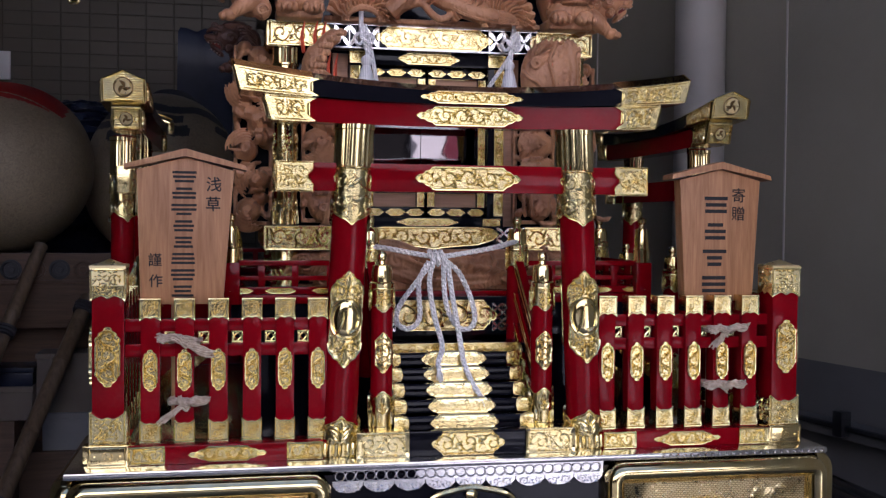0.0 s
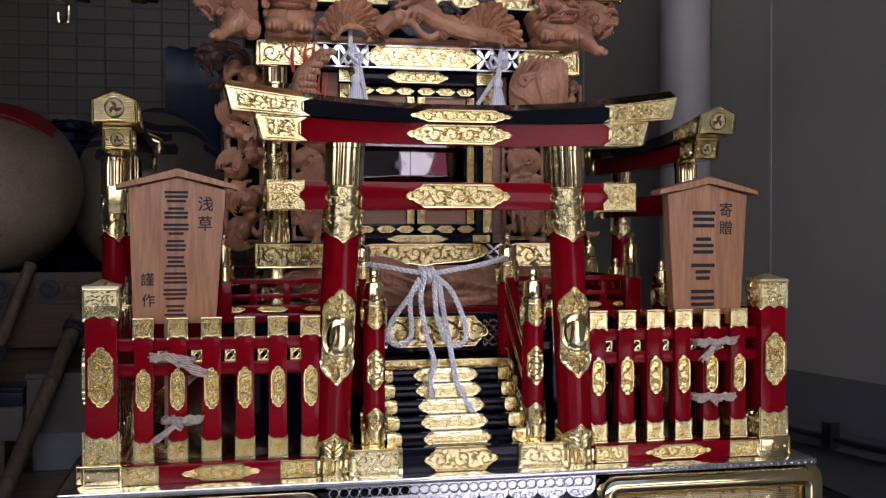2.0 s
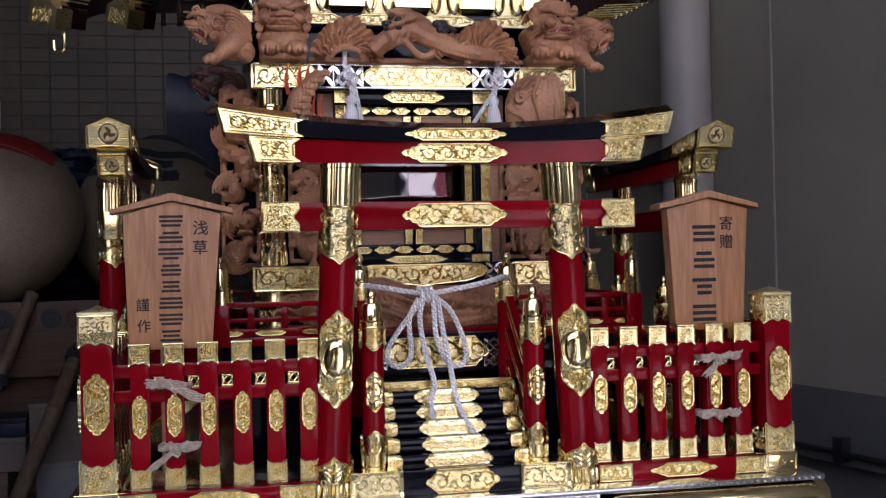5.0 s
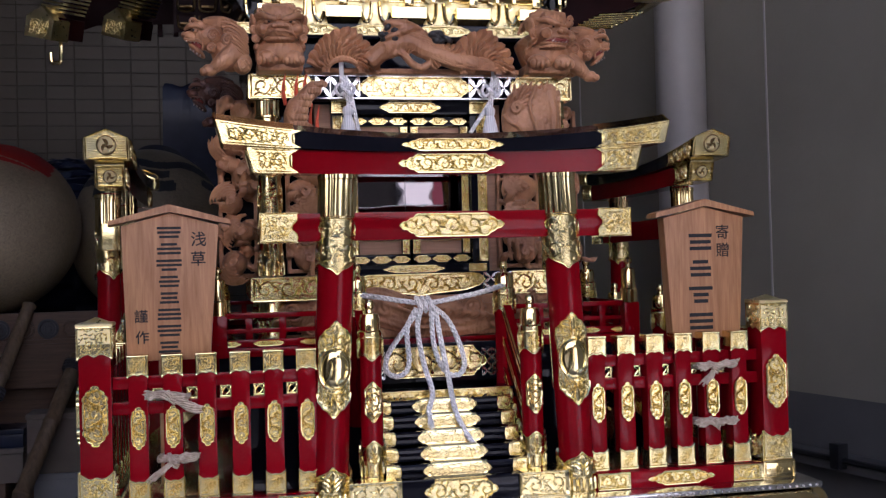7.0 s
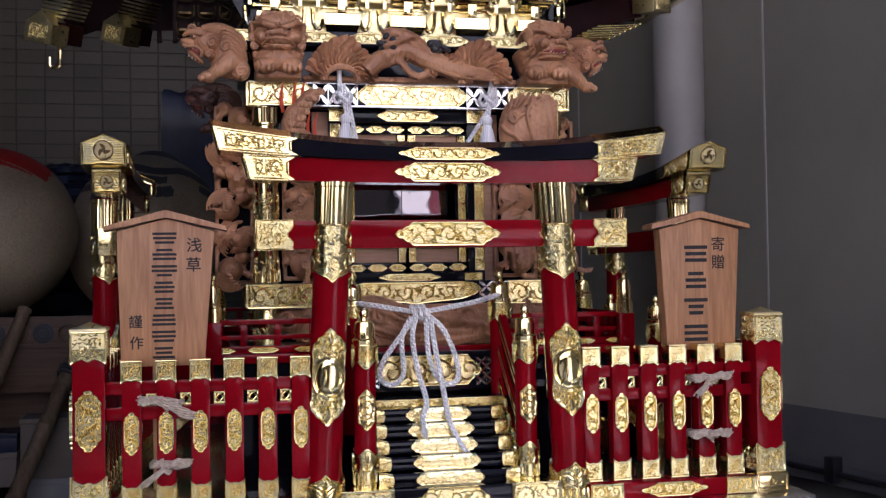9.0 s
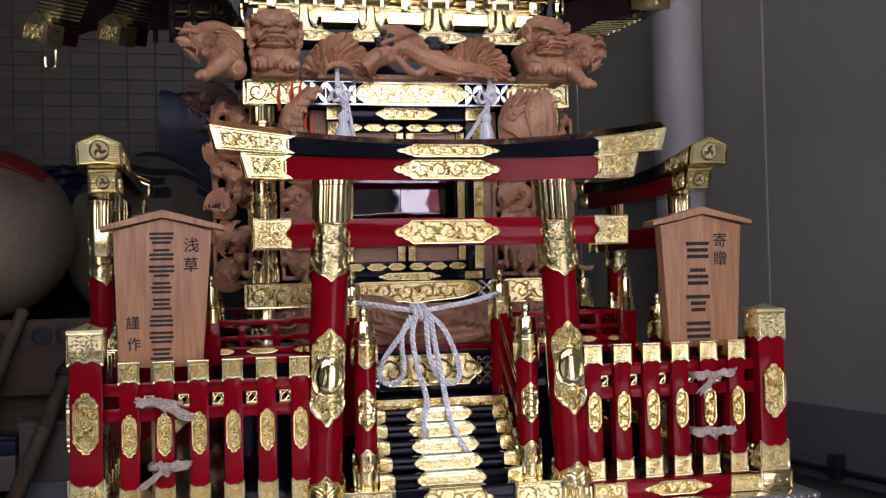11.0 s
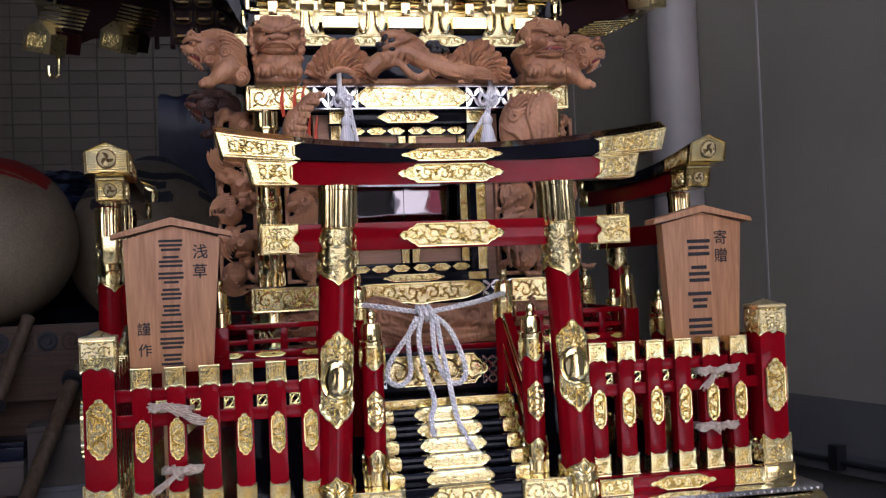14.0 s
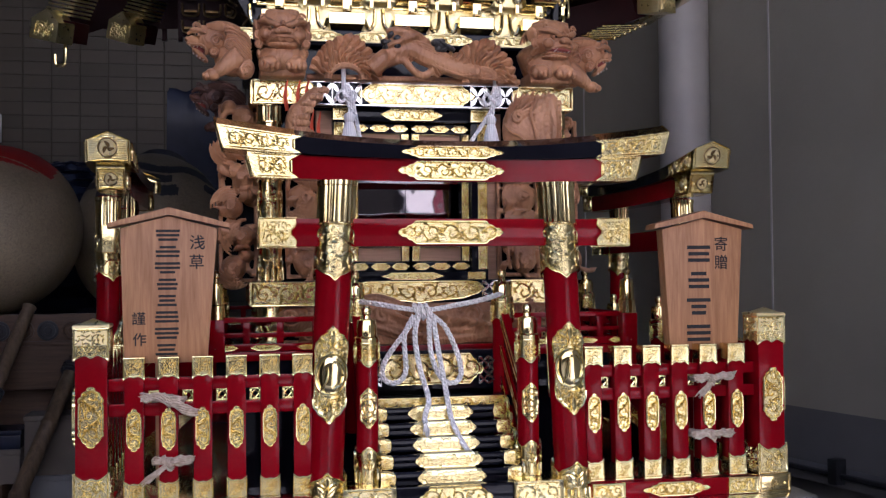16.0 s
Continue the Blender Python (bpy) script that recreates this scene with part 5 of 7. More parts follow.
for s in (-1, 1):
    bm = bmesh.new()
    box(bm, s * 0.098, s * 0.125, DY - 0.014, DY + 0.03, 0.335, 0.61, 0.001)
    jamb = part("door_jamb", bm, BLACK, body)
    bm = bmesh.new()
    plate(bm, 0.352, 0.586, lambda a: -0.008, lambda a: 0.008, lambda a, u, w: (s * 0.116 + u, DY - 0.014 - w, a), 0.002, 20, seed=6)
    part("jamb_plate", bm, CHASED, jamb, "chased gold jamb plate")
    bm = bmesh.new()
    box(bm, s * 0.1255, s * 0.151, DY - 0.002, DY + 0.012, 0.335, 0.606, 0.001)
    part("side_board", bm, PANEL_WOOD, body, "plain brown wooden board beside the door", smooth=False)
    x0, x1 = (0.002, 0.097)
    bm = bmesh.new()
    for a, b, z0, z1 in ((x0, x0 + 0.013, 0.35, 0.4), (x0, x0 + 0.013, 0.535, 0.587), (x1 - 0.013, x1, 0.35, 0.587), (x0, x1, 0.572, 0.587), (x0, x1, 0.35, 0.365), (x0, x1, 0.535, 0.547), (x0, x1, 0.388, 0.4)):
        box(bm, s * a, s * b, DY, DY + 0.02, z0, z1, 0.0006)
    door = part("door", bm, BLACK, body, "black lacquered door leaf")
    for z0, z1, mat, nm in ((0.547, 0.572, PANEL_WOOD, "wood_panel"), (0.365, 0.388, PANEL_WOOD, "wood_panel"), (0.4, 0.535, MIRROR, "mirror_panel")):
        bm = bmesh.new()
        lean = 0.0093 if nm == "mirror_panel" else 0.0
        back = 0.046 if lean else 0.0
        box(bm, s * (x0 + (0.012 if lean == 0 else -0.0015)), s * (x1 - (0.012 if lean == 0 else 0.0)), DY + back + 0.009, DY + back + 0.018, z0 - back * 0.4, z1 + back * 0.4, f=lambda x, y, z: (x, y - lean * (z - z0) / (z1 - z0), z))
        if nm == "wood_panel":
            bmw = bmesh.new()
            for za in (z0, z1):
                tube(bmw, [(s * (x0 + 0.013), DY + 0.007, za), (s * (x1 - 0.013), DY + 0.007, za)], 0.0013, 6)
            part("gold_bead", bmw, GOLD, door, "fine gold bead")
        part(nm, bm, mat, door, smooth=False)
    for z in (0.5795, 0.3575):
        for x, w in ((0.049, 0.016), (x0 + 0.015, 0.0145), (x1 - 0.015, 0.0145)):
            bm = bmesh.new()
            g = ogee_profile(w, 0.0058, w * 0.5)
            plate(bm, -w, w, *even(g), on_front(s * x, DY, z), 0.0016, 18, seed=8)
            part("door_mount", bm, CHASED, door, "gold door mount")
    for x, za, zb in ((x0 + 0.0065, 0.366, 0.4), (x0 + 0.0065, 0.536, 0.571), (x1 - 0.0065, 0.366, 0.571)):
        bm = bmesh.new()
        plate(bm, za, zb, lambda a: -0.006, lambda a: 0.006, lambda a, u, w: (s * x + u, DY - w, a), 0.0014, 20, seed=2)
        part("stile_mount", bm, CHASED, door, "gold stile mount")
forward = Matrix.Translation((-0.005, -0.024, 0.0062)) @ Matrix.Scale(0.982, 4)
for ob in shrine.children_recursive:
    if ob not in before_doors:
        ob.data.transform(forward)


# ---------------------------------------------------------------- carvings
EYE = material("dark_inset_eye", (0.02, 0.014, 0.01), 0.2)
MOUTH = material("red_stained_mouth", (0.3, 0.06, 0.045), 0.6)
TOOTH = material("pale_bare_wood", (0.62, 0.48, 0.4), 0.6)
def blob(bm, c, r, turn=0.0, tilt=0.0, sub=3, mi=0):
    m = Matrix.Translation(c) @ Euler((tilt, turn, 0)).to_matrix().to_4x4() @ Matrix.Diagonal((*(r if isinstance(r, (tuple, list)) else (r, r, r)), 1))
    for v in bmesh.ops.create_icosphere(bm, subdivisions=sub, radius=1.0, matrix=m)["verts"]:
        for f in v.link_faces:
            f.material_index = mi


def sculpt(name, bm, mat, label, base, voxel=0.0015, chisel=0.0006, size=0.006):
    """Joins overlapping lumps into one carved mesh."""
    ob = part(name, bm, mat, shrine, sharp=60)
    ob.location = base
    if not voxel:
        return tagged(ob, label)
    r = ob.modifiers.new("carve", 'REMESH')
    r.mode, r.voxel_size, r.use_smooth_shade = 'VOXEL', voxel, True
    sm = ob.modifiers.new("soften", 'SMOOTH')
    sm.factor, sm.iterations = 0.5, 4
    tx = bpy.data.textures.new(name + "_chisel", 'CLOUDS')
    tx.noise_scale, tx.noise_depth = size, 1
    d = ob.modifiers.new("chisel", 'DISPLACE')
    d.texture, d.strength, d.mid_level = tx, chisel, 0.5
    return tagged(ob, label)


def spiral(bm, c, r, turns, thick, flip=1):
    pts, rs = [], []
    for k in range(20):
        p = k / 19
        a = flip * p * turns * 2 * math.pi
        q = r * (1 - 0.85 * p)
        pts.append((c[0] + q * math.cos(a), c[1], c[2] + q * math.sin(a)))
        rs.append(thick * (1 - 0.4 * p))
    tube(bm, pts, rs, 6)


def lion(open_mouth=False):
    """A crouching guardian lion facing -y, about 90 mm high; foot at z = 0."""
    bm = bmesh.new()
    blob(bm, (0, 0.034, 0.03), (0.036, 0.038, 0.03))
    blob(bm, (0, 0.002, 0.022), (0.036, 0.026, 0.021))
    box(bm, -0.034, 0.034, -0.012, 0.05, -0.004, 0.012, 0.004)
    blob(bm, (0, 0.002, 0.069), (0.036, 0.029, 0.019), sub=3)
    box(bm, -0.026, 0.026, -0.016, 0.02, 0.066, 0.0865, 0.007)
    blob(bm, (0, -0.004, 0.053), (0.037, 0.027, 0.019), sub=3)
    blob(bm, (0, -0.02, 0.046), (0.024, 0.015, 0.0105), sub=3)
    blob(bm, (0, -0.017, 0.037), (0.024, 0.013, 0.006))
    blob(bm, (0, -0.034, 0.0535), (0.0105, 0.0055, 0.0052))
    tube(bm, [(0, -0.031, 0.066), (0, -0.035, 0.058)], [0.003, 0.005], 8)
    for s in (-1, 1):
        # brow, eye, nostril and lip
        tube(bm, smooth_path([(s * 0.035, -0.012, 0.069), (s * 0.026, -0.024, 0.068), (s * 0.013, -0.031, 0.0625), (s * 0.004, -0.032, 0.0605)], 4), [0.0026, 0.003, 0.0036, 0.004, 0.0044, 0.0046, 0.0048, 0.0048, 0.0046, 0.0044, 0.004, 0.0036, 0.003], 8)
        spiral(bm, (s * 0.0275, -0.02, 0.0735), 0.0062, 1.5, 0.0019, s)
        blob(bm, (s * 0.0165, -0.0262, 0.0588), (0.0062, 0.0038, 0.0034), s * 0.4)
        blob(bm, (s * 0.0155, -0.0292, 0.0588), (0.0028, 0.0014, 0.0022), mi=1, sub=2)
        blob(bm, (s * 0.0085, -0.0355, 0.0515), (0.0052, 0.0042, 0.0036))
        blob(bm, (s * 0.0235, -0.0215, 0.0495), (0.0105, 0.0085, 0.008))
        tube(bm, smooth_path([(0, -0.0352, 0.0445), (s * 0.009, -0.0345, 0.0452), (s * 0.018, -0.0295, 0.0425), (s * 0.024, -0.022, 0.0385)], 4), 0.0017, 6)
        # ear folds and mane locks lying close to the head
        blob(bm, (s * 0.0375, 0.002, 0.064), (0.0045, 0.011, 0.011), s * 0.25)
        for k, (x, y, z, r) in enumerate(((0.036, -0.008, 0.052, 0.0062), (0.0345, -0.01, 0.04, 0.0055), (0.032, -0.004, 0.029, 0.0055))):
            spiral(bm, (s * x, y, z), r, 1.5, 0.0019, s)
            blob(bm, (s * x, y + 0.004, z), (r * 1.2, 0.005, r * 1.2))
        for k in range(5):
            tube(bm, smooth_path([(s * (0.012 + 0.005 * k), 0.0, 0.0885 - 0.0022 * k * k * 0.5), (s * (0.016 + 0.006 * k), 0.014, 0.08 - 0.003 * k), (s * (0.018 + 0.0055 * k), 0.026, 0.066 - 0.003 * k)], 3), 0.0026, 6)
        # squared paws with toes
        blob(bm, (s * 0.0195, -0.012, 0.0115), (0.0165, 0.019, 0.0115))
        for k in range(4):
            blob(bm, (s * 0.0195 + (k - 1.5) * 0.0076, -0.025, 0.0075), (0.0046, 0.0075, 0.0068), sub=2)
    if open_mouth:
        blob(bm, (0, -0.0205, 0.0405), (0.0225, 0.0145, 0.0045), mi=2)
        blob(bm, (0, -0.02, 0.031), (0.022, 0.0145, 0.0042))
        for k in range(5):
            blob(bm, (-0.012 + 0.006 * k, -0.031, 0.0395), (0.0016, 0.0016, 0.003), mi=3, sub=2)
    return bm


def lion_side():
    """A lion springing to -x with its jaws open, seen from its flank; 95 mm long."""
    bm = bmesh.new()
    blob(bm, (0.016, 0, 0.034), (0.028, 0.02, 0.03))
    blob(bm, (-0.014, 0, 0.056), (0.027, 0.02, 0.021), sub=3)
    box(bm, -0.034, 0.004, -0.014, 0.014, 0.058, 0.0775, 0.006)
    # short blunt muzzle, upturned nose, dropped jaw
    blob(bm, (-0.0385, -0.001, 0.0535), (0.0125, 0.0145, 0.0095), 0.35, sub=3)
    blob(bm, (-0.0485, 0, 0.0575), (0.005, 0.0085, 0.005))
    blob(bm, (-0.0455, -0.0075, 0.0555), (0.0038, 0.0038, 0.0034))
    blob(bm, (-0.0315, -0.001, 0.0345), (0.0155, 0.0125, 0.0052), 0.75, sub=3)
    blob(bm, (-0.0315, -0.001, 0.0435), (0.0115, 0.0118, 0.0062), 0.55, mi=2)
    tube(bm, smooth_path([(-0.049, -0.009, 0.05), (-0.042, -0.0135, 0.0475), (-0.03, -0.0165, 0.0465), (-0.0225, -0.017, 0.04), (-0.0235, -0.0155, 0.0325)], 4), 0.0021, 6)
    for k in range(4):
        blob(bm, (-0.0455 + k * 0.0055, -0.0125, 0.0462 - k * 0.0006), (0.0013, 0.0014, 0.0019), mi=3, sub=1)
        blob(bm, (-0.0405 + k * 0.0046, -0.0115, 0.0345 - k * 0.003), (0.0013, 0.0014, 0.0019), mi=3, sub=1)
    # heavy brow with a curl, round eye
    tube(bm, smooth_path([(-0.048, -0.009, 0.0635), (-0.041, -0.0155, 0.0675), (-0.031, -0.019, 0.0675), (-0.022, -0.0205, 0.0625)], 4), [0.0022, 0.0026, 0.003, 0.0034, 0.0038, 0.004, 0.004, 0.004, 0.0038, 0.0034, 0.003, 0.0026, 0.002], 8)
    spiral(bm, (-0.036, -0.0165, 0.0735), 0.0058, 1.5, 0.0019)
    blob(bm, (-0.034, -0.0165, 0.061), (0.0044, 0.0036, 0.0038))
    blob(bm, (-0.0352, -0.0192, 0.061), (0.002, 0.0012, 0.002), mi=1, sub=2)
    # ear flap swept back and up, cheek curls, locks of the mane
    rows = []
    for p in np.linspace(0, 1, 9):
        c = Vector((-0.022 + 0.048 * p, -0.017 + 0.002 * p, 0.0765 + 0.003 * math.sin(p * 2.6) - 0.004 * p * p))
        w = 0.0105 * math.sin(math.pi * (0.15 + 0.72 * p)) + 0.0005
        rows.append([c + Vector((0, 0.004, w * 0.5)), c + Vector((0, -0.0035, 0)), c + Vector((0.002, 0.0, -w)), c + Vector((0, 0.008, -w * 0.4))])
    sheet(bm, rows, 0, True, True)
    for x, z, r in ((-0.0075, 0.054, 0.0092), (0.012, 0.0475, 0.0085), (0.034, 0.0115, 0.0088), (-0.011, 0.036, 0.0062)):
        spiral(bm, (x, -0.0195, z), r, 1.7, 0.0024)
        blob(bm, (x, -0.0135, z), (r * 1.25, 0.007, r * 1.25))
    blob(bm, (0.022, -0.006, 0.052), (0.021, 0.0125, 0.021), 0.5, sub=3)
    for k in range(9):
        z = 0.0725 - 0.0052 * k
        line = smooth_path([(0.004 + 0.0018 * k, -0.0165, z), (0.014 + 0.001 * k, -0.0187, z - 0.0005), (0.024, -0.0186, z - 0.005 + 0.001 * (k % 2)), (0.034, -0.016, z - 0.0125), (0.0425, -0.0105, z - 0.022)], 4)
        tube(bm, line, [0.0031 - 0.0022 * i / (len(line) - 1) for i in range(len(line))], 7)
    # foreleg reaching forward, rounded paw with toes; haunch behind
    line = smooth_path([(0.02, -0.009, 0.03), (0.01, -0.0145, 0.021), (-0.001, -0.0155, 0.012), (-0.009, -0.015, 0.006)], 4)
    tube(bm, line, [0.0165 - 0.0085 * i / (len(line) - 1) for i in range(len(line))], 12)
    blob(bm, (-0.0135, -0.015, 0.0038), (0.0112, 0.0105, 0.0088), 0.2)
    for k in range(3):
        blob(bm, (-0.0225, -0.0215 + 0.0062 * k, 0.0015), (0.0058, 0.0034, 0.0056), sub=2)
    blob(bm, (0.033, -0.006, 0.016), (0.0145, 0.014, 0.0165))
    return bm


FZ = 0.644
# CARVED again but darker; the side lion's shade is in the colour.
SHADED_CARVED = carved_wood("shaded_carving", (0.13, 0.055, 0.033), (0.07, 0.028, 0.017))
for s in (-1, 1):
    bm = lion(s > 0)
    for v in bm.verts:
        v.co.z *= 1.1
        if s > 0 and v.co.z > 0.03:
            # the head is turned outward
            k = 0.42 * min(1, (v.co.z - 0.03) / 0.018)
            c, d = math.cos(k), math.sin(k)
            v.co.x, v.co.y = v.co.x * c - (v.co.y - 0.004) * d + 0.004 * k, v.co.x * d + (v.co.y - 0.004) * c + 0.004
    sculpt("carved_lion", bm, [CARVED, EYE, MOUTH, TOOTH], "carved brown wood guardian lion crouching on the shrine lintel", (s * 0.207, 0.225, FZ), 0)
    bm = lion_side()
    if s > 0:
        bmesh.ops.transform(bm, matrix=Matrix.Diagonal((-1, 1, 1, 1)), verts=bm.verts[:])
    sculpt("carved_lion", bm, [CARVED, EYE, MOUTH, TOOTH], "carved brown wood lion leaping outward with open jaws", (0.264, 0.245, FZ - 0.009) if s > 0 else (-0.295, 0.222, FZ - 0.01), 0)
sculpt("carved_lion", lion_side(), [SHADED_CARVED, EYE, MOUTH, TOOTH], "carved wood lion at the shrine side, coloured darker for shade", (-0.3, 0.5, 0.597), 0)


def fan(bm, cx, cz, r0, r1, y, a0, a1, n):
    """A fin folded like a fan over an arc, with a wavy pointed edge."""
    for front in (0, 1):
        rows = []
        for k in range(4 * n + 1):
            a = a0 + (a1 - a0) * k / (4 * n)
            ph = k % 4
            rib = k // 4
            fold = (0.0034, 0.0016, -0.0034, 0.0016)[ph] * (0.75 + 0.5 * math.sin(rib * 2.4 + cx * 40) ** 2)
            crest = math.exp(-((a - 1.62) / 0.42) ** 2)
            rr = r1 * (1 + (0.008, 0.005, -0.014, 0.005)[ph] + 0.02 * math.sin(rib * 1.9 + cx * 30)) * (0.9 + 0.13 * crest + 0.06 * math.sin(math.pi * k / (4 * n)))
            row = []
            for q in range(7):
                p = q / 6
                ang = a + (0.1 + 0.05 * math.sin(rib * 1.3)) * math.sin(p * math.pi * 1.7) - 0.08 * p
                rad = r0 + (rr - r0) * p
                row.append((cx + rad * math.cos(ang), y + (0.006 if front else -0.002) - fold * (0.3 + p) * (0 if front else 1) - 0.005 * math.sin(p * math.pi) * (0 if front else 1), cz + rad * math.sin(ang)))
            rows.append(row)
        sheet(bm, rows)


bm = bmesh.new()
tube(bm, smooth_path([(-0.075, -0.006, 0.008), (-0.05, -0.01, 0.028), (-0.02, -0.012, 0.04), (0.01, -0.012, 0.028), (0.05, -0.01, 0.014), (0.09, -0.006, 0.006)], 5), 0.0145, 10)
tube(bm, smooth_path([(-0.05, -0.012, 0.016), (-0.028, -0.018, 0.022), (-0.012, -0.018, 0.006), (0.004, -0.014, 0.0), (0.02, -0.014, 0.008)], 4), [0.006] * 17, 8)
blob(bm, (-0.022, -0.012, 0.061), (0.032, 0.018, 0.011), 0.2)
blob(bm, (-0.03, -0.02, 0.05), (0.03, 0.012, 0.006), -0.35)
blob(bm, (-0.04, -0.012, 0.05), (0.012, 0.012, 0.016))
blob(bm, (0.0, -0.012, 0.048), (0.02, 0.012, 0.014), 0.4)
for k in range(4):
    p = k / 13
    c = Vector((-0.055 + 0.14 * p, -0.02, 0.026 + 0.016 * math.sin(p * 3.2) - 0.016 * p))
    tube(bm, smooth_path([c + Vector((-0.003, 0.004, 0.013)), c + Vector((0.004, -0.006, 0.003)), c + Vector((-0.001, 0.002, -0.012))], 3), 0.002, 5)
box(bm, -0.17, 0.165, 0.012, 0.03, -0.005, 0.004, 0.003)
dragon = sculpt("carved_dragon", bm, CARVED, "carved brown wood winged dragon lying along the lintel", (0.0, 0.226, FZ + 0.002), 0.0016)
for k in range(8):
    line = smooth_path([(-0.03 + 0.005 * k, -0.017, 0.05 - 0.003 * k), (0.0 + 0.004 * k, -0.021, 0.048 - 0.0052 * k), (0.04 + 0.003 * k, -0.019, 0.03 - 0.004 * k), (0.075 + 0.005 * k, -0.014, 0.017 - 0.0028 * k), (0.1 + 0.006 * k, -0.01, 0.012 - 0.002 * k)], 5)
    bm = bmesh.new()
    tube(bm, line, [0.0046 - 0.0036 * i / (len(line) - 1) for i in range(len(line))], 6)
    part("wing_feather", bm, CARVED, dragon)
for cx, cz, r0, r1, y, a0, a1, n in ((-0.113, -0.004, 0.024, 0.061, 0, 0.1, 3.04, 13), (-0.113, -0.004, 0.02, 0.042, -0.008, 0.1, 3.04, 13), (0.098, -0.004, 0.024, 0.061, 0, 0.1, 3.04, 13), (0.098, -0.004, 0.02, 0.042, -0.008, 0.1, 3.04, 13),
                                     (-0.028, 0.012, 0.014, 0.056, -0.014, 0.5, 2.3, 7), (0.045, -0.016, 0.022, 0.05, -0.012, 0.55, 2.5, 10)):
    bm = bmesh.new()
    fan(bm, cx, cz, r0, r1, y, a0, a1, n)
    if r1 == 0.042:
        tube(bm, [(cx + 0.027 * math.cos(a), -0.008, -0.006 + 0.02 * math.sin(a)) for a in np.linspace(-0.1, math.pi + 0.1, 14)], 0.0056, 8)
    part("folded_fin", bm, CARVED, dragon)
# Two clumps of small dark grey lumps on the dragon.
GREY_WOOD = carved_wood("dark_grey_wood", (0.06, 0.055, 0.05), (0.03, 0.027, 0.025))
rng = random.Random(8)
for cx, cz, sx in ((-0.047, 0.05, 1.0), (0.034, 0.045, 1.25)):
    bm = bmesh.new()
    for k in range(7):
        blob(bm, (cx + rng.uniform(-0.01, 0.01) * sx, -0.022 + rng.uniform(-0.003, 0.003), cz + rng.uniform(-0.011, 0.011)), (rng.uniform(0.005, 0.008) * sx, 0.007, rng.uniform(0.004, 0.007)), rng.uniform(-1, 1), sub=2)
    part("smoky_tuft", bm, GREY_WOOD, dragon, "dark grey wood tuft")


def carved_panel(name, label, base, w, h, seed, extra=None, depth=0.02):
    """A panel of swirling carved relief between two uprights."""
    rng = random.Random(seed)
    bm = bmesh.new()
    for e in (-1, 1):
        box(bm, e * w * 0.44 - 0.003, e * w * 0.44 + 0.003, 0.002, 0.014, 0, h)
    for e in (0.0, h - 0.006):
        box(bm, -w * 0.44, w * 0.44, 0.002, 0.014, e, e + 0.006)
    for i in range(int(6 + h * w * 700)):
        # long curling strands that hold the pierced work together
        x, z, a, y = rng.uniform(-0.4, 0.4) * w, rng.uniform(0.06, 0.94) * h, rng.uniform(0, 6.3), rng.uniform(-0.2, 0.4) * depth
        line = []
        turn_ = rng.choice((-1, 1)) * rng.uniform(0.35, 0.7)
        for k in range(9):
            line.append((max(-0.44 * w, min(0.44 * w, x)), y - 0.3 * depth * math.sin(k * 0.39), max(0.0, min(h, z))))
            x, z, a = x + 0.0085 * math.cos(a), z + 0.0085 * math.sin(a), a + turn_
        tube(bm, line, [0.0022 + 0.0036 * math.sin(math.pi * (k + 0.7) / 9) for k in range(9)], 7)
    m = max(2, round(h / 0.05))
    for i in range(m):
        z, side = h * (i + 0.5) / m, 1 if (i + seed) % 2 else -1
        c = Vector((side * w * rng.uniform(0.08, 0.18), -depth * 0.1, z))
        blob(bm, c, (w * rng.uniform(0.26, 0.33), depth * rng.uniform(0.7, 1.0), h / m * rng.uniform(0.36, 0.46)), rng.uniform(-0.5, 0.5))
        blob(bm, (-c.x * 1.6, 0.002, z + h / m * 0.4), (w * 0.2, depth * 0.7, h / m * 0.24), rng.uniform(-0.7, 0.7))
        # a mane combed round the swelling
        g0, dirn = rng.uniform(0, 6.3), rng.choice((-1, 1))
        for k in range(6):
            rad = w * 0.16 + k * 0.0046
            line = [(c.x + rad * math.cos(g0 + dirn * a), c.y - depth * (0.92 - 0.11 * k), z + rad * math.sin(g0 + dirn * a)) for a in np.linspace(0.15 * k, 1.9 + 0.1 * k, 9)]
            tube(bm, line, [0.0016 + 0.0012 * math.sin(math.pi * q / 8) for q in range(9)], 6)
        spiral(bm, (c.x - dirn * w * 0.05, c.y - depth * 0.95, z), w * 0.12, 1.5, 0.0028, dirn)
    for i in range(int(h * w * 900)):
        x, z = rng.uniform(-0.42, 0.42) * w, rng.uniform(0.04, 0.96) * h
        a, q = rng.uniform(0, 6.3), rng.uniform(0.014, 0.024)
        for k in range(3):
            tube(bm, smooth_path([(x + k * 0.004, -0.004 - depth * 0.35, z), (x + k * 0.004 + q * math.cos(a) * 0.6, -0.01 - depth * 0.45, z + q * math.sin(a) * 0.6), (x + k * 0.005 + q * math.cos(a + 0.5), -0.002 - depth * 0.35, z + q * math.sin(a + 0.5))], 3), [0.0026, 0.003, 0.0032, 0.003, 0.0026, 0.0018, 0.001], 6)
    if extra:
        extra(bm)
    # Black board: the shade in the pierced gaps is put in as colour.
    bmb = bmesh.new()
    box(bmb, base[0] - w / 2, base[0] + w / 2, base[1] + 0.02, base[1] + 0.026, base[2], base[2] + h)
    part("panel_backing", bmb, BLACK, shrine, "black board added for the shade in the gaps of pierced carving", smooth=False)
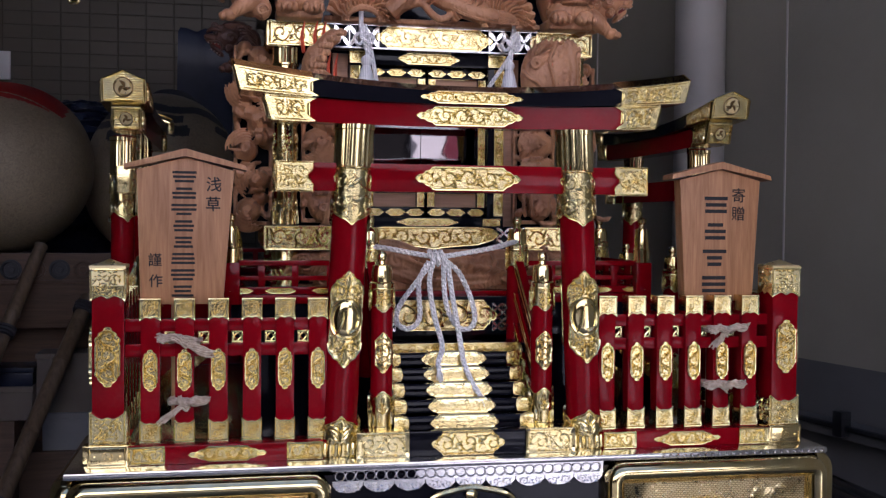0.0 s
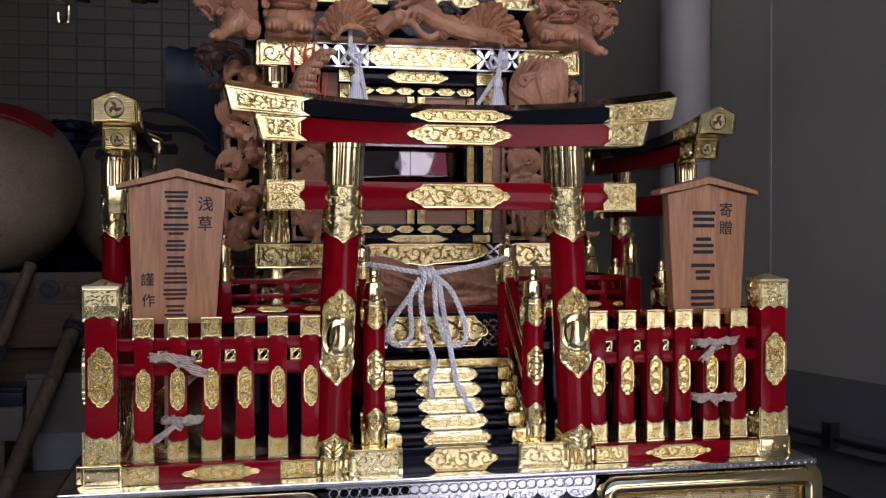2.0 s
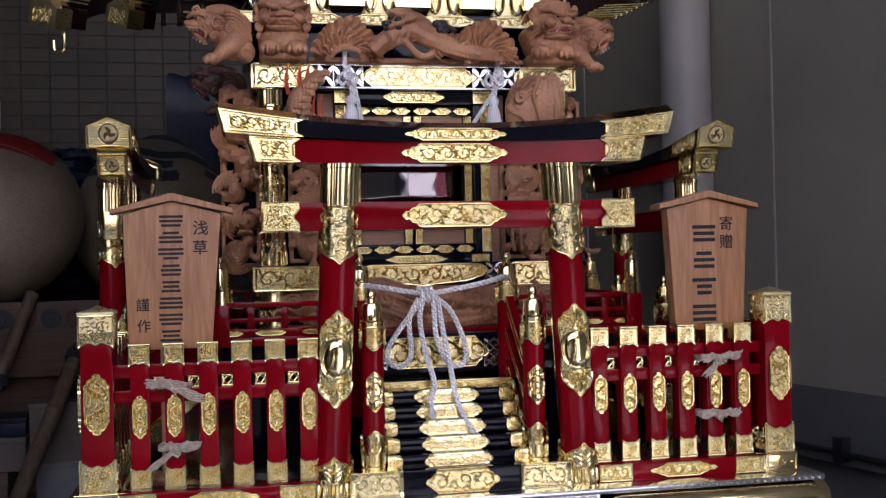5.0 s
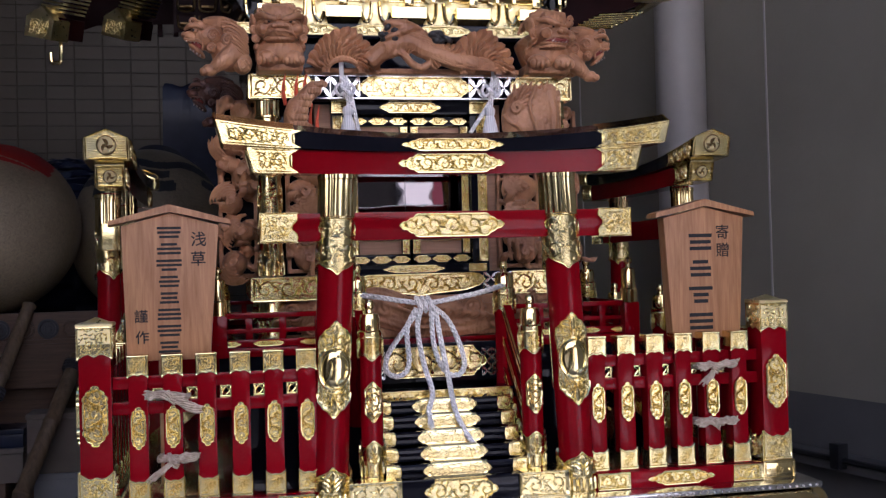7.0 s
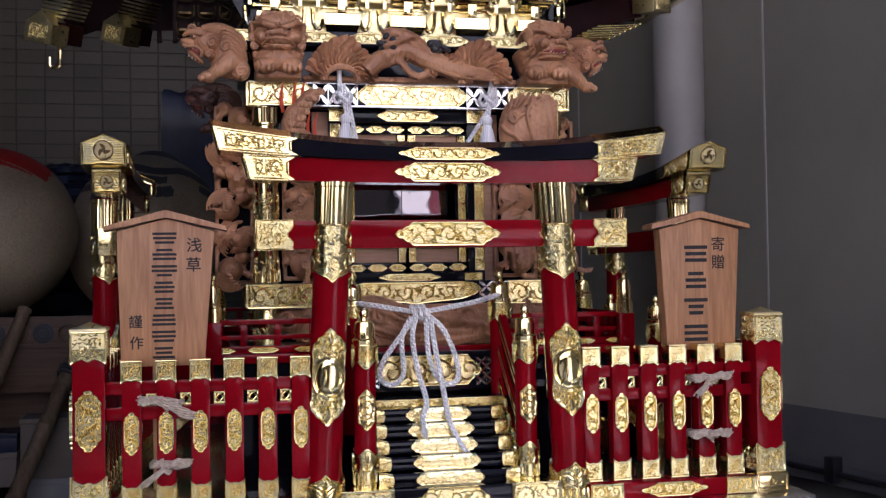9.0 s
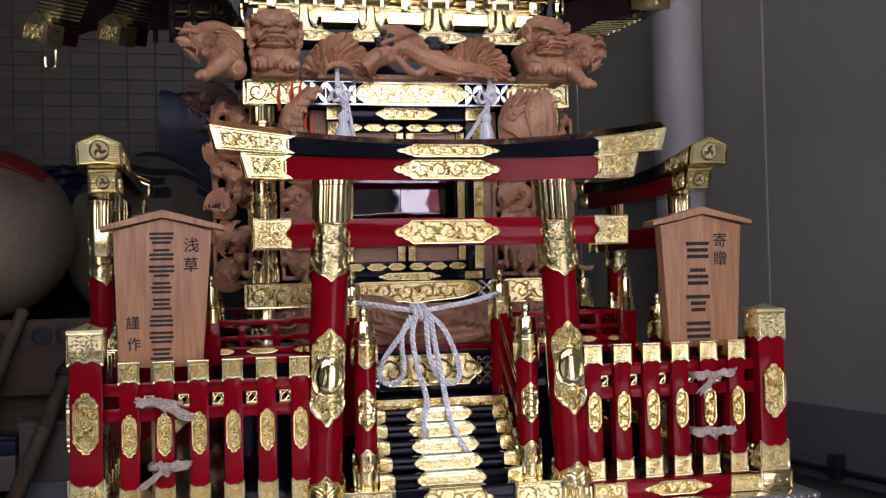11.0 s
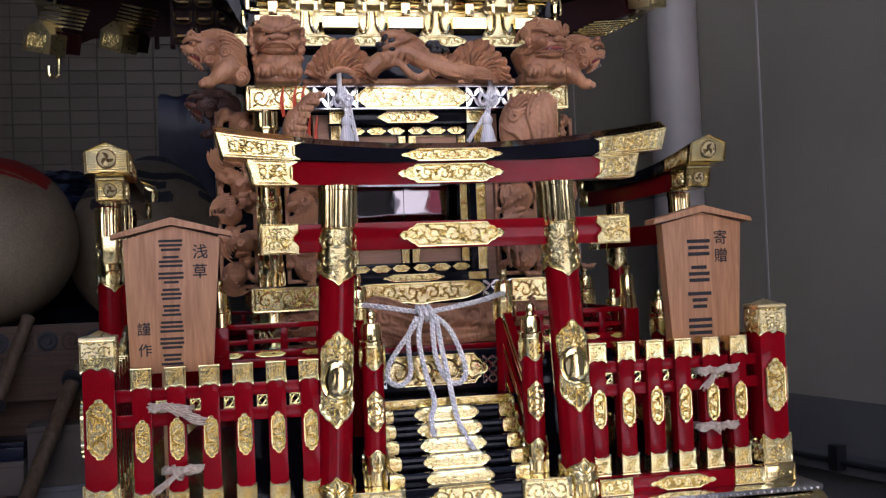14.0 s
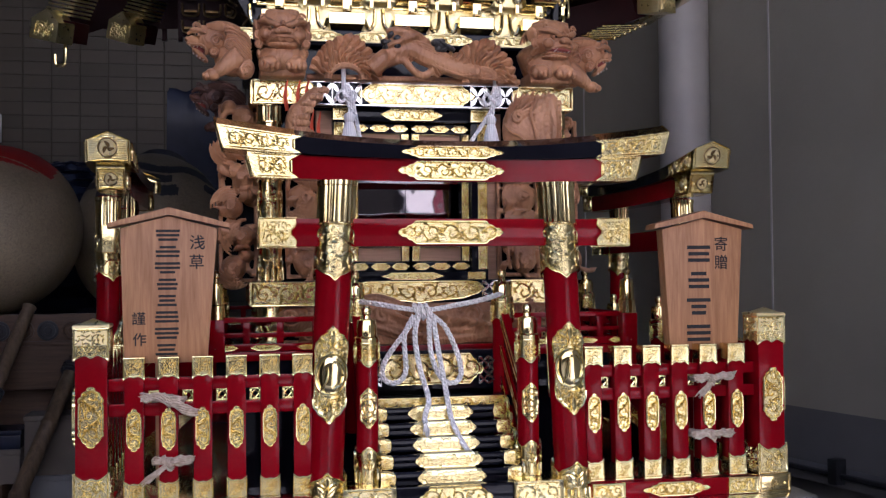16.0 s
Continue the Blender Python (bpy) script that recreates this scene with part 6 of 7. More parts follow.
    return sculpt(name, bm, CARVED, label, base, 0.0013, 0.0009, 0.004)


def claws(bm):
    for k in range(4):
        tube(bm, smooth_path([(-0.02 + k * 0.012, -0.012, 0.05), (-0.022 + k * 0.013, -0.02, 0.03), (-0.018 + k * 0.011, -0.016, 0.012)], 3), 0.0034, 6)


carved_panel("carved_panel", "carved brown wood dragon panel between gold pillar and door", (-0.166, 0.268, 0.34), 0.072, 0.2, 4)
carved_panel("carved_panel", "carved brown wood dragon panel with claws beside the door", (0.166, 0.268, 0.34), 0.072, 0.2, 9, claws)
carved_panel("carved_panel", "shadowed carved brown wood dragon on the shrine side", (-0.272, 0.33, 0.335), 0.062, 0.28, 12, depth=0.034)
carved_panel("carved_panel", "carved brown wood waves under the sill beam", (-0.18, 0.262, 0.24), 0.09, 0.058, 15, depth=0.026)
carved_panel("carved_panel", "carved brown wood waves under the sill beam", (0.18, 0.262, 0.24), 0.09, 0.058, 16, depth=0.026)
carved_panel("carved_panel", "carved brown wood side figure under the eaves", (0.262, 0.33, 0.34), 0.05, 0.26, 18, depth=0.024)

# long curved waves below the sill plate
bm = bmesh.new()
for k in range(9):
    z = 0.0068 * k
    tube(bm, smooth_path([(-0.125, 0.004 - 0.001 * k, 0.03 + z * 0.5), (-0.07, -0.003 - 0.004 * (k % 2), 0.02 + z), (-0.01, -0.006 - 0.004 * (k % 3), 0.003 + z * 0.95), (0.05, -0.006 - 0.003 * (k % 2), 0.002 + z * 0.85), (0.1, -0.004, 0.01 + z * 0.65), (0.13, 0.004, 0.026 + z * 0.4)], 5), 0.0037, 6)
box(bm, -0.125, 0.128, 0.002, 0.014, 0, 0.062)
for cx, cz, r, flip in ((-0.058, 0.046, 0.016, 1), (0.078, 0.044, 0.017, -1), (0.112, 0.02, 0.012, 1)):
    blob(bm, (cx, -0.002, cz), (r * 1.1, 0.008, r * 0.95))
    spiral(bm, (cx, -0.0095, cz), r, 1.7, 0.0034, flip)
for k in range(7):
    # foam leaves along the crest
    x = 0.03 + 0.014 * k
    tube(bm, smooth_path([(x, -0.006, 0.03 - 0.002 * k), (x + 0.008, -0.014, 0.039 - 0.002 * k), (x + 0.019, -0.008, 0.04 - 0.003 * k)], 4), [0.0018, 0.003, 0.004, 0.0046, 0.0048, 0.0044, 0.0036, 0.0024, 0.001], 7)
sculpt("wave_carving", bm, CARVED, "carved brown wood wave relief under the gold sill plate", (0, 0.232, 0.239), 0.0016)

# a carp at each side above the torii: a tail with orange fins, and a head
ORANGE = lacquer("orange_paint", (0.75, 0.12, 0.05), (0.55, 0.07, 0.03), 0.45)
bm = bmesh.new()
tube(bm, smooth_path([(0.03, 0.0, -0.075), (0.012, -0.006, -0.045), (-0.01, -0.012, -0.012), (0.006, -0.012, 0.022), (0.034, -0.008, 0.046)], 5), [0.02] * 8 + [0.017] * 6 + [0.012] * 5 + [0.006, 0.004], 10)
for k in range(11):
    for j in range(5):
        p = k / 10
        cx, cz = 0.016 - 0.03 * math.sin(p * 2.6) + 0.028 * p * p, -0.06 + 0.1 * p
        q = (j - 2 + 0.5 * (k % 2)) * 0.0062 * (1 - 0.45 * p)
        blob(bm, (cx + q, -(0.0205 + 0.032 * p * (1 - p)) + 26 * q * q, cz), (0.0036, 0.0026, 0.0052), 0.25, sub=2)
carp = sculpt("carved_carp", bm, CARVED, "carved brown wood carp tail with orange fins", (-0.178, 0.222, 0.578), 0)
for k, (x, z, h) in enumerate(((-0.0225, 0.012, 0.046), (-0.004, 0.014, 0.044), (0.0085, 0.018, 0.04), (0.016, -0.036, 0.05), (0.026, -0.04, 0.052))):
    bm = bmesh.new()
    tube(bm, smooth_path([(x, 0.0, z), (x - 0.003, -0.006, z + h * 0.5), (x + 0.001, -0.004, z + h)], 4), [0.0036, 0.004, 0.0042, 0.004, 0.0036, 0.003, 0.0024, 0.0016, 0.0008], 6, flat=0.6)
    part("fin", bm, ORANGE, carp, "orange painted fin")
bm = bmesh.new()
blob(bm, (0.0, 0, -0.01), (0.043, 0.022, 0.055))
blob(bm, (0.02, -0.004, -0.02), (0.026, 0.02, 0.055))
spiral(bm, (-0.024, -0.02, 0.006), 0.0105, 1.8, 0.003)
tube(bm, smooth_path([(0.006, -0.022, 0.034), (-0.004, -0.026, 0.008), (0.006, -0.024, -0.03), (0.002, -0.02, -0.06)], 5), 0.0028, 6)
tube(bm, smooth_path([(0.028, -0.018, 0.042), (0.034, -0.024, 0.0), (0.032, -0.022, -0.06)], 5), 0.0075, 8)
for k in range(4):
    tube(bm, smooth_path([(0.008 + k * 0.009, -0.019, 0.04 - 0.004 * k), (0.011 + k * 0.009, -0.0225, 0.012), (0.007 + k * 0.01, -0.0225, -0.02), (0.01 + k * 0.009, -0.019, -0.06)], 5), 0.0026, 6)
for k in range(6):
    for j in range(10):
        blob(bm, (0.006 + k * 0.0074, -0.0215 - 0.003 * math.sin(k * 0.7), 0.034 - j * 0.0098 - 0.005 * (k % 2)), (0.0046, 0.0028, 0.0062), 0.25, sub=2)
# brow ridges fanning back from the eye, a lip, and barbs along the back
for k in range(6):
    g = 0.35 + 0.33 * k
    tube(bm, smooth_path([(-0.024 + 0.013 * math.cos(g), -0.021, 0.006 + 0.013 * math.sin(g)), (-0.021 + 0.024 * math.cos(g - 0.15), -0.0205, 0.008 + 0.024 * math.sin(g - 0.15)), (-0.016 + 0.037 * math.cos(g - 0.25), -0.013, 0.008 + 0.037 * math.sin(g - 0.25))], 4), [0.0012, 0.0018, 0.0023, 0.0026, 0.0028, 0.0027, 0.0024, 0.0018, 0.001], 6)
tube(bm, smooth_path([(-0.042, -0.008, -0.004), (-0.034, -0.018, -0.016), (-0.022, -0.021, -0.022), (-0.012, -0.021, -0.034)], 4), 0.0032, 7)
for k in range(6):
    tube(bm, [(-0.006 + 0.0085 * k, -0.004, 0.04), (-0.002 + 0.0085 * k, -0.006, 0.048 + 0.003 * math.sin(k * 2.0))], [0.0044, 0.0012], 6)
sculpt("carved_carp", bm, CARVED, "carved brown wood carp head with a curled eye", (0.172, 0.222, 0.578), 0.0012, chisel=0.0009, size=0.004)

# ---------------------------------------------------------------- bracket tiers and roof
tiers = shrine
bm = bmesh.new()
box(bm, -0.225, 0.225, 0.352, 0.72, 0.641, 0.92)
part("bracket_backing", bm, SATIN, tiers, "satin gold backing", smooth=False)
bm = bmesh.new()
box(bm, -0.262, 0.262, 0.322, 0.74, 0.712, 0.737, 0.002)
base_band = part("bracket_band", bm, BLACK, tiers, "black lacquered band")
for i in range(-3, 3):
    bm = bmesh.new()
    lobes = ((0.046, 0.0005), (0.042, 0.004), (0.037, 0.0045), (0.032, 0.0075), (0.025, 0.009))
    g = prof(*[(-a, h) for a, h in lobes], *reversed(lobes))
    plate(bm, -0.046, 0.046, *even(g), on_front(0.008 + 0.107 * (i + 0.5), 0.322, 0.7265), 0.002, 24, seed=1)
    part("band_mount", bm, SATIN, base_band, "gold band mount")


def bracket(x, y, z, w):
    """A bearing block with a chamfered foot, a tenon over it and two curved arms."""
    bm = bmesh.new()
    rows = []
    for e, d, h in ((0.84, 0.006, -0.008), (0.97, -0.0105, 0.0), (1.0, -0.012, 0.0015), (1.0, -0.012, 0.0195), (0.98, -0.011, 0.021)):
        rows.append([(x - w * e, y + d, z + h), (x + w * e, y + d, z + h), (x + w * e, y + 0.03, z + h), (x - w * e, y + 0.03, z + h)])
    sheet(bm, rows, 0, True, True)
    box(bm, x - 0.0075, x + 0.0075, y - 0.017, y + 0.03, z + 0.0215, z + 0.042, 0.0015)
    block = part("bracket", bm, GOLD, tiers, sharp=20)
    for s in (-1, 1):
        bm = bmesh.new()
        tube(bm, smooth_path([(x + s * w * 1.04, y + 0.004, z + 0.012), (x + s * w * 1.22, y + 0.002, z - 0.001), (x + s * w * 1.42, y + 0.002, z - 0.002), (x + s * w * 1.6, y + 0.003, z + 0.008), (x + s * w * 1.66, y + 0.004, z + 0.03)], 4), 0.0034, 8)
        box(bm, x + s * w * 1.38 - 0.0025, x + s * w * 1.38 + 0.0025, y + 0.002, y + 0.02, z - 0.02, z - 0.003)
        part("arm", bm, GOLD, block, "curved gold arm")


for row in range(4):
    y, z = 0.338 - row * 0.02, 0.7475 + row * 0.0475
    n = 2
    for i in range(-n, n + 1):
        bracket(0.008 + 0.107 * i, y, z, 0.0285)
    for i in range(-n, n):
        bm = bmesh.new()
        x = 0.008 + 0.107 * (i + 0.5)
        shape = [(-0.024, -0.01), (0.024, -0.01), (0.0235, 0.004), (0.018, 0.012), (0.0165, 0.03), (0.024, 0.033), (0.024, 0.038), (-0.024, 0.038), (-0.024, 0.033), (-0.0165, 0.03), (-0.018, 0.012), (-0.0235, 0.004)]
        prism(bm, shape, 0, 0.003, lambda u, v, w: (x + u, y + 0.008 - w, z + v), 0, 0.0008)
        part("bottle_plate", bm, SATIN, tiers, "gold plate between brackets")
    bm = bmesh.new()
    half = 0.107 * n + 0.028
    box(bm, -half, half, y + 0.012, y + 0.03, z + 0.032, z + 0.0385, 0.001)
    part("bracket_beam", bm, GOLD, tiers)
    for k in range(5):
        bm = bmesh.new()
        yy = 0.43 + 0.085 * k
        X = 0.262 + 0.03 * row
        box(bm, X - 0.005, X + 0.005, yy - 0.026, yy + 0.026, z, z + 0.021, 0.003)
        box(bm, X - 0.005, X + 0.009, yy - 0.0075, yy + 0.0075, z + 0.0205, z + 0.042, 0.001)
        for e in (-1, 1):
            tube(bm, smooth_path([(X, yy + e * 0.027, z + 0.012), (X + 0.002, yy + e * 0.033, z - 0.001), (X + 0.002, yy + e * 0.039, z - 0.001), (X, yy + e * 0.042, z + 0.03)], 4), 0.003, 8)
        part("side_bracket", bm, GOLD, tiers)
    bm = bmesh.new()
    X = 0.262 + 0.03 * row
    box(bm, X - 0.003, X + 0.003, 0.4, 0.8, z + 0.03, z + 0.0385, 0.001)
    part("bracket_beam", bm, GOLD, tiers)

# Black backing added to fill the shaded gaps of the side tiers.
for s in (-1, 1):
    bm = bmesh.new()
    sheet(bm, [[(s * 0.2265, y, 0.715), (s * 0.246, y, 0.715), (s * 0.25, y, 0.75), (s * 0.345, y, 0.925), (s * 0.2265, y, 0.925)] for y in (0.36, 0.83)], 0, True, True)
    part("side_backing", bm, BLACK, tiers, "black backing added for the shade between the side tiers", smooth=False)

# Red lacquer kept near black: the shade under the roof is in its colour.
SHADED_RED = lacquer("shaded_eave_lacquer", (0.02, 0.003, 0.003), (0.012, 0.002, 0.002), 0.45)
SHADED_RED.node_tree.nodes["Principled BSDF"].inputs["Specular IOR Level"].default_value = 0.08
roof = shrine
RC = 0.57
EL = 0.065                       # how far the eaves are raised
bm = bmesh.new()
rows = [[(-e, RC - d, z), (e, RC - d, z), (e, RC + d, z), (-e, RC + d, z)] for e, d, z in ((e, d, z + EL) for e, d, z in ((0.34, 0.2, 0.93), (0.62, 0.28, 0.855), (0.64, 0.29, 0.865), (0.64, 0.29, 0.9), (0.42, 0.24, 1.01), (0.16, 0.14, 1.16), (0.1, 0.1, 1.22)))]
sheet(bm, rows, 0, True, True)
part("roof_shell", bm, BLACK, roof, "black lacquered roof shell", sharp=25)
for s in (-1, 1):
    bm = bmesh.new()
    box(bm, s * 0.615, s * 0.642, RC - 0.292, RC + 0.292, 0.836 + EL, 0.856 + EL, 0.002)
    part("eave_edge", bm, GOLD, roof, "gold eave edge")
    for k in range(15):
        y = RC - 0.27 + 0.54 * k / 14
        bm = bmesh.new()
        sheet(bm, [[(s * x, y - 0.0065, z), (s * x, y + 0.0065, z), (s * x, y + 0.0065, z + 0.016), (s * x, y - 0.0065, z + 0.016)] for x, z in ((0.3, 0.9 + EL), (0.6, 0.838 + EL))], 0, True, True)
        raf = part("rafter", bm, SHADED_RED, roof, smooth=False)
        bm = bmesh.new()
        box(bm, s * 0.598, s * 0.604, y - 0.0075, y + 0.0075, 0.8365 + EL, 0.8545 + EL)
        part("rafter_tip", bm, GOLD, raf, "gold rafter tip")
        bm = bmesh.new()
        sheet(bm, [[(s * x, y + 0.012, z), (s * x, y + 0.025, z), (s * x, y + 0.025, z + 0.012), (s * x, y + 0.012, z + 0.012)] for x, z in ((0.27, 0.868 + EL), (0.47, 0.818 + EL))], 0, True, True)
        raf = part("lower_rafter", bm, SHADED_RED, roof, smooth=False)
        bm = bmesh.new()
        box(bm, s * 0.468, s * 0.474, y + 0.011, y + 0.026, 0.8165 + EL, 0.8315 + EL)
        part("rafter_tip", bm, GOLD, raf, "gold rafter tip")


def eave_arm(tip, turn, rise, length, wide, roll=0, ribs=6):
    """A heavy arm that reaches outward under the eaves, with a gold pentagon end and stacked ribs."""
    m = Matrix.Translation(tip) @ Matrix.Rotation(radians(turn), 4, 'Z') @ Matrix.Rotation(radians(-rise), 4, 'Y') @ Matrix.Rotation(radians(roll), 4, 'X')
    bm = bmesh.new()
    box(bm, 0.02, length, -wide, wide, -0.02, 0.016, 0.002)
    bmesh.ops.transform(bm, matrix=m, verts=bm.verts[:])
    arm = part("eave_arm", bm, SHADED_RED, roof)
    bm = bmesh.new()
    shape = [(-wide - 0.003, -0.024), (wide + 0.003, -0.024), (wide + 0.003, 0.01), (0, 0.03), (-wide - 0.003, 0.01)]
    prism(bm, shape, 0, 0.045, lambda u, v, w: (w, u, v), 0, 0.0015)
    scrolls(bm, -wide * 0.8, wide * 0.8, lambda a: -0.02, lambda a: 0.008, lambda a, u, w: (-w, a, u), 0.0, 0.002, 0, random.Random(1))
    bmesh.ops.transform(bm, matrix=m, verts=bm.verts[:])
    part("arm_end", bm, SATIN, arm, "chased gold arm end")
    for k in range(ribs):
        bm = bmesh.new()
        box(bm, 0.03 + 0.003 * k, 0.085 + 0.003 * k, -wide - 0.002, wide + 0.002, 0.024 + 0.0068 * k, 0.0272 + 0.0068 * k, 0.001)
        bmesh.ops.transform(bm, matrix=m, verts=bm.verts[:])
        part("rib", bm, SATIN, arm, "thin gold rib")


eave_arm((-0.59, 0.5, 0.768), 62, 6, 0.09, 0.024, 14)
eave_arm((-0.482, 0.62, 0.797), 55, 6, 0.08, 0.023, 18)
eave_arm((0.515, 0.475, 0.853), 128, 4, 0.22, 0.03, -8, 0)
# dark masses added for the shaded eave corner over stored things, with dim brackets beside
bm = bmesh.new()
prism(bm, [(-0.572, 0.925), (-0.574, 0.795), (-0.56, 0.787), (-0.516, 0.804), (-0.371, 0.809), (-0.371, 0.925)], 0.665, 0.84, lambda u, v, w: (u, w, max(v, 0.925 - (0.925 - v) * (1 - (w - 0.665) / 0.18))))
part("corner_soffit", bm, SHADED_RED, roof, "dark red corner mass added for the shade under the eaves", smooth=False)
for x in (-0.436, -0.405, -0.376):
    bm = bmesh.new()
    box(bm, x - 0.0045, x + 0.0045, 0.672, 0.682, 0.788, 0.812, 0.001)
    part("soffit_peg", bm, SHADED_RED, roof)
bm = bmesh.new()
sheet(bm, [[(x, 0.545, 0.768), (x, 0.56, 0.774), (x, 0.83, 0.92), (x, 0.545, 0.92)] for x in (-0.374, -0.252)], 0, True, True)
part("corner_backing", bm, SHADED_RED, roof, "dark backing added for the shade behind the corner brackets", smooth=False)
# Gold coloured dim, because the eave shade is put into these brackets.
DIM_GOLD = gold_like("shaded_gold", (0.2, 0.135, 0.06), (0.1, 0.066, 0.03), 0.42, 0)
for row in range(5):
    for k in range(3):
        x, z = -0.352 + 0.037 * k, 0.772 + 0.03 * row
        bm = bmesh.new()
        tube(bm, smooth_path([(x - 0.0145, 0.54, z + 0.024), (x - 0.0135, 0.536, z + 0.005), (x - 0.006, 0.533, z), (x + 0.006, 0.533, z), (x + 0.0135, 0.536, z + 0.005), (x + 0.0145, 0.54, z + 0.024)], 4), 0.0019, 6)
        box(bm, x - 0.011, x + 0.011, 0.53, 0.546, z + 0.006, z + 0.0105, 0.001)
        part("corner_bracket", bm, DIM_GOLD, roof, "gold bracket coloured dim for the shade of the eaves")
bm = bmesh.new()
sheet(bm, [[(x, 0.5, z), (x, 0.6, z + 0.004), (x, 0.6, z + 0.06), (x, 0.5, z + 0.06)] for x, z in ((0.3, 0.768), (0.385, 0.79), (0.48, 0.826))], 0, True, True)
part("soffit", bm, SHADED_RED, roof, "dark red lacquered corner soffit, eave shade in its colour", smooth=False)
for k in range(7):
    tip = Vector((0.408, 0.47, 0.774)).lerp(Vector((0.469, 0.47, 0.803)), k / 6)
    bm = bmesh.new()
    tube(bm, [tip, tip + Vector((-0.075, 0.024, 0.0))], 0.0027, 8)
    blob(bm, tip, 0.0036, sub=2)
    part("eave_rod", bm, GOLD, roof, "thin gold rod with a ball tip")
bm = bmesh.new()
tube(bm, smooth_path([(-0.562, 0.54, 0.785), (-0.562, 0.54, 0.75), (-0.5625, 0.54, 0.718), (-0.565, 0.54, 0.711), (-0.571, 0.54, 0.7095), (-0.577, 0.54, 0.711), (-0.5785, 0.54, 0.718), (-0.5785, 0.54, 0.728)], 4), 0.0034, 8)
solid("hanging_hook", bm, GOLD, "small brass hook hanging from the eave arm", "hook")

# ---------------------------------------------------------------- wooden name boards
INK = material("brush_ink", (0.012, 0.011, 0.011), 0.7)


def board(cx, peak, eave, half_eave, top_half, bot_half, bot_dx, y0, label):
    root = thing("name_board", label, "sign", (cx, y0, 0.09), "wooden boards tied to the fence")
    bm = bmesh.new()
    outline = [(cx + bot_dx - bot_half, 0.236), (cx + bot_dx + bot_half, 0.236), (cx + top_half, eave - 0.004), (cx, peak - 0.006), (cx - top_half, eave - 0.004)]
    prism(bm, outline, 0, 0.022, lambda u, v, w: (u, y0 + 0.022 - w, v), 0, 0.001)
    face = part("board", bm, SIGN_WOOD, root, sharp=25)
    bm = bmesh.new()
    t = 0.0078
    roof_ = [(cx - half_eave, eave - 0.001), (cx, peak - 0.001 - 0.0005), (cx + half_eave, eave - 0.001), (cx + half_eave - 0.0015, eave + t - 0.002), (cx, peak + t), (cx - half_eave + 0.0015, eave + t - 0.002)]
    prism(bm, roof_, 0, 0.035, lambda u, v, w: (u, y0 + 0.028 - w, v - 0.003), 0, 0.0006)
    part("board_roof", bm, SIGN_WOOD, root, "low gabled board roof", sharp=20)
    bm = bmesh.new()
    box(bm, cx + bot_dx - 0.013, cx + bot_dx + 0.013, y0 + 0.002, y0 + 0.0115, 0.08, 0.238, 0.001)
    part("stem", bm, SIGN_WOOD, root)
    return root, face


def word(text, x, y, z, size, parent, weight=0.0002):
    cu = bpy.data.curves.new("writing", 'FONT')
    cu.body, cu.size, cu.align_x, cu.align_y, cu.extrude = text, size, 'CENTER', 'CENTER', 0.0002
    cu.offset = weight
    ob = new("writing", cu)
    ob.data.materials.append(INK)
    ob.matrix_world = pose(x, y, z, 90, 0, 0)
    dg = bpy.context.evaluated_depsgraph_get()
    me = bpy.data.meshes.new_from_object(ob.evaluated_get(dg))
    bpy.data.objects.remove(ob)
    me.transform(pose(x, y, z, 90, 0, 0))
    if not me.materials:
        me.materials.append(INK)
    got = new("writing", me)
    got.parent = parent
    tagged(got, "black brushed characters")
    return got


def ink_bars(x, y, z, w, h, seed, parent):
    """Plain dark bars in place of one brushed character."""
    rng = random.Random(seed)
    bm = bmesh.new()
    t = h * 0.1
    for k in range(3):
        zz = z + h * (0.36 - 0.36 * k)
        ww = w * rng.uniform(0.34, 0.6)
        box(bm, x - ww, x + ww, y - 0.0005, y + 0.0002, zz - t, zz + t)
    part("ink_bar", bm, INK, parent, "black brushed bars", smooth=False)


SY = 0.0285
root, face = board(-0.3595, 0.4285, 0.41, 0.0755, 0.06, 0.051, -0.0045, SY, "planed wooden board with brushed writing tied to the fence")
for i, ch in enumerate("浅草"):
    word(ch, -0.3245 - 0.001 * i, SY - 0.0006, 0.387 - 0.025 * i, 0.0198, face)
for i, ch in enumerate("謹作"):
    word(ch, -0.397 + 0.001 * i, SY - 0.0006, 0.291 - 0.0265 * i, 0.0175, face)
for i in range(8):
    ink_bars(-0.361 - 0.0003 * i, SY - 0.0002, 0.3975 - 0.0207 * i, 0.0265, 0.0155, i, face)
root, face = board(0.3675, 0.4255, 0.4085, 0.0745, 0.06, 0.0505, 0.0, SY, "planed wooden board with a short brushed inscription tied to the fence")
for i, ch in enumerate("寄贈"):
    word(ch, 0.395, SY - 0.0006, 0.382 - 0.0255 * i, 0.0215, face, 0.0001)
for i in range(4):
    ink_bars(0.3615 - 0.0006 * i, SY - 0.0002, 0.37 - 0.037 * i, 0.03, 0.025, i + 20, face)

# ---------------------------------------------------------------- cords and ties
CORD = material("white_braided_cord", (0.9, 0.88, 0.9), 0.7)
mp = coords(CORD)
wv = node(CORD, "ShaderNodeTexWave", Scale=95.0, Distortion=2.0)
wire(CORD, mp, 0, wv, "Vector")
rr = ramp(CORD, wv, "Fac", [(0.2, (0.74, 0.71, 0.69)), (0.6, (0.9, 0.87, 0.84))])
wire(CORD, rr, 0, CORD.node_tree.nodes["Principled BSDF"], "Base Color")
bump(CORD, wv, "Fac", 0.1, 0.0005)


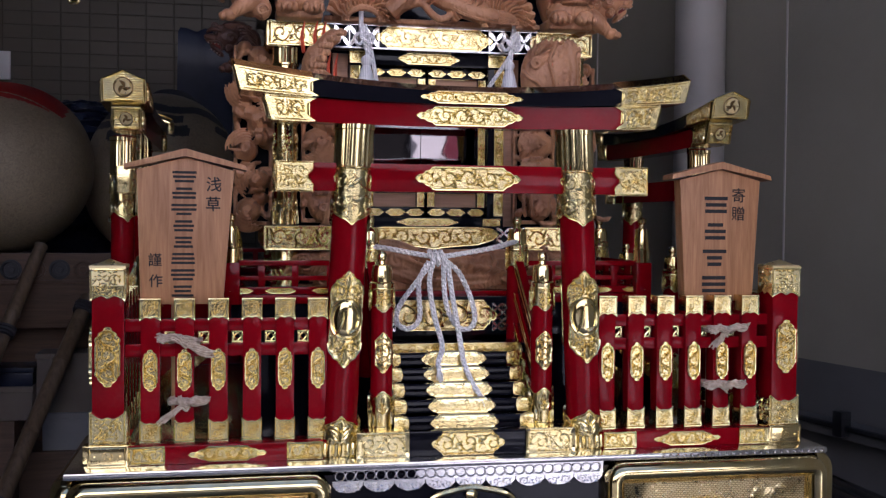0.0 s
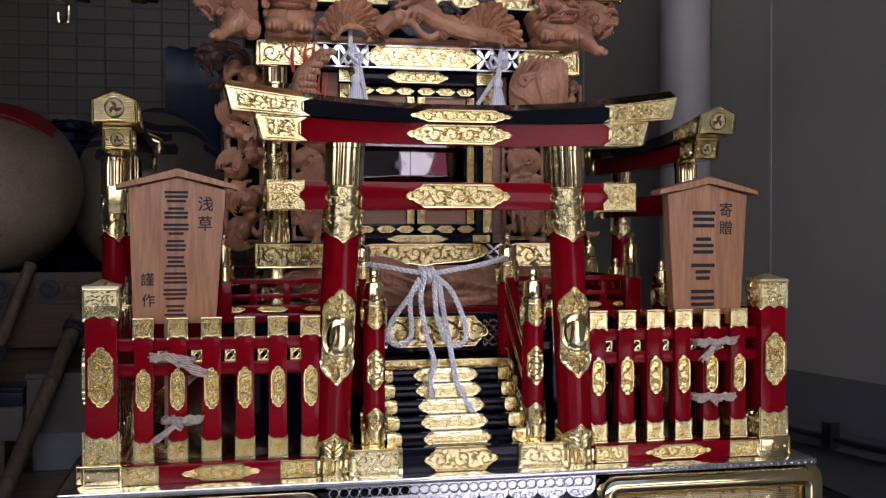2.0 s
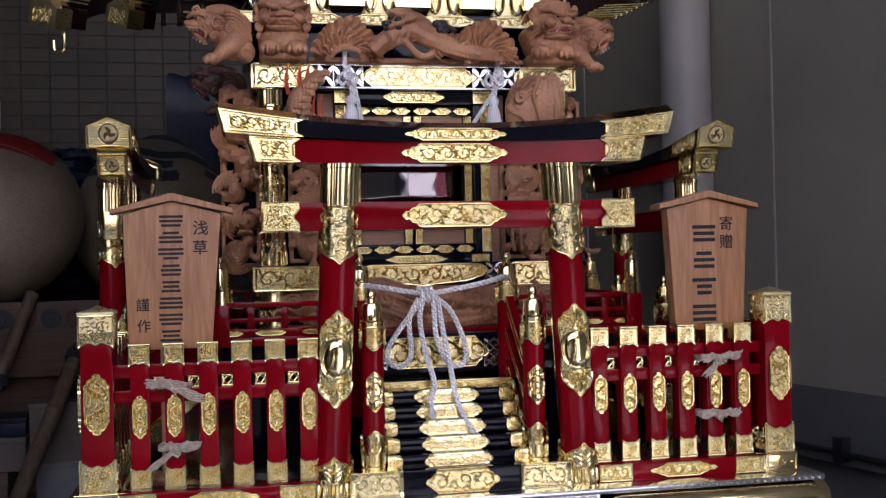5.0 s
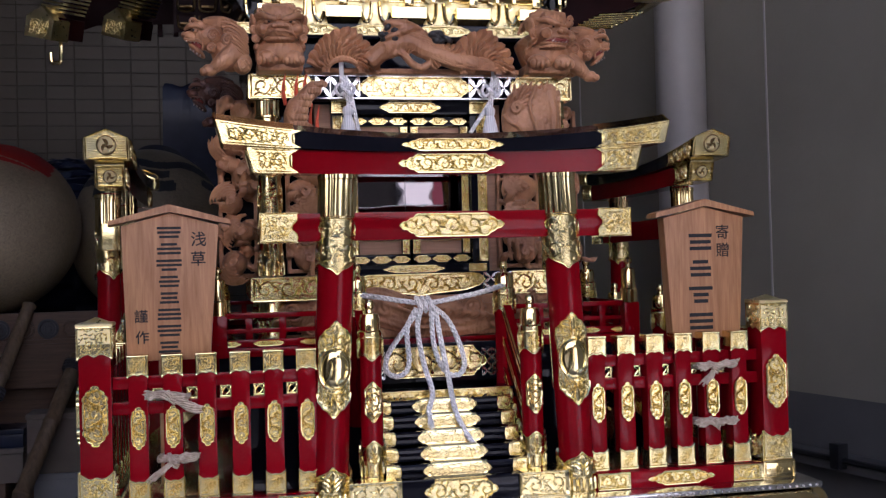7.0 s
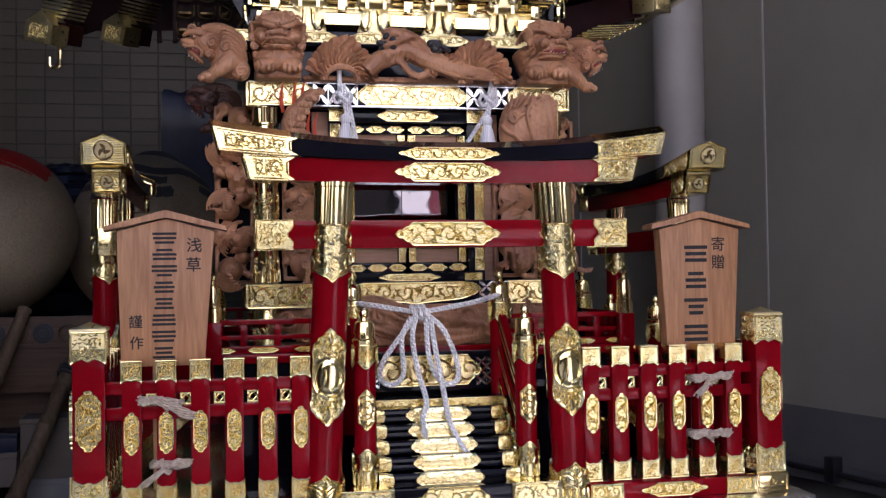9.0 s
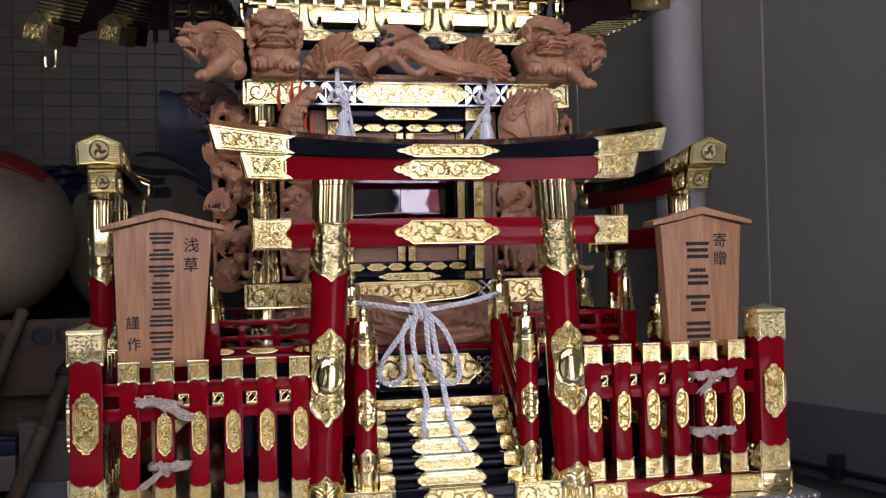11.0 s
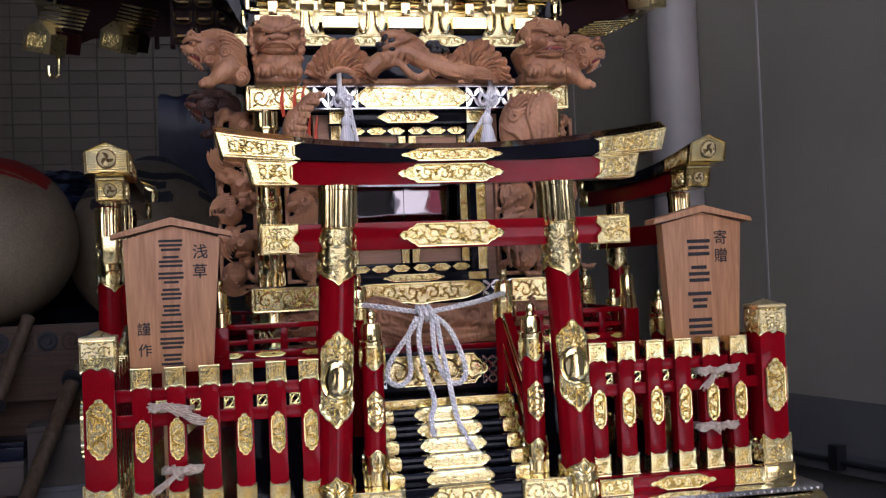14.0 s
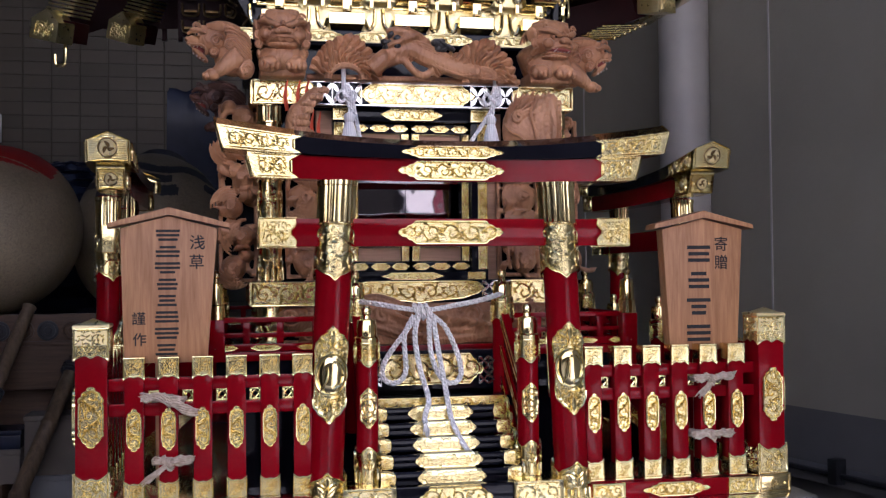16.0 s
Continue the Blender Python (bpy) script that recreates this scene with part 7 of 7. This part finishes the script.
def braid(bm, pts, r):
    """Strands plaited over and under one another."""
    line = smooth_path(pts, 10)
    length = sum((b - a).length for a, b in zip(line, line[1:]))
    n = max(8, int(length / (r * 0.23)))
    cum, out, j = [0.0], [], 0
    for a, b in zip(line, line[1:]):
        cum.append(cum[-1] + (b - a).length)
    for i in range(n + 1):
        d = length * i / n
        k = max(0, min(len(line) - 2, int(np.searchsorted(cum, d)) - 1))
        q = (d - cum[k]) / max(1e-9, cum[k + 1] - cum[k])
        out.append(line[k].lerp(line[k + 1], q))
    side, rows = None, []
    for i, p in enumerate(out):
        way = (out[min(i + 1, n)] - out[max(i - 1, 0)]).normalized()
        if side is None:
            side = way.orthogonal().normalized()
        side = (side - way * side.dot(way)).normalized()
        up = way.cross(side)
        ring = []
        for k in range(24):
            a = 2 * math.pi * k / 24
            over, under = math.cos(3 * a - 0.62 * i), math.cos(3 * a + 0.62 * i + math.pi)
            ring.append(p + r * (0.82 + 0.3 * max(over, under)) * (side * math.cos(a) + up * math.sin(a)))
        rows.append(ring)
    sheet(bm, rows, 0, True, True)


cord = thing("braided_cord", "white braided cord tied in a bow across the stairs", "cord", (-0.015, 0.13, 0.1))
R = 0.0035
Y = 0.128
bm = bmesh.new()
braid(bm, [(-0.112, 0.15, 0.308), (-0.08, Y, 0.3035), (-0.045, Y, 0.297), (-0.012, Y, 0.2935), (0.03, Y, 0.2995), (0.07, Y, 0.307), (0.112, 0.15, 0.317)], R)
part("crossing_cord", bm, CORD, cord)
bm = bmesh.new()
braid(bm, [(-0.02, Y - 0.004, 0.29), (-0.047, Y - 0.006, 0.257), (-0.071, Y - 0.006, 0.223), (-0.074, Y - 0.008, 0.2), (-0.057, Y - 0.01, 0.192), (-0.042, Y - 0.008, 0.208), (-0.043, Y - 0.006, 0.257), (-0.029, Y - 0.004, 0.287)], R)
part("bow_loop", bm, CORD, cord)
bm = bmesh.new()
braid(bm, [(-0.006, Y - 0.004, 0.289), (0.016, Y - 0.006, 0.269), (0.033, Y - 0.006, 0.232), (0.038, Y - 0.008, 0.204), (0.028, Y - 0.01, 0.1905), (0.009, Y - 0.01, 0.197), (-0.005, Y - 0.008, 0.232), (-0.008, Y - 0.006, 0.284)], R)
part("bow_loop", bm, CORD, cord)
for pts in ([(-0.023, Y - 0.01, 0.288), (-0.029, Y - 0.012, 0.257), (-0.022, Y - 0.014, 0.21), (-0.016, 0.085, 0.172), (-0.0255, 0.062, 0.152), (-0.026, 0.054, 0.143)],
            [(-0.003, Y - 0.01, 0.288), (0.004, Y - 0.012, 0.24), (0.011, 0.1, 0.185), (0.012, 0.068, 0.148), (0.02, 0.045, 0.122), (0.025, 0.036, 0.112)]):
    bm = bmesh.new()
    braid(bm, pts, R)
    tail = part("cord_tail", bm, CORD, cord)
    bm = bmesh.new()
    e, d = Vector(pts[-1]), (Vector(pts[-1]) - Vector(pts[-2])).normalized()
    rng = random.Random(2)
    for k in range(26):
        off = Vector((rng.uniform(-1, 1), rng.uniform(-1, 1), rng.uniform(-1, 1))) * 0.0032
        tube(bm, [e + off * 0.6, e + d * 0.008 + off, e + d * 0.0155 + off * 1.5], 0.0006, 4)
    part("frayed_end", bm, CORD, tail, "frayed cord end")
bm = bmesh.new()
for k in range(3):
    pts = [(-0.027 + 0.008 * k, Y + 0.004, 0.301), (-0.026 + 0.008 * k, Y - 0.009, 0.295), (-0.024 + 0.008 * k, Y - 0.01, 0.288), (-0.022 + 0.008 * k, Y + 0.002, 0.282)]
    braid(bm, pts, R)
part("knot", bm, CORD, cord)


TOOTH_WHITE = material("white_enamel", (0.85, 0.84, 0.82), 0.35)


def tassel_cord(hx, cx, tx, strand):
    root = thing("tassel", "white silk tassel hanging on a cord from a lintel hook", "tassel", (tx, 0.236, 0.54), "tassels on the lintel")
    bm = bmesh.new()
    tube(bm, smooth_path([(hx, 0.246, 0.615), (hx, 0.238, 0.618), (hx, 0.232, 0.63), (hx, 0.232, 0.66)], 4), 0.0036, 8)
    part("hook", bm, TOOTH_WHITE, root, "pale metal hook")
    bm = bmesh.new()
    braid(bm, [(hx, 0.231, 0.636), (cx, 0.23, 0.614), (tx + 0.002, 0.23, 0.596), (tx, 0.23, 0.588)], 0.0036)
    braid(bm, [(hx + 0.005, 0.231, 0.636), (cx + 0.008, 0.23, 0.612), strand], 0.003)
    for e in (-1, 1):
        braid(bm, [(cx, 0.228, 0.617), (cx + e * 0.009, 0.226, 0.622), (cx + e * 0.014, 0.227, 0.615), (cx + e * 0.009, 0.226, 0.606), (cx, 0.227, 0.612)], 0.0024)
    braid(bm, [(cx - 0.006, 0.2255, 0.618), (cx, 0.223, 0.613), (cx + 0.006, 0.2255, 0.608)], 0.0027)
    part("cord", bm, CORD, root)
    bm = bmesh.new()
    lathe(bm, [(0.002, 0.591), (0.0062, 0.589), (0.0085, 0.584), (0.0075, 0.578), (0.006, 0.5755), (0.007, 0.574)], lambda x, y, h: (tx + x, 0.23 + y, h), 16)
    part("head", bm, CORD, root)
    bm = bmesh.new()
    lathe(bm, [(0.0062, 0.576), (0.0095, 0.565), (0.0125, 0.55), (0.0142, 0.528)], lambda x, y, h: (tx + x, 0.23 + y, h), 36, flute=0.05, flutes=18)
    part("skirt", bm, CORD, root, "fine silk skirt")


tassel_cord(-0.115, -0.111, -0.107, (-0.09, 0.236, 0.55))
tassel_cord(0.121, 0.115, 0.1135, (0.083, 0.236, 0.55))

ROPE = material("raw_hemp_tie", (0.66, 0.57, 0.45), 0.9)
mp = coords(ROPE)
mottled(ROPE, mp, 180, [(0.3, (0.36, 0.265, 0.18)), (0.7, (0.62, 0.5, 0.38))])


def tie(x, z, seed, ends, label="frayed hemp tie knotted round the board and fence"):
    """A soft hank wound round a picket, its ends knotted in front."""
    rng = random.Random(seed)
    bm = bmesh.new()
    y = FY - 0.014

    def hank(pts, r, strands, flare=1.0):
        line = smooth_path(pts, 6)
        n = len(line)
        for k in range(strands):
            ph, out = k * 2.399, []
            for i, p in enumerate(line):
                q = i / (n - 1)
                a = ph + q * 3.2
                d = r * math.sqrt((k + 0.5) / strands) * (1 + (flare - 1) * q)
                out.append(Vector(p) + Vector((math.cos(a) * d, math.sin(a) * d * 0.7, math.sin(a + 0.6) * d)) + Vector((rng.uniform(-1, 1), rng.uniform(-1, 1), rng.uniform(-1, 1))) * 0.0004)
            cut = rng.randint(int(n * 0.82), n)
            tube(bm, out[:cut], [r * 0.42 * (1 - 0.55 * max(0, i / n - 0.7) / 0.3) for i in range(cut)], 6)
    hank([(x - 0.0165, FY + 0.02, z), (x - 0.0165, y + 0.002, z + 0.002), (x, y - 0.004, z + 0.003), (x + 0.0165, y + 0.002, z), (x + 0.0165, FY + 0.02, z - 0.002)], 0.0039, 9)
    hank([(x - 0.006, y - 0.004, z + 0.007), (x, y - 0.012, z), (x + 0.005, y - 0.006, z - 0.007)], 0.0033, 8)
    for dx, dz in ends:
        hank([(x, y - 0.009, z), (x + dx * 0.35, y - 0.014, z + dz * 0.5 + 0.003), (x + dx * 0.7, y - 0.012, z + dz * 0.75), (x + dx, y - 0.008, z + dz)], 0.003, 15, 1.9)
    solid("hemp_tie", bm, ROPE, label, "tie", "hemp ties on the fence")


tie(-0.359, 0.192, 1, [(-0.034, 0.007), (0.036, -0.016)])
tie(-0.359, 0.115, 2, [(-0.028, -0.02), (0.03, 0.006)])
tie(0.359, 0.197, 3, [(-0.018, -0.02), (0.034, 0.007), (-0.022, 0.003)])
tie(0.359, 0.121, 4, [(-0.029, 0.003), (0.032, 0.005)])


# ---------------------------------------------------------------- stored things behind the shrine
PAPER = material("lantern_paper", (0.22, 0.2, 0.17), 0.6)
paper_map = coords(PAPER)
mottled(PAPER, paper_map, 6, [(0.3, (0.21, 0.166, 0.104)), (0.7, (0.322, 0.26, 0.17))])
paper_fibre = node(PAPER, "ShaderNodeTexNoise", Scale=70.0, Detail=8.0, Roughness=0.75, Distortion=2.5)
wire(PAPER, paper_map, 0, paper_fibre, "Vector")
fibre_ramp = ramp(PAPER, paper_fibre, "Fac", [(0.34, (0.72, 0.72, 0.72)), (0.5, (0.98, 0.98, 0.98)), (0.68, (1.22, 1.2, 1.16))])
paper_mix = node(PAPER, "ShaderNodeMixRGB", Fac=1.0)
paper_mix.blend_type = 'MULTIPLY'
wire(PAPER, PAPER.node_tree.nodes["Principled BSDF"].inputs["Base Color"].links[0].from_node, 0, paper_mix, "Color1")
wire(PAPER, fibre_ramp, 0, paper_mix, "Color2")
wire(PAPER, paper_mix, 0, PAPER.node_tree.nodes["Principled BSDF"], "Base Color")
bump(PAPER, paper_fibre, "Fac", 0.12, 0.003)
RED_INK = lacquer("red_lantern_paint", (0.3, 0.013, 0.013), (0.24, 0.01, 0.01), 0.5)
DARK_INK = material("dark_lantern_paint", (0.03, 0.03, 0.035), 0.6)
OLD_WOOD = timber("old_brown_wood", (0.118, 0.066, 0.035), (0.064, 0.034, 0.018), 8, "x", 0.6)
BAMBOO = timber("dry_bamboo", (0.17, 0.115, 0.065), (0.085, 0.055, 0.03), 6, "z", 0.55)
CARD = plaster("grey_cardboard", (0.19, 0.16, 0.13), (0.14, 0.117, 0.095), 9)
PALE_CARD = plaster("pale_blue_card", (0.25, 0.25, 0.255), (0.205, 0.205, 0.21), 9)
BLUE = lacquer("dark_blue_sheet", (0.015, 0.021, 0.044), (0.008, 0.011, 0.025), 0.3)


def lantern(c, r, axis, red, label):
    axis = Vector(axis).normalized()
    side = axis.orthogonal().normalized()
    up = axis.cross(side)
    root = thing("paper_lantern", label, "lantern", (c[0], c[1], c[2] - r), "stored paper lanterns")
    bm = bmesh.new()
    rows, n, m = [], 180, 120
    for i in range(m + 1):
        p = -0.97 + 1.94 * i / m
        q = r * math.sqrt(max(0.0, 1 - abs(p) ** 2.3)) * (1 + 0.0004 * math.sin(i * 1.66))
        mid = Vector(c) + axis * (p * r * 1.15)
        rows.append([mid + q * (side * math.cos(2 * math.pi * k / n) + up * math.sin(2 * math.pi * k / n)) for k in range(n)])
    sheet(bm, rows, 0, True)
    for f in bm.faces:
        d = (f.calc_center_median() - Vector(c)) / r
        if red:
            mark = d.y < 0.35 and d.x < 0.74 and d.z > 0.77 - 0.38 * d.x * d.x and not (0 < d.z - 0.83 + 0.52 * d.x * d.x < 0.013)
        else:
            arc = d.z + 0.22 * d.x * d.x + 0.03 * math.sin(9 * d.x)
            mark = d.y < 0.3 and (0.83 < arc < 0.93 or (0.7 < arc < 0.8 and math.sin(7 * d.x + 1.0) > -0.2) or (0.52 < arc < 0.66 and math.sin(8 * d.x - 0.6) > 0.55))
        if mark:
            f.material_index = 1
    part("paper_shell", bm, [PAPER, RED_INK if red else DARK_INK], root)
    for s in (1, -1):
        bm = bmesh.new()
        e = Vector(c) + axis * (s * 0.965 * r * 1.15)
        rows = []
        for q, h in ((0.33, -0.01), (0.36, 0.0), (0.36, 0.025), (0.31, 0.025), (0.31, -0.01), (0.05, -0.015)):
            rows.append([e + axis * s * h + r * q * (side * math.cos(2 * math.pi * k / 40) + up * math.sin(2 * math.pi * k / 40)) for k in range(40)])
        sheet(bm, rows, 0, True, False)
        part("mouth_ring", bm, DARK_INK, root, "black lantern mouth ring")
    return root


lantern((-0.843, 1.3, 0.46), 0.2, (-0.14, -0.95, -0.22), True, "large grey paper lantern with a red painted mark")
lantern((-0.502, 1.6, 0.458), 0.2, (0.1, 0.55, 0.83), False, "large grey paper lantern with black painted strokes")

cab = thing("storage_cabinet", "old brown wooden cabinet with carved roundels under the lanterns", "cabinet", (-0.9, 1.7, FLOOR))
bm = bmesh.new()
box(bm, -1.7, -0.25, 1.25, 2.2, FLOOR, 0.2)
part("carcass", bm, OLD_WOOD, cab, smooth=False)
bm = bmesh.new()
box(bm, -1.74, -0.22, 1.21, 2.22, 0.2, 0.226, 0.004)
part("top_board", bm, OLD_WOOD, cab)
bm = bmesh.new()
box(bm, -1.5, -0.3, 1.186, 1.21, 0.09, 0.262, 0.003)
box(bm, -1.5, -0.3, 1.18, 1.1862, 0.19, 0.2, 0.002)
frieze = part("frieze", bm, OLD_WOOD, cab, "carved front board")
for k in range(16):
    x = -0.698 + 0.0525 * (k - 11)
    bm = bmesh.new()
    lathe(bm, [(0.023, 0), (0.023, 0.007), (0.018, 0.008), (0.0165, 0.003), (0.009, 0.003), (0.008, 0.007), (0.0001, 0.008)], lambda a, b, h: (x + a, 1.186 - h, 0.224 + b), 20)
    part("roundel", bm, DARK_INK if k % 2 else OLD_WOOD, frieze, "painted wooden roundel")
for z in (0.095, -0.03):
    bm = bmesh.new()
    box(bm, -1.7, -0.25, 1.236, 1.2505, z - 0.012, z + 0.012, 0.003)
    part("rail", bm, OLD_WOOD, cab)

bm = bmesh.new()
box(bm, -0.775, -0.56, 1.12, 1.24, FLOOR, -0.182, 0.004)
solid("wooden_stand", bm, OLD_WOOD, "dark wooden stand under stacked boxes", "stand")
for x0, x1, y0, y1, z0, z1, m, lab in ((-0.727, -0.58, 1.13, 1.235, -0.182, -0.098, PALE_CARD, "pale blue-grey box stacked on a stand"), (-0.741, -0.575, 1.14, 1.235, -0.098, 0.036, CARD, "grey cardboard box with a flap lid"),
                                        (-0.92, -0.748, 1.13, 1.235, -0.112, -0.036, CARD, "flat brown-grey cardboard box under a blue case"), (-0.9, -0.748, 1.135, 1.235, -0.036, 0.006, BLUE, "thin dark blue case lying on a flat box")):
    root = thing("storage_box", lab, "box", ((x0 + x1) / 2, (y0 + y1) / 2, z0), "stored boxes")
    bm = bmesh.new()
    box(bm, x0, x1, y0, y1, z0, z1 - 0.012, 0.002)
    part("box_body", bm, m, root)
    bm = bmesh.new()
    box(bm, x0 - 0.002, x1 + 0.002, y0 - 0.002, y1 + 0.002, z1 - 0.0115, z1, 0.0015)
    part("lid", bm, m, root)
bm = bmesh.new()
box(bm, -0.94, -0.785, 1.125, 1.24, FLOOR, -0.112, 0.004)
solid("wooden_stand", bm, OLD_WOOD, "tall brown wooden stand beside the boxes", "stand")


def bamboo(p0, p1, r, nodes, bands, label):
    p0, p1 = Vector(p0), Vector(p1)
    root = thing("bamboo_pole", label, "pole", (p1.x, p1.y, FLOOR), "leaning bamboo poles")
    bm = bmesh.new()
    pts, rs = [], []
    for k in range(nodes):
        for q, e in ((0.0, 1.1), (0.02, 1.12), (0.04, 0.98), (0.5, 1.0), (0.96, 0.98)):
            pts.append(p0.lerp(p1, (k + q) / nodes))
            rs.append(r * e * (0.9 + 0.2 * (k + q) / nodes))
    pts.append(p1)
    rs.append(r * 1.1)
    tube(bm, pts, rs, 16)
    part("culm", bm, BAMBOO, root)
    for b in bands:
        bm = bmesh.new()
        c, d = p0.lerp(p1, b), (p1 - p0).normalized()
        for j in range(3):
            e = c + d * 0.008 * (j - 1)
            s = d.orthogonal().normalized()
            u = d.cross(s)
            tube(bm, [e + (r * 1.06) * (s * math.cos(a) + u * math.sin(a)) for a in np.linspace(0, 2 * math.pi, 17)], 0.005, 6)
        part("rope_band", bm, DARK_INK, root, "dark rope band")


bamboo((-0.632, 1.17, 0.16), (-1.03, 0.25, FLOOR + 0.02), 0.0185, 9, (0.02, 0.33), "dry bamboo pole leaning on the cabinet")
bamboo((-0.735, 1.17, 0.28), (-1.12, 0.35, FLOOR + 0.02), 0.016, 9, (0.14,), "thin dry bamboo pole bound with dark rope")

# crumpled blue sheet over a bundle, and a draped crate
def crumple(a, p, seed):
    """Sharp random folds in a plastic sheet."""
    h = 0.0
    for k in range(7):
        u = 2.3 * k + seed
        h += abs(math.sin((3 + 2 * k) * a * 0.5 + 4 * math.sin(p * (3 + k) + u) + u)) * (0.75 ** k)
    return 0.016 * (h - 1.8)


bm = bmesh.new()
rows = []
for i in range(46):
    p = i / 45
    z = 0.226 + 0.45 * math.sin(p * math.pi / 2)
    q = 0.2 * math.cos(p * math.pi / 2) ** 0.6 + 0.004
    ring = []
    for a in np.linspace(0, 2 * math.pi, 160, endpoint=False):
        e = q + crumple(a, p * 5, 1.0) * min(1, q * 12)
        ring.append((-0.74 + e * math.cos(a) * 1.1, 1.86 + e * math.sin(a), z + 0.3 * crumple(a, p * 7, 3.0)))
    rows.append(ring)
sheet(bm, rows, 0, True, True)
load = thing("wrapped_load", "bundle wrapped in crumpled dark blue plastic sheet", "bundle", (-0.74, 1.86, 0.226))
part("plastic_sheet", bm, BLUE, load, sharp=25)
bm = bmesh.new()
tube(bm, [(-0.74 + 0.2 * math.cos(a), 1.86 + 0.185 * math.sin(a), 0.42 + 0.012 * math.sin(3 * a)) for a in np.linspace(0, 2 * math.pi, 33)], 0.006, 6)
part("binding_cord", bm, DARK_INK, load, "dark binding cord")
bm = bmesh.new()
rows = []
for z, e in ((0.226, 1.08), (0.4, 1.05), (0.6, 1.02), (0.8, 1.0), (0.905, 0.98), (0.92, 0.9), (0.915, 0.02)):
    ring = []
    for k in range(40):
        a = 2 * math.pi * k / 40
        sq = 1 / max(abs(math.cos(a)), abs(math.sin(a)))
        w = e * (1 + 0.012 * math.sin(k * 2.1) * (1 - (z - 0.226) * 0.7))
        ring.append((-0.398 + 0.082 * math.cos(a) * sq * w, 2.05 + 0.1 * math.sin(a) * sq * w, z + 0.006 * math.sin(k * 1.3)))
    rows.append(ring)
sheet(bm, rows, 0, True, True)
solid("covered_crate", bm, BLUE, "tall crate draped in a dark blue sheet", "crate")
bm = bmesh.new()
box(bm, -1.165, -1.093, 2.606, 2.62, 0.83, 0.93, 0.003)
solid("wall_switch", bm, plaster("white_plastic", (0.75, 0.75, 0.73), (0.68, 0.68, 0.66), 10, 0.4), "white plastic switch plate on the tiled wall", "switch")

# a plain wooden stand carries the shrine
stand = thing("shrine_stand", "plain brown wooden stand under the shrine", "stand", (0, CY, FLOOR))
for sy in (-1, 1):
    bm = bmesh.new()
    box(bm, -0.46, 0.46, CY + sy * 0.34 - 0.045, CY + sy * 0.34 + 0.045, -0.38, -0.3, 0.004)
    part("crossbeam", bm, OLD_WOOD, stand)
    for sx in (-1, 1):
        bm = bmesh.new()
        box(bm, sx * 0.38 - 0.04, sx * 0.38 + 0.04, CY + sy * 0.34 - 0.04, CY + sy * 0.34 + 0.04, FLOOR, -0.38, 0.004)
        part("leg", bm, OLD_WOOD, stand)

# ---------------------------------------------------------------- wall tiles
TILE = material("grey_glazed_tile", (0.2, 0.19, 0.175), 0.55)
info = node(TILE, "ShaderNodeObjectInfo")
tr_ = ramp(TILE, info, "Random", [(0.0, (0.066, 0.053, 0.033)), (0.5, (0.076, 0.061, 0.039)), (1.0, (0.088, 0.072, 0.047))])
wire(TILE, tr_, 0, TILE.node_tree.nodes["Principled BSDF"], "Base Color")
nn = node(TILE, "ShaderNodeTexNoise", Scale=30.0, Detail=4.0)
wire(TILE, coords(TILE), 0, nn, "Vector")
bump(TILE, nn, "Fac", 0.08, 0.002)


def tile_shape(bm, cx, cz):
    rows = []
    for e, y in ((1.0, 0.0), (1.0, -0.0025), (0.97, -0.0035)):
        rows.append([(cx + u * 0.0473 * (e if e == 1 else 0.975), y, cz + v * 0.0225 * e) for u, v in ((-1, -1), (1, -1), (1, 1), (-1, 1))])
    sheet(bm, rows, 0, True, False)
    bm.faces.new([bm.verts.new(p) for p in rows[-1]])


GROUT = plaster("dark_tile_grout", (0.056, 0.044, 0.029), (0.046, 0.036, 0.024), 20)
bm = bmesh.new()
box(bm, -1.98, 0.36, 2.6188, 2.6199, 0.0, 2.1)
part("grout", bm, GROUT, wall_n, smooth=False)
bm = bmesh.new()
tile_shape(bm, 0, 0)
tile = part("tile", bm, TILE, wall_n)
tile.matrix_parent_inverse = Matrix()
near = [(-1.17 + 0.0985 * i, 0.615 + 0.0485 * j) for i in range(12) for j in range(18)]
for k, (x, z) in enumerate(near):
    t_ = tile if k == 0 else tile.copy()
    if k:
        scene.collection.objects.link(t_)
    t_.matrix_basis = Matrix.Translation(Vector((x, 2.62, z)) - wall_n.location)
bm = bmesh.new()
for i in range(-8, 16):
    for j in range(-16, 31):
        x, z = -1.17 + 0.0985 * i, 0.615 + 0.0485 * j
        if not (0 <= i < 12 and 0 <= j < 18) and z > 0.0 and z < 2.1:
            tile_shape(bm, x, z)
rest = part("far_tiles", bm, TILE, wall_n)
rest.matrix_parent_inverse = Matrix()
rest.location = Vector((0, 2.62, 0)) - wall_n.location
tagged(rest, kind="stuff")
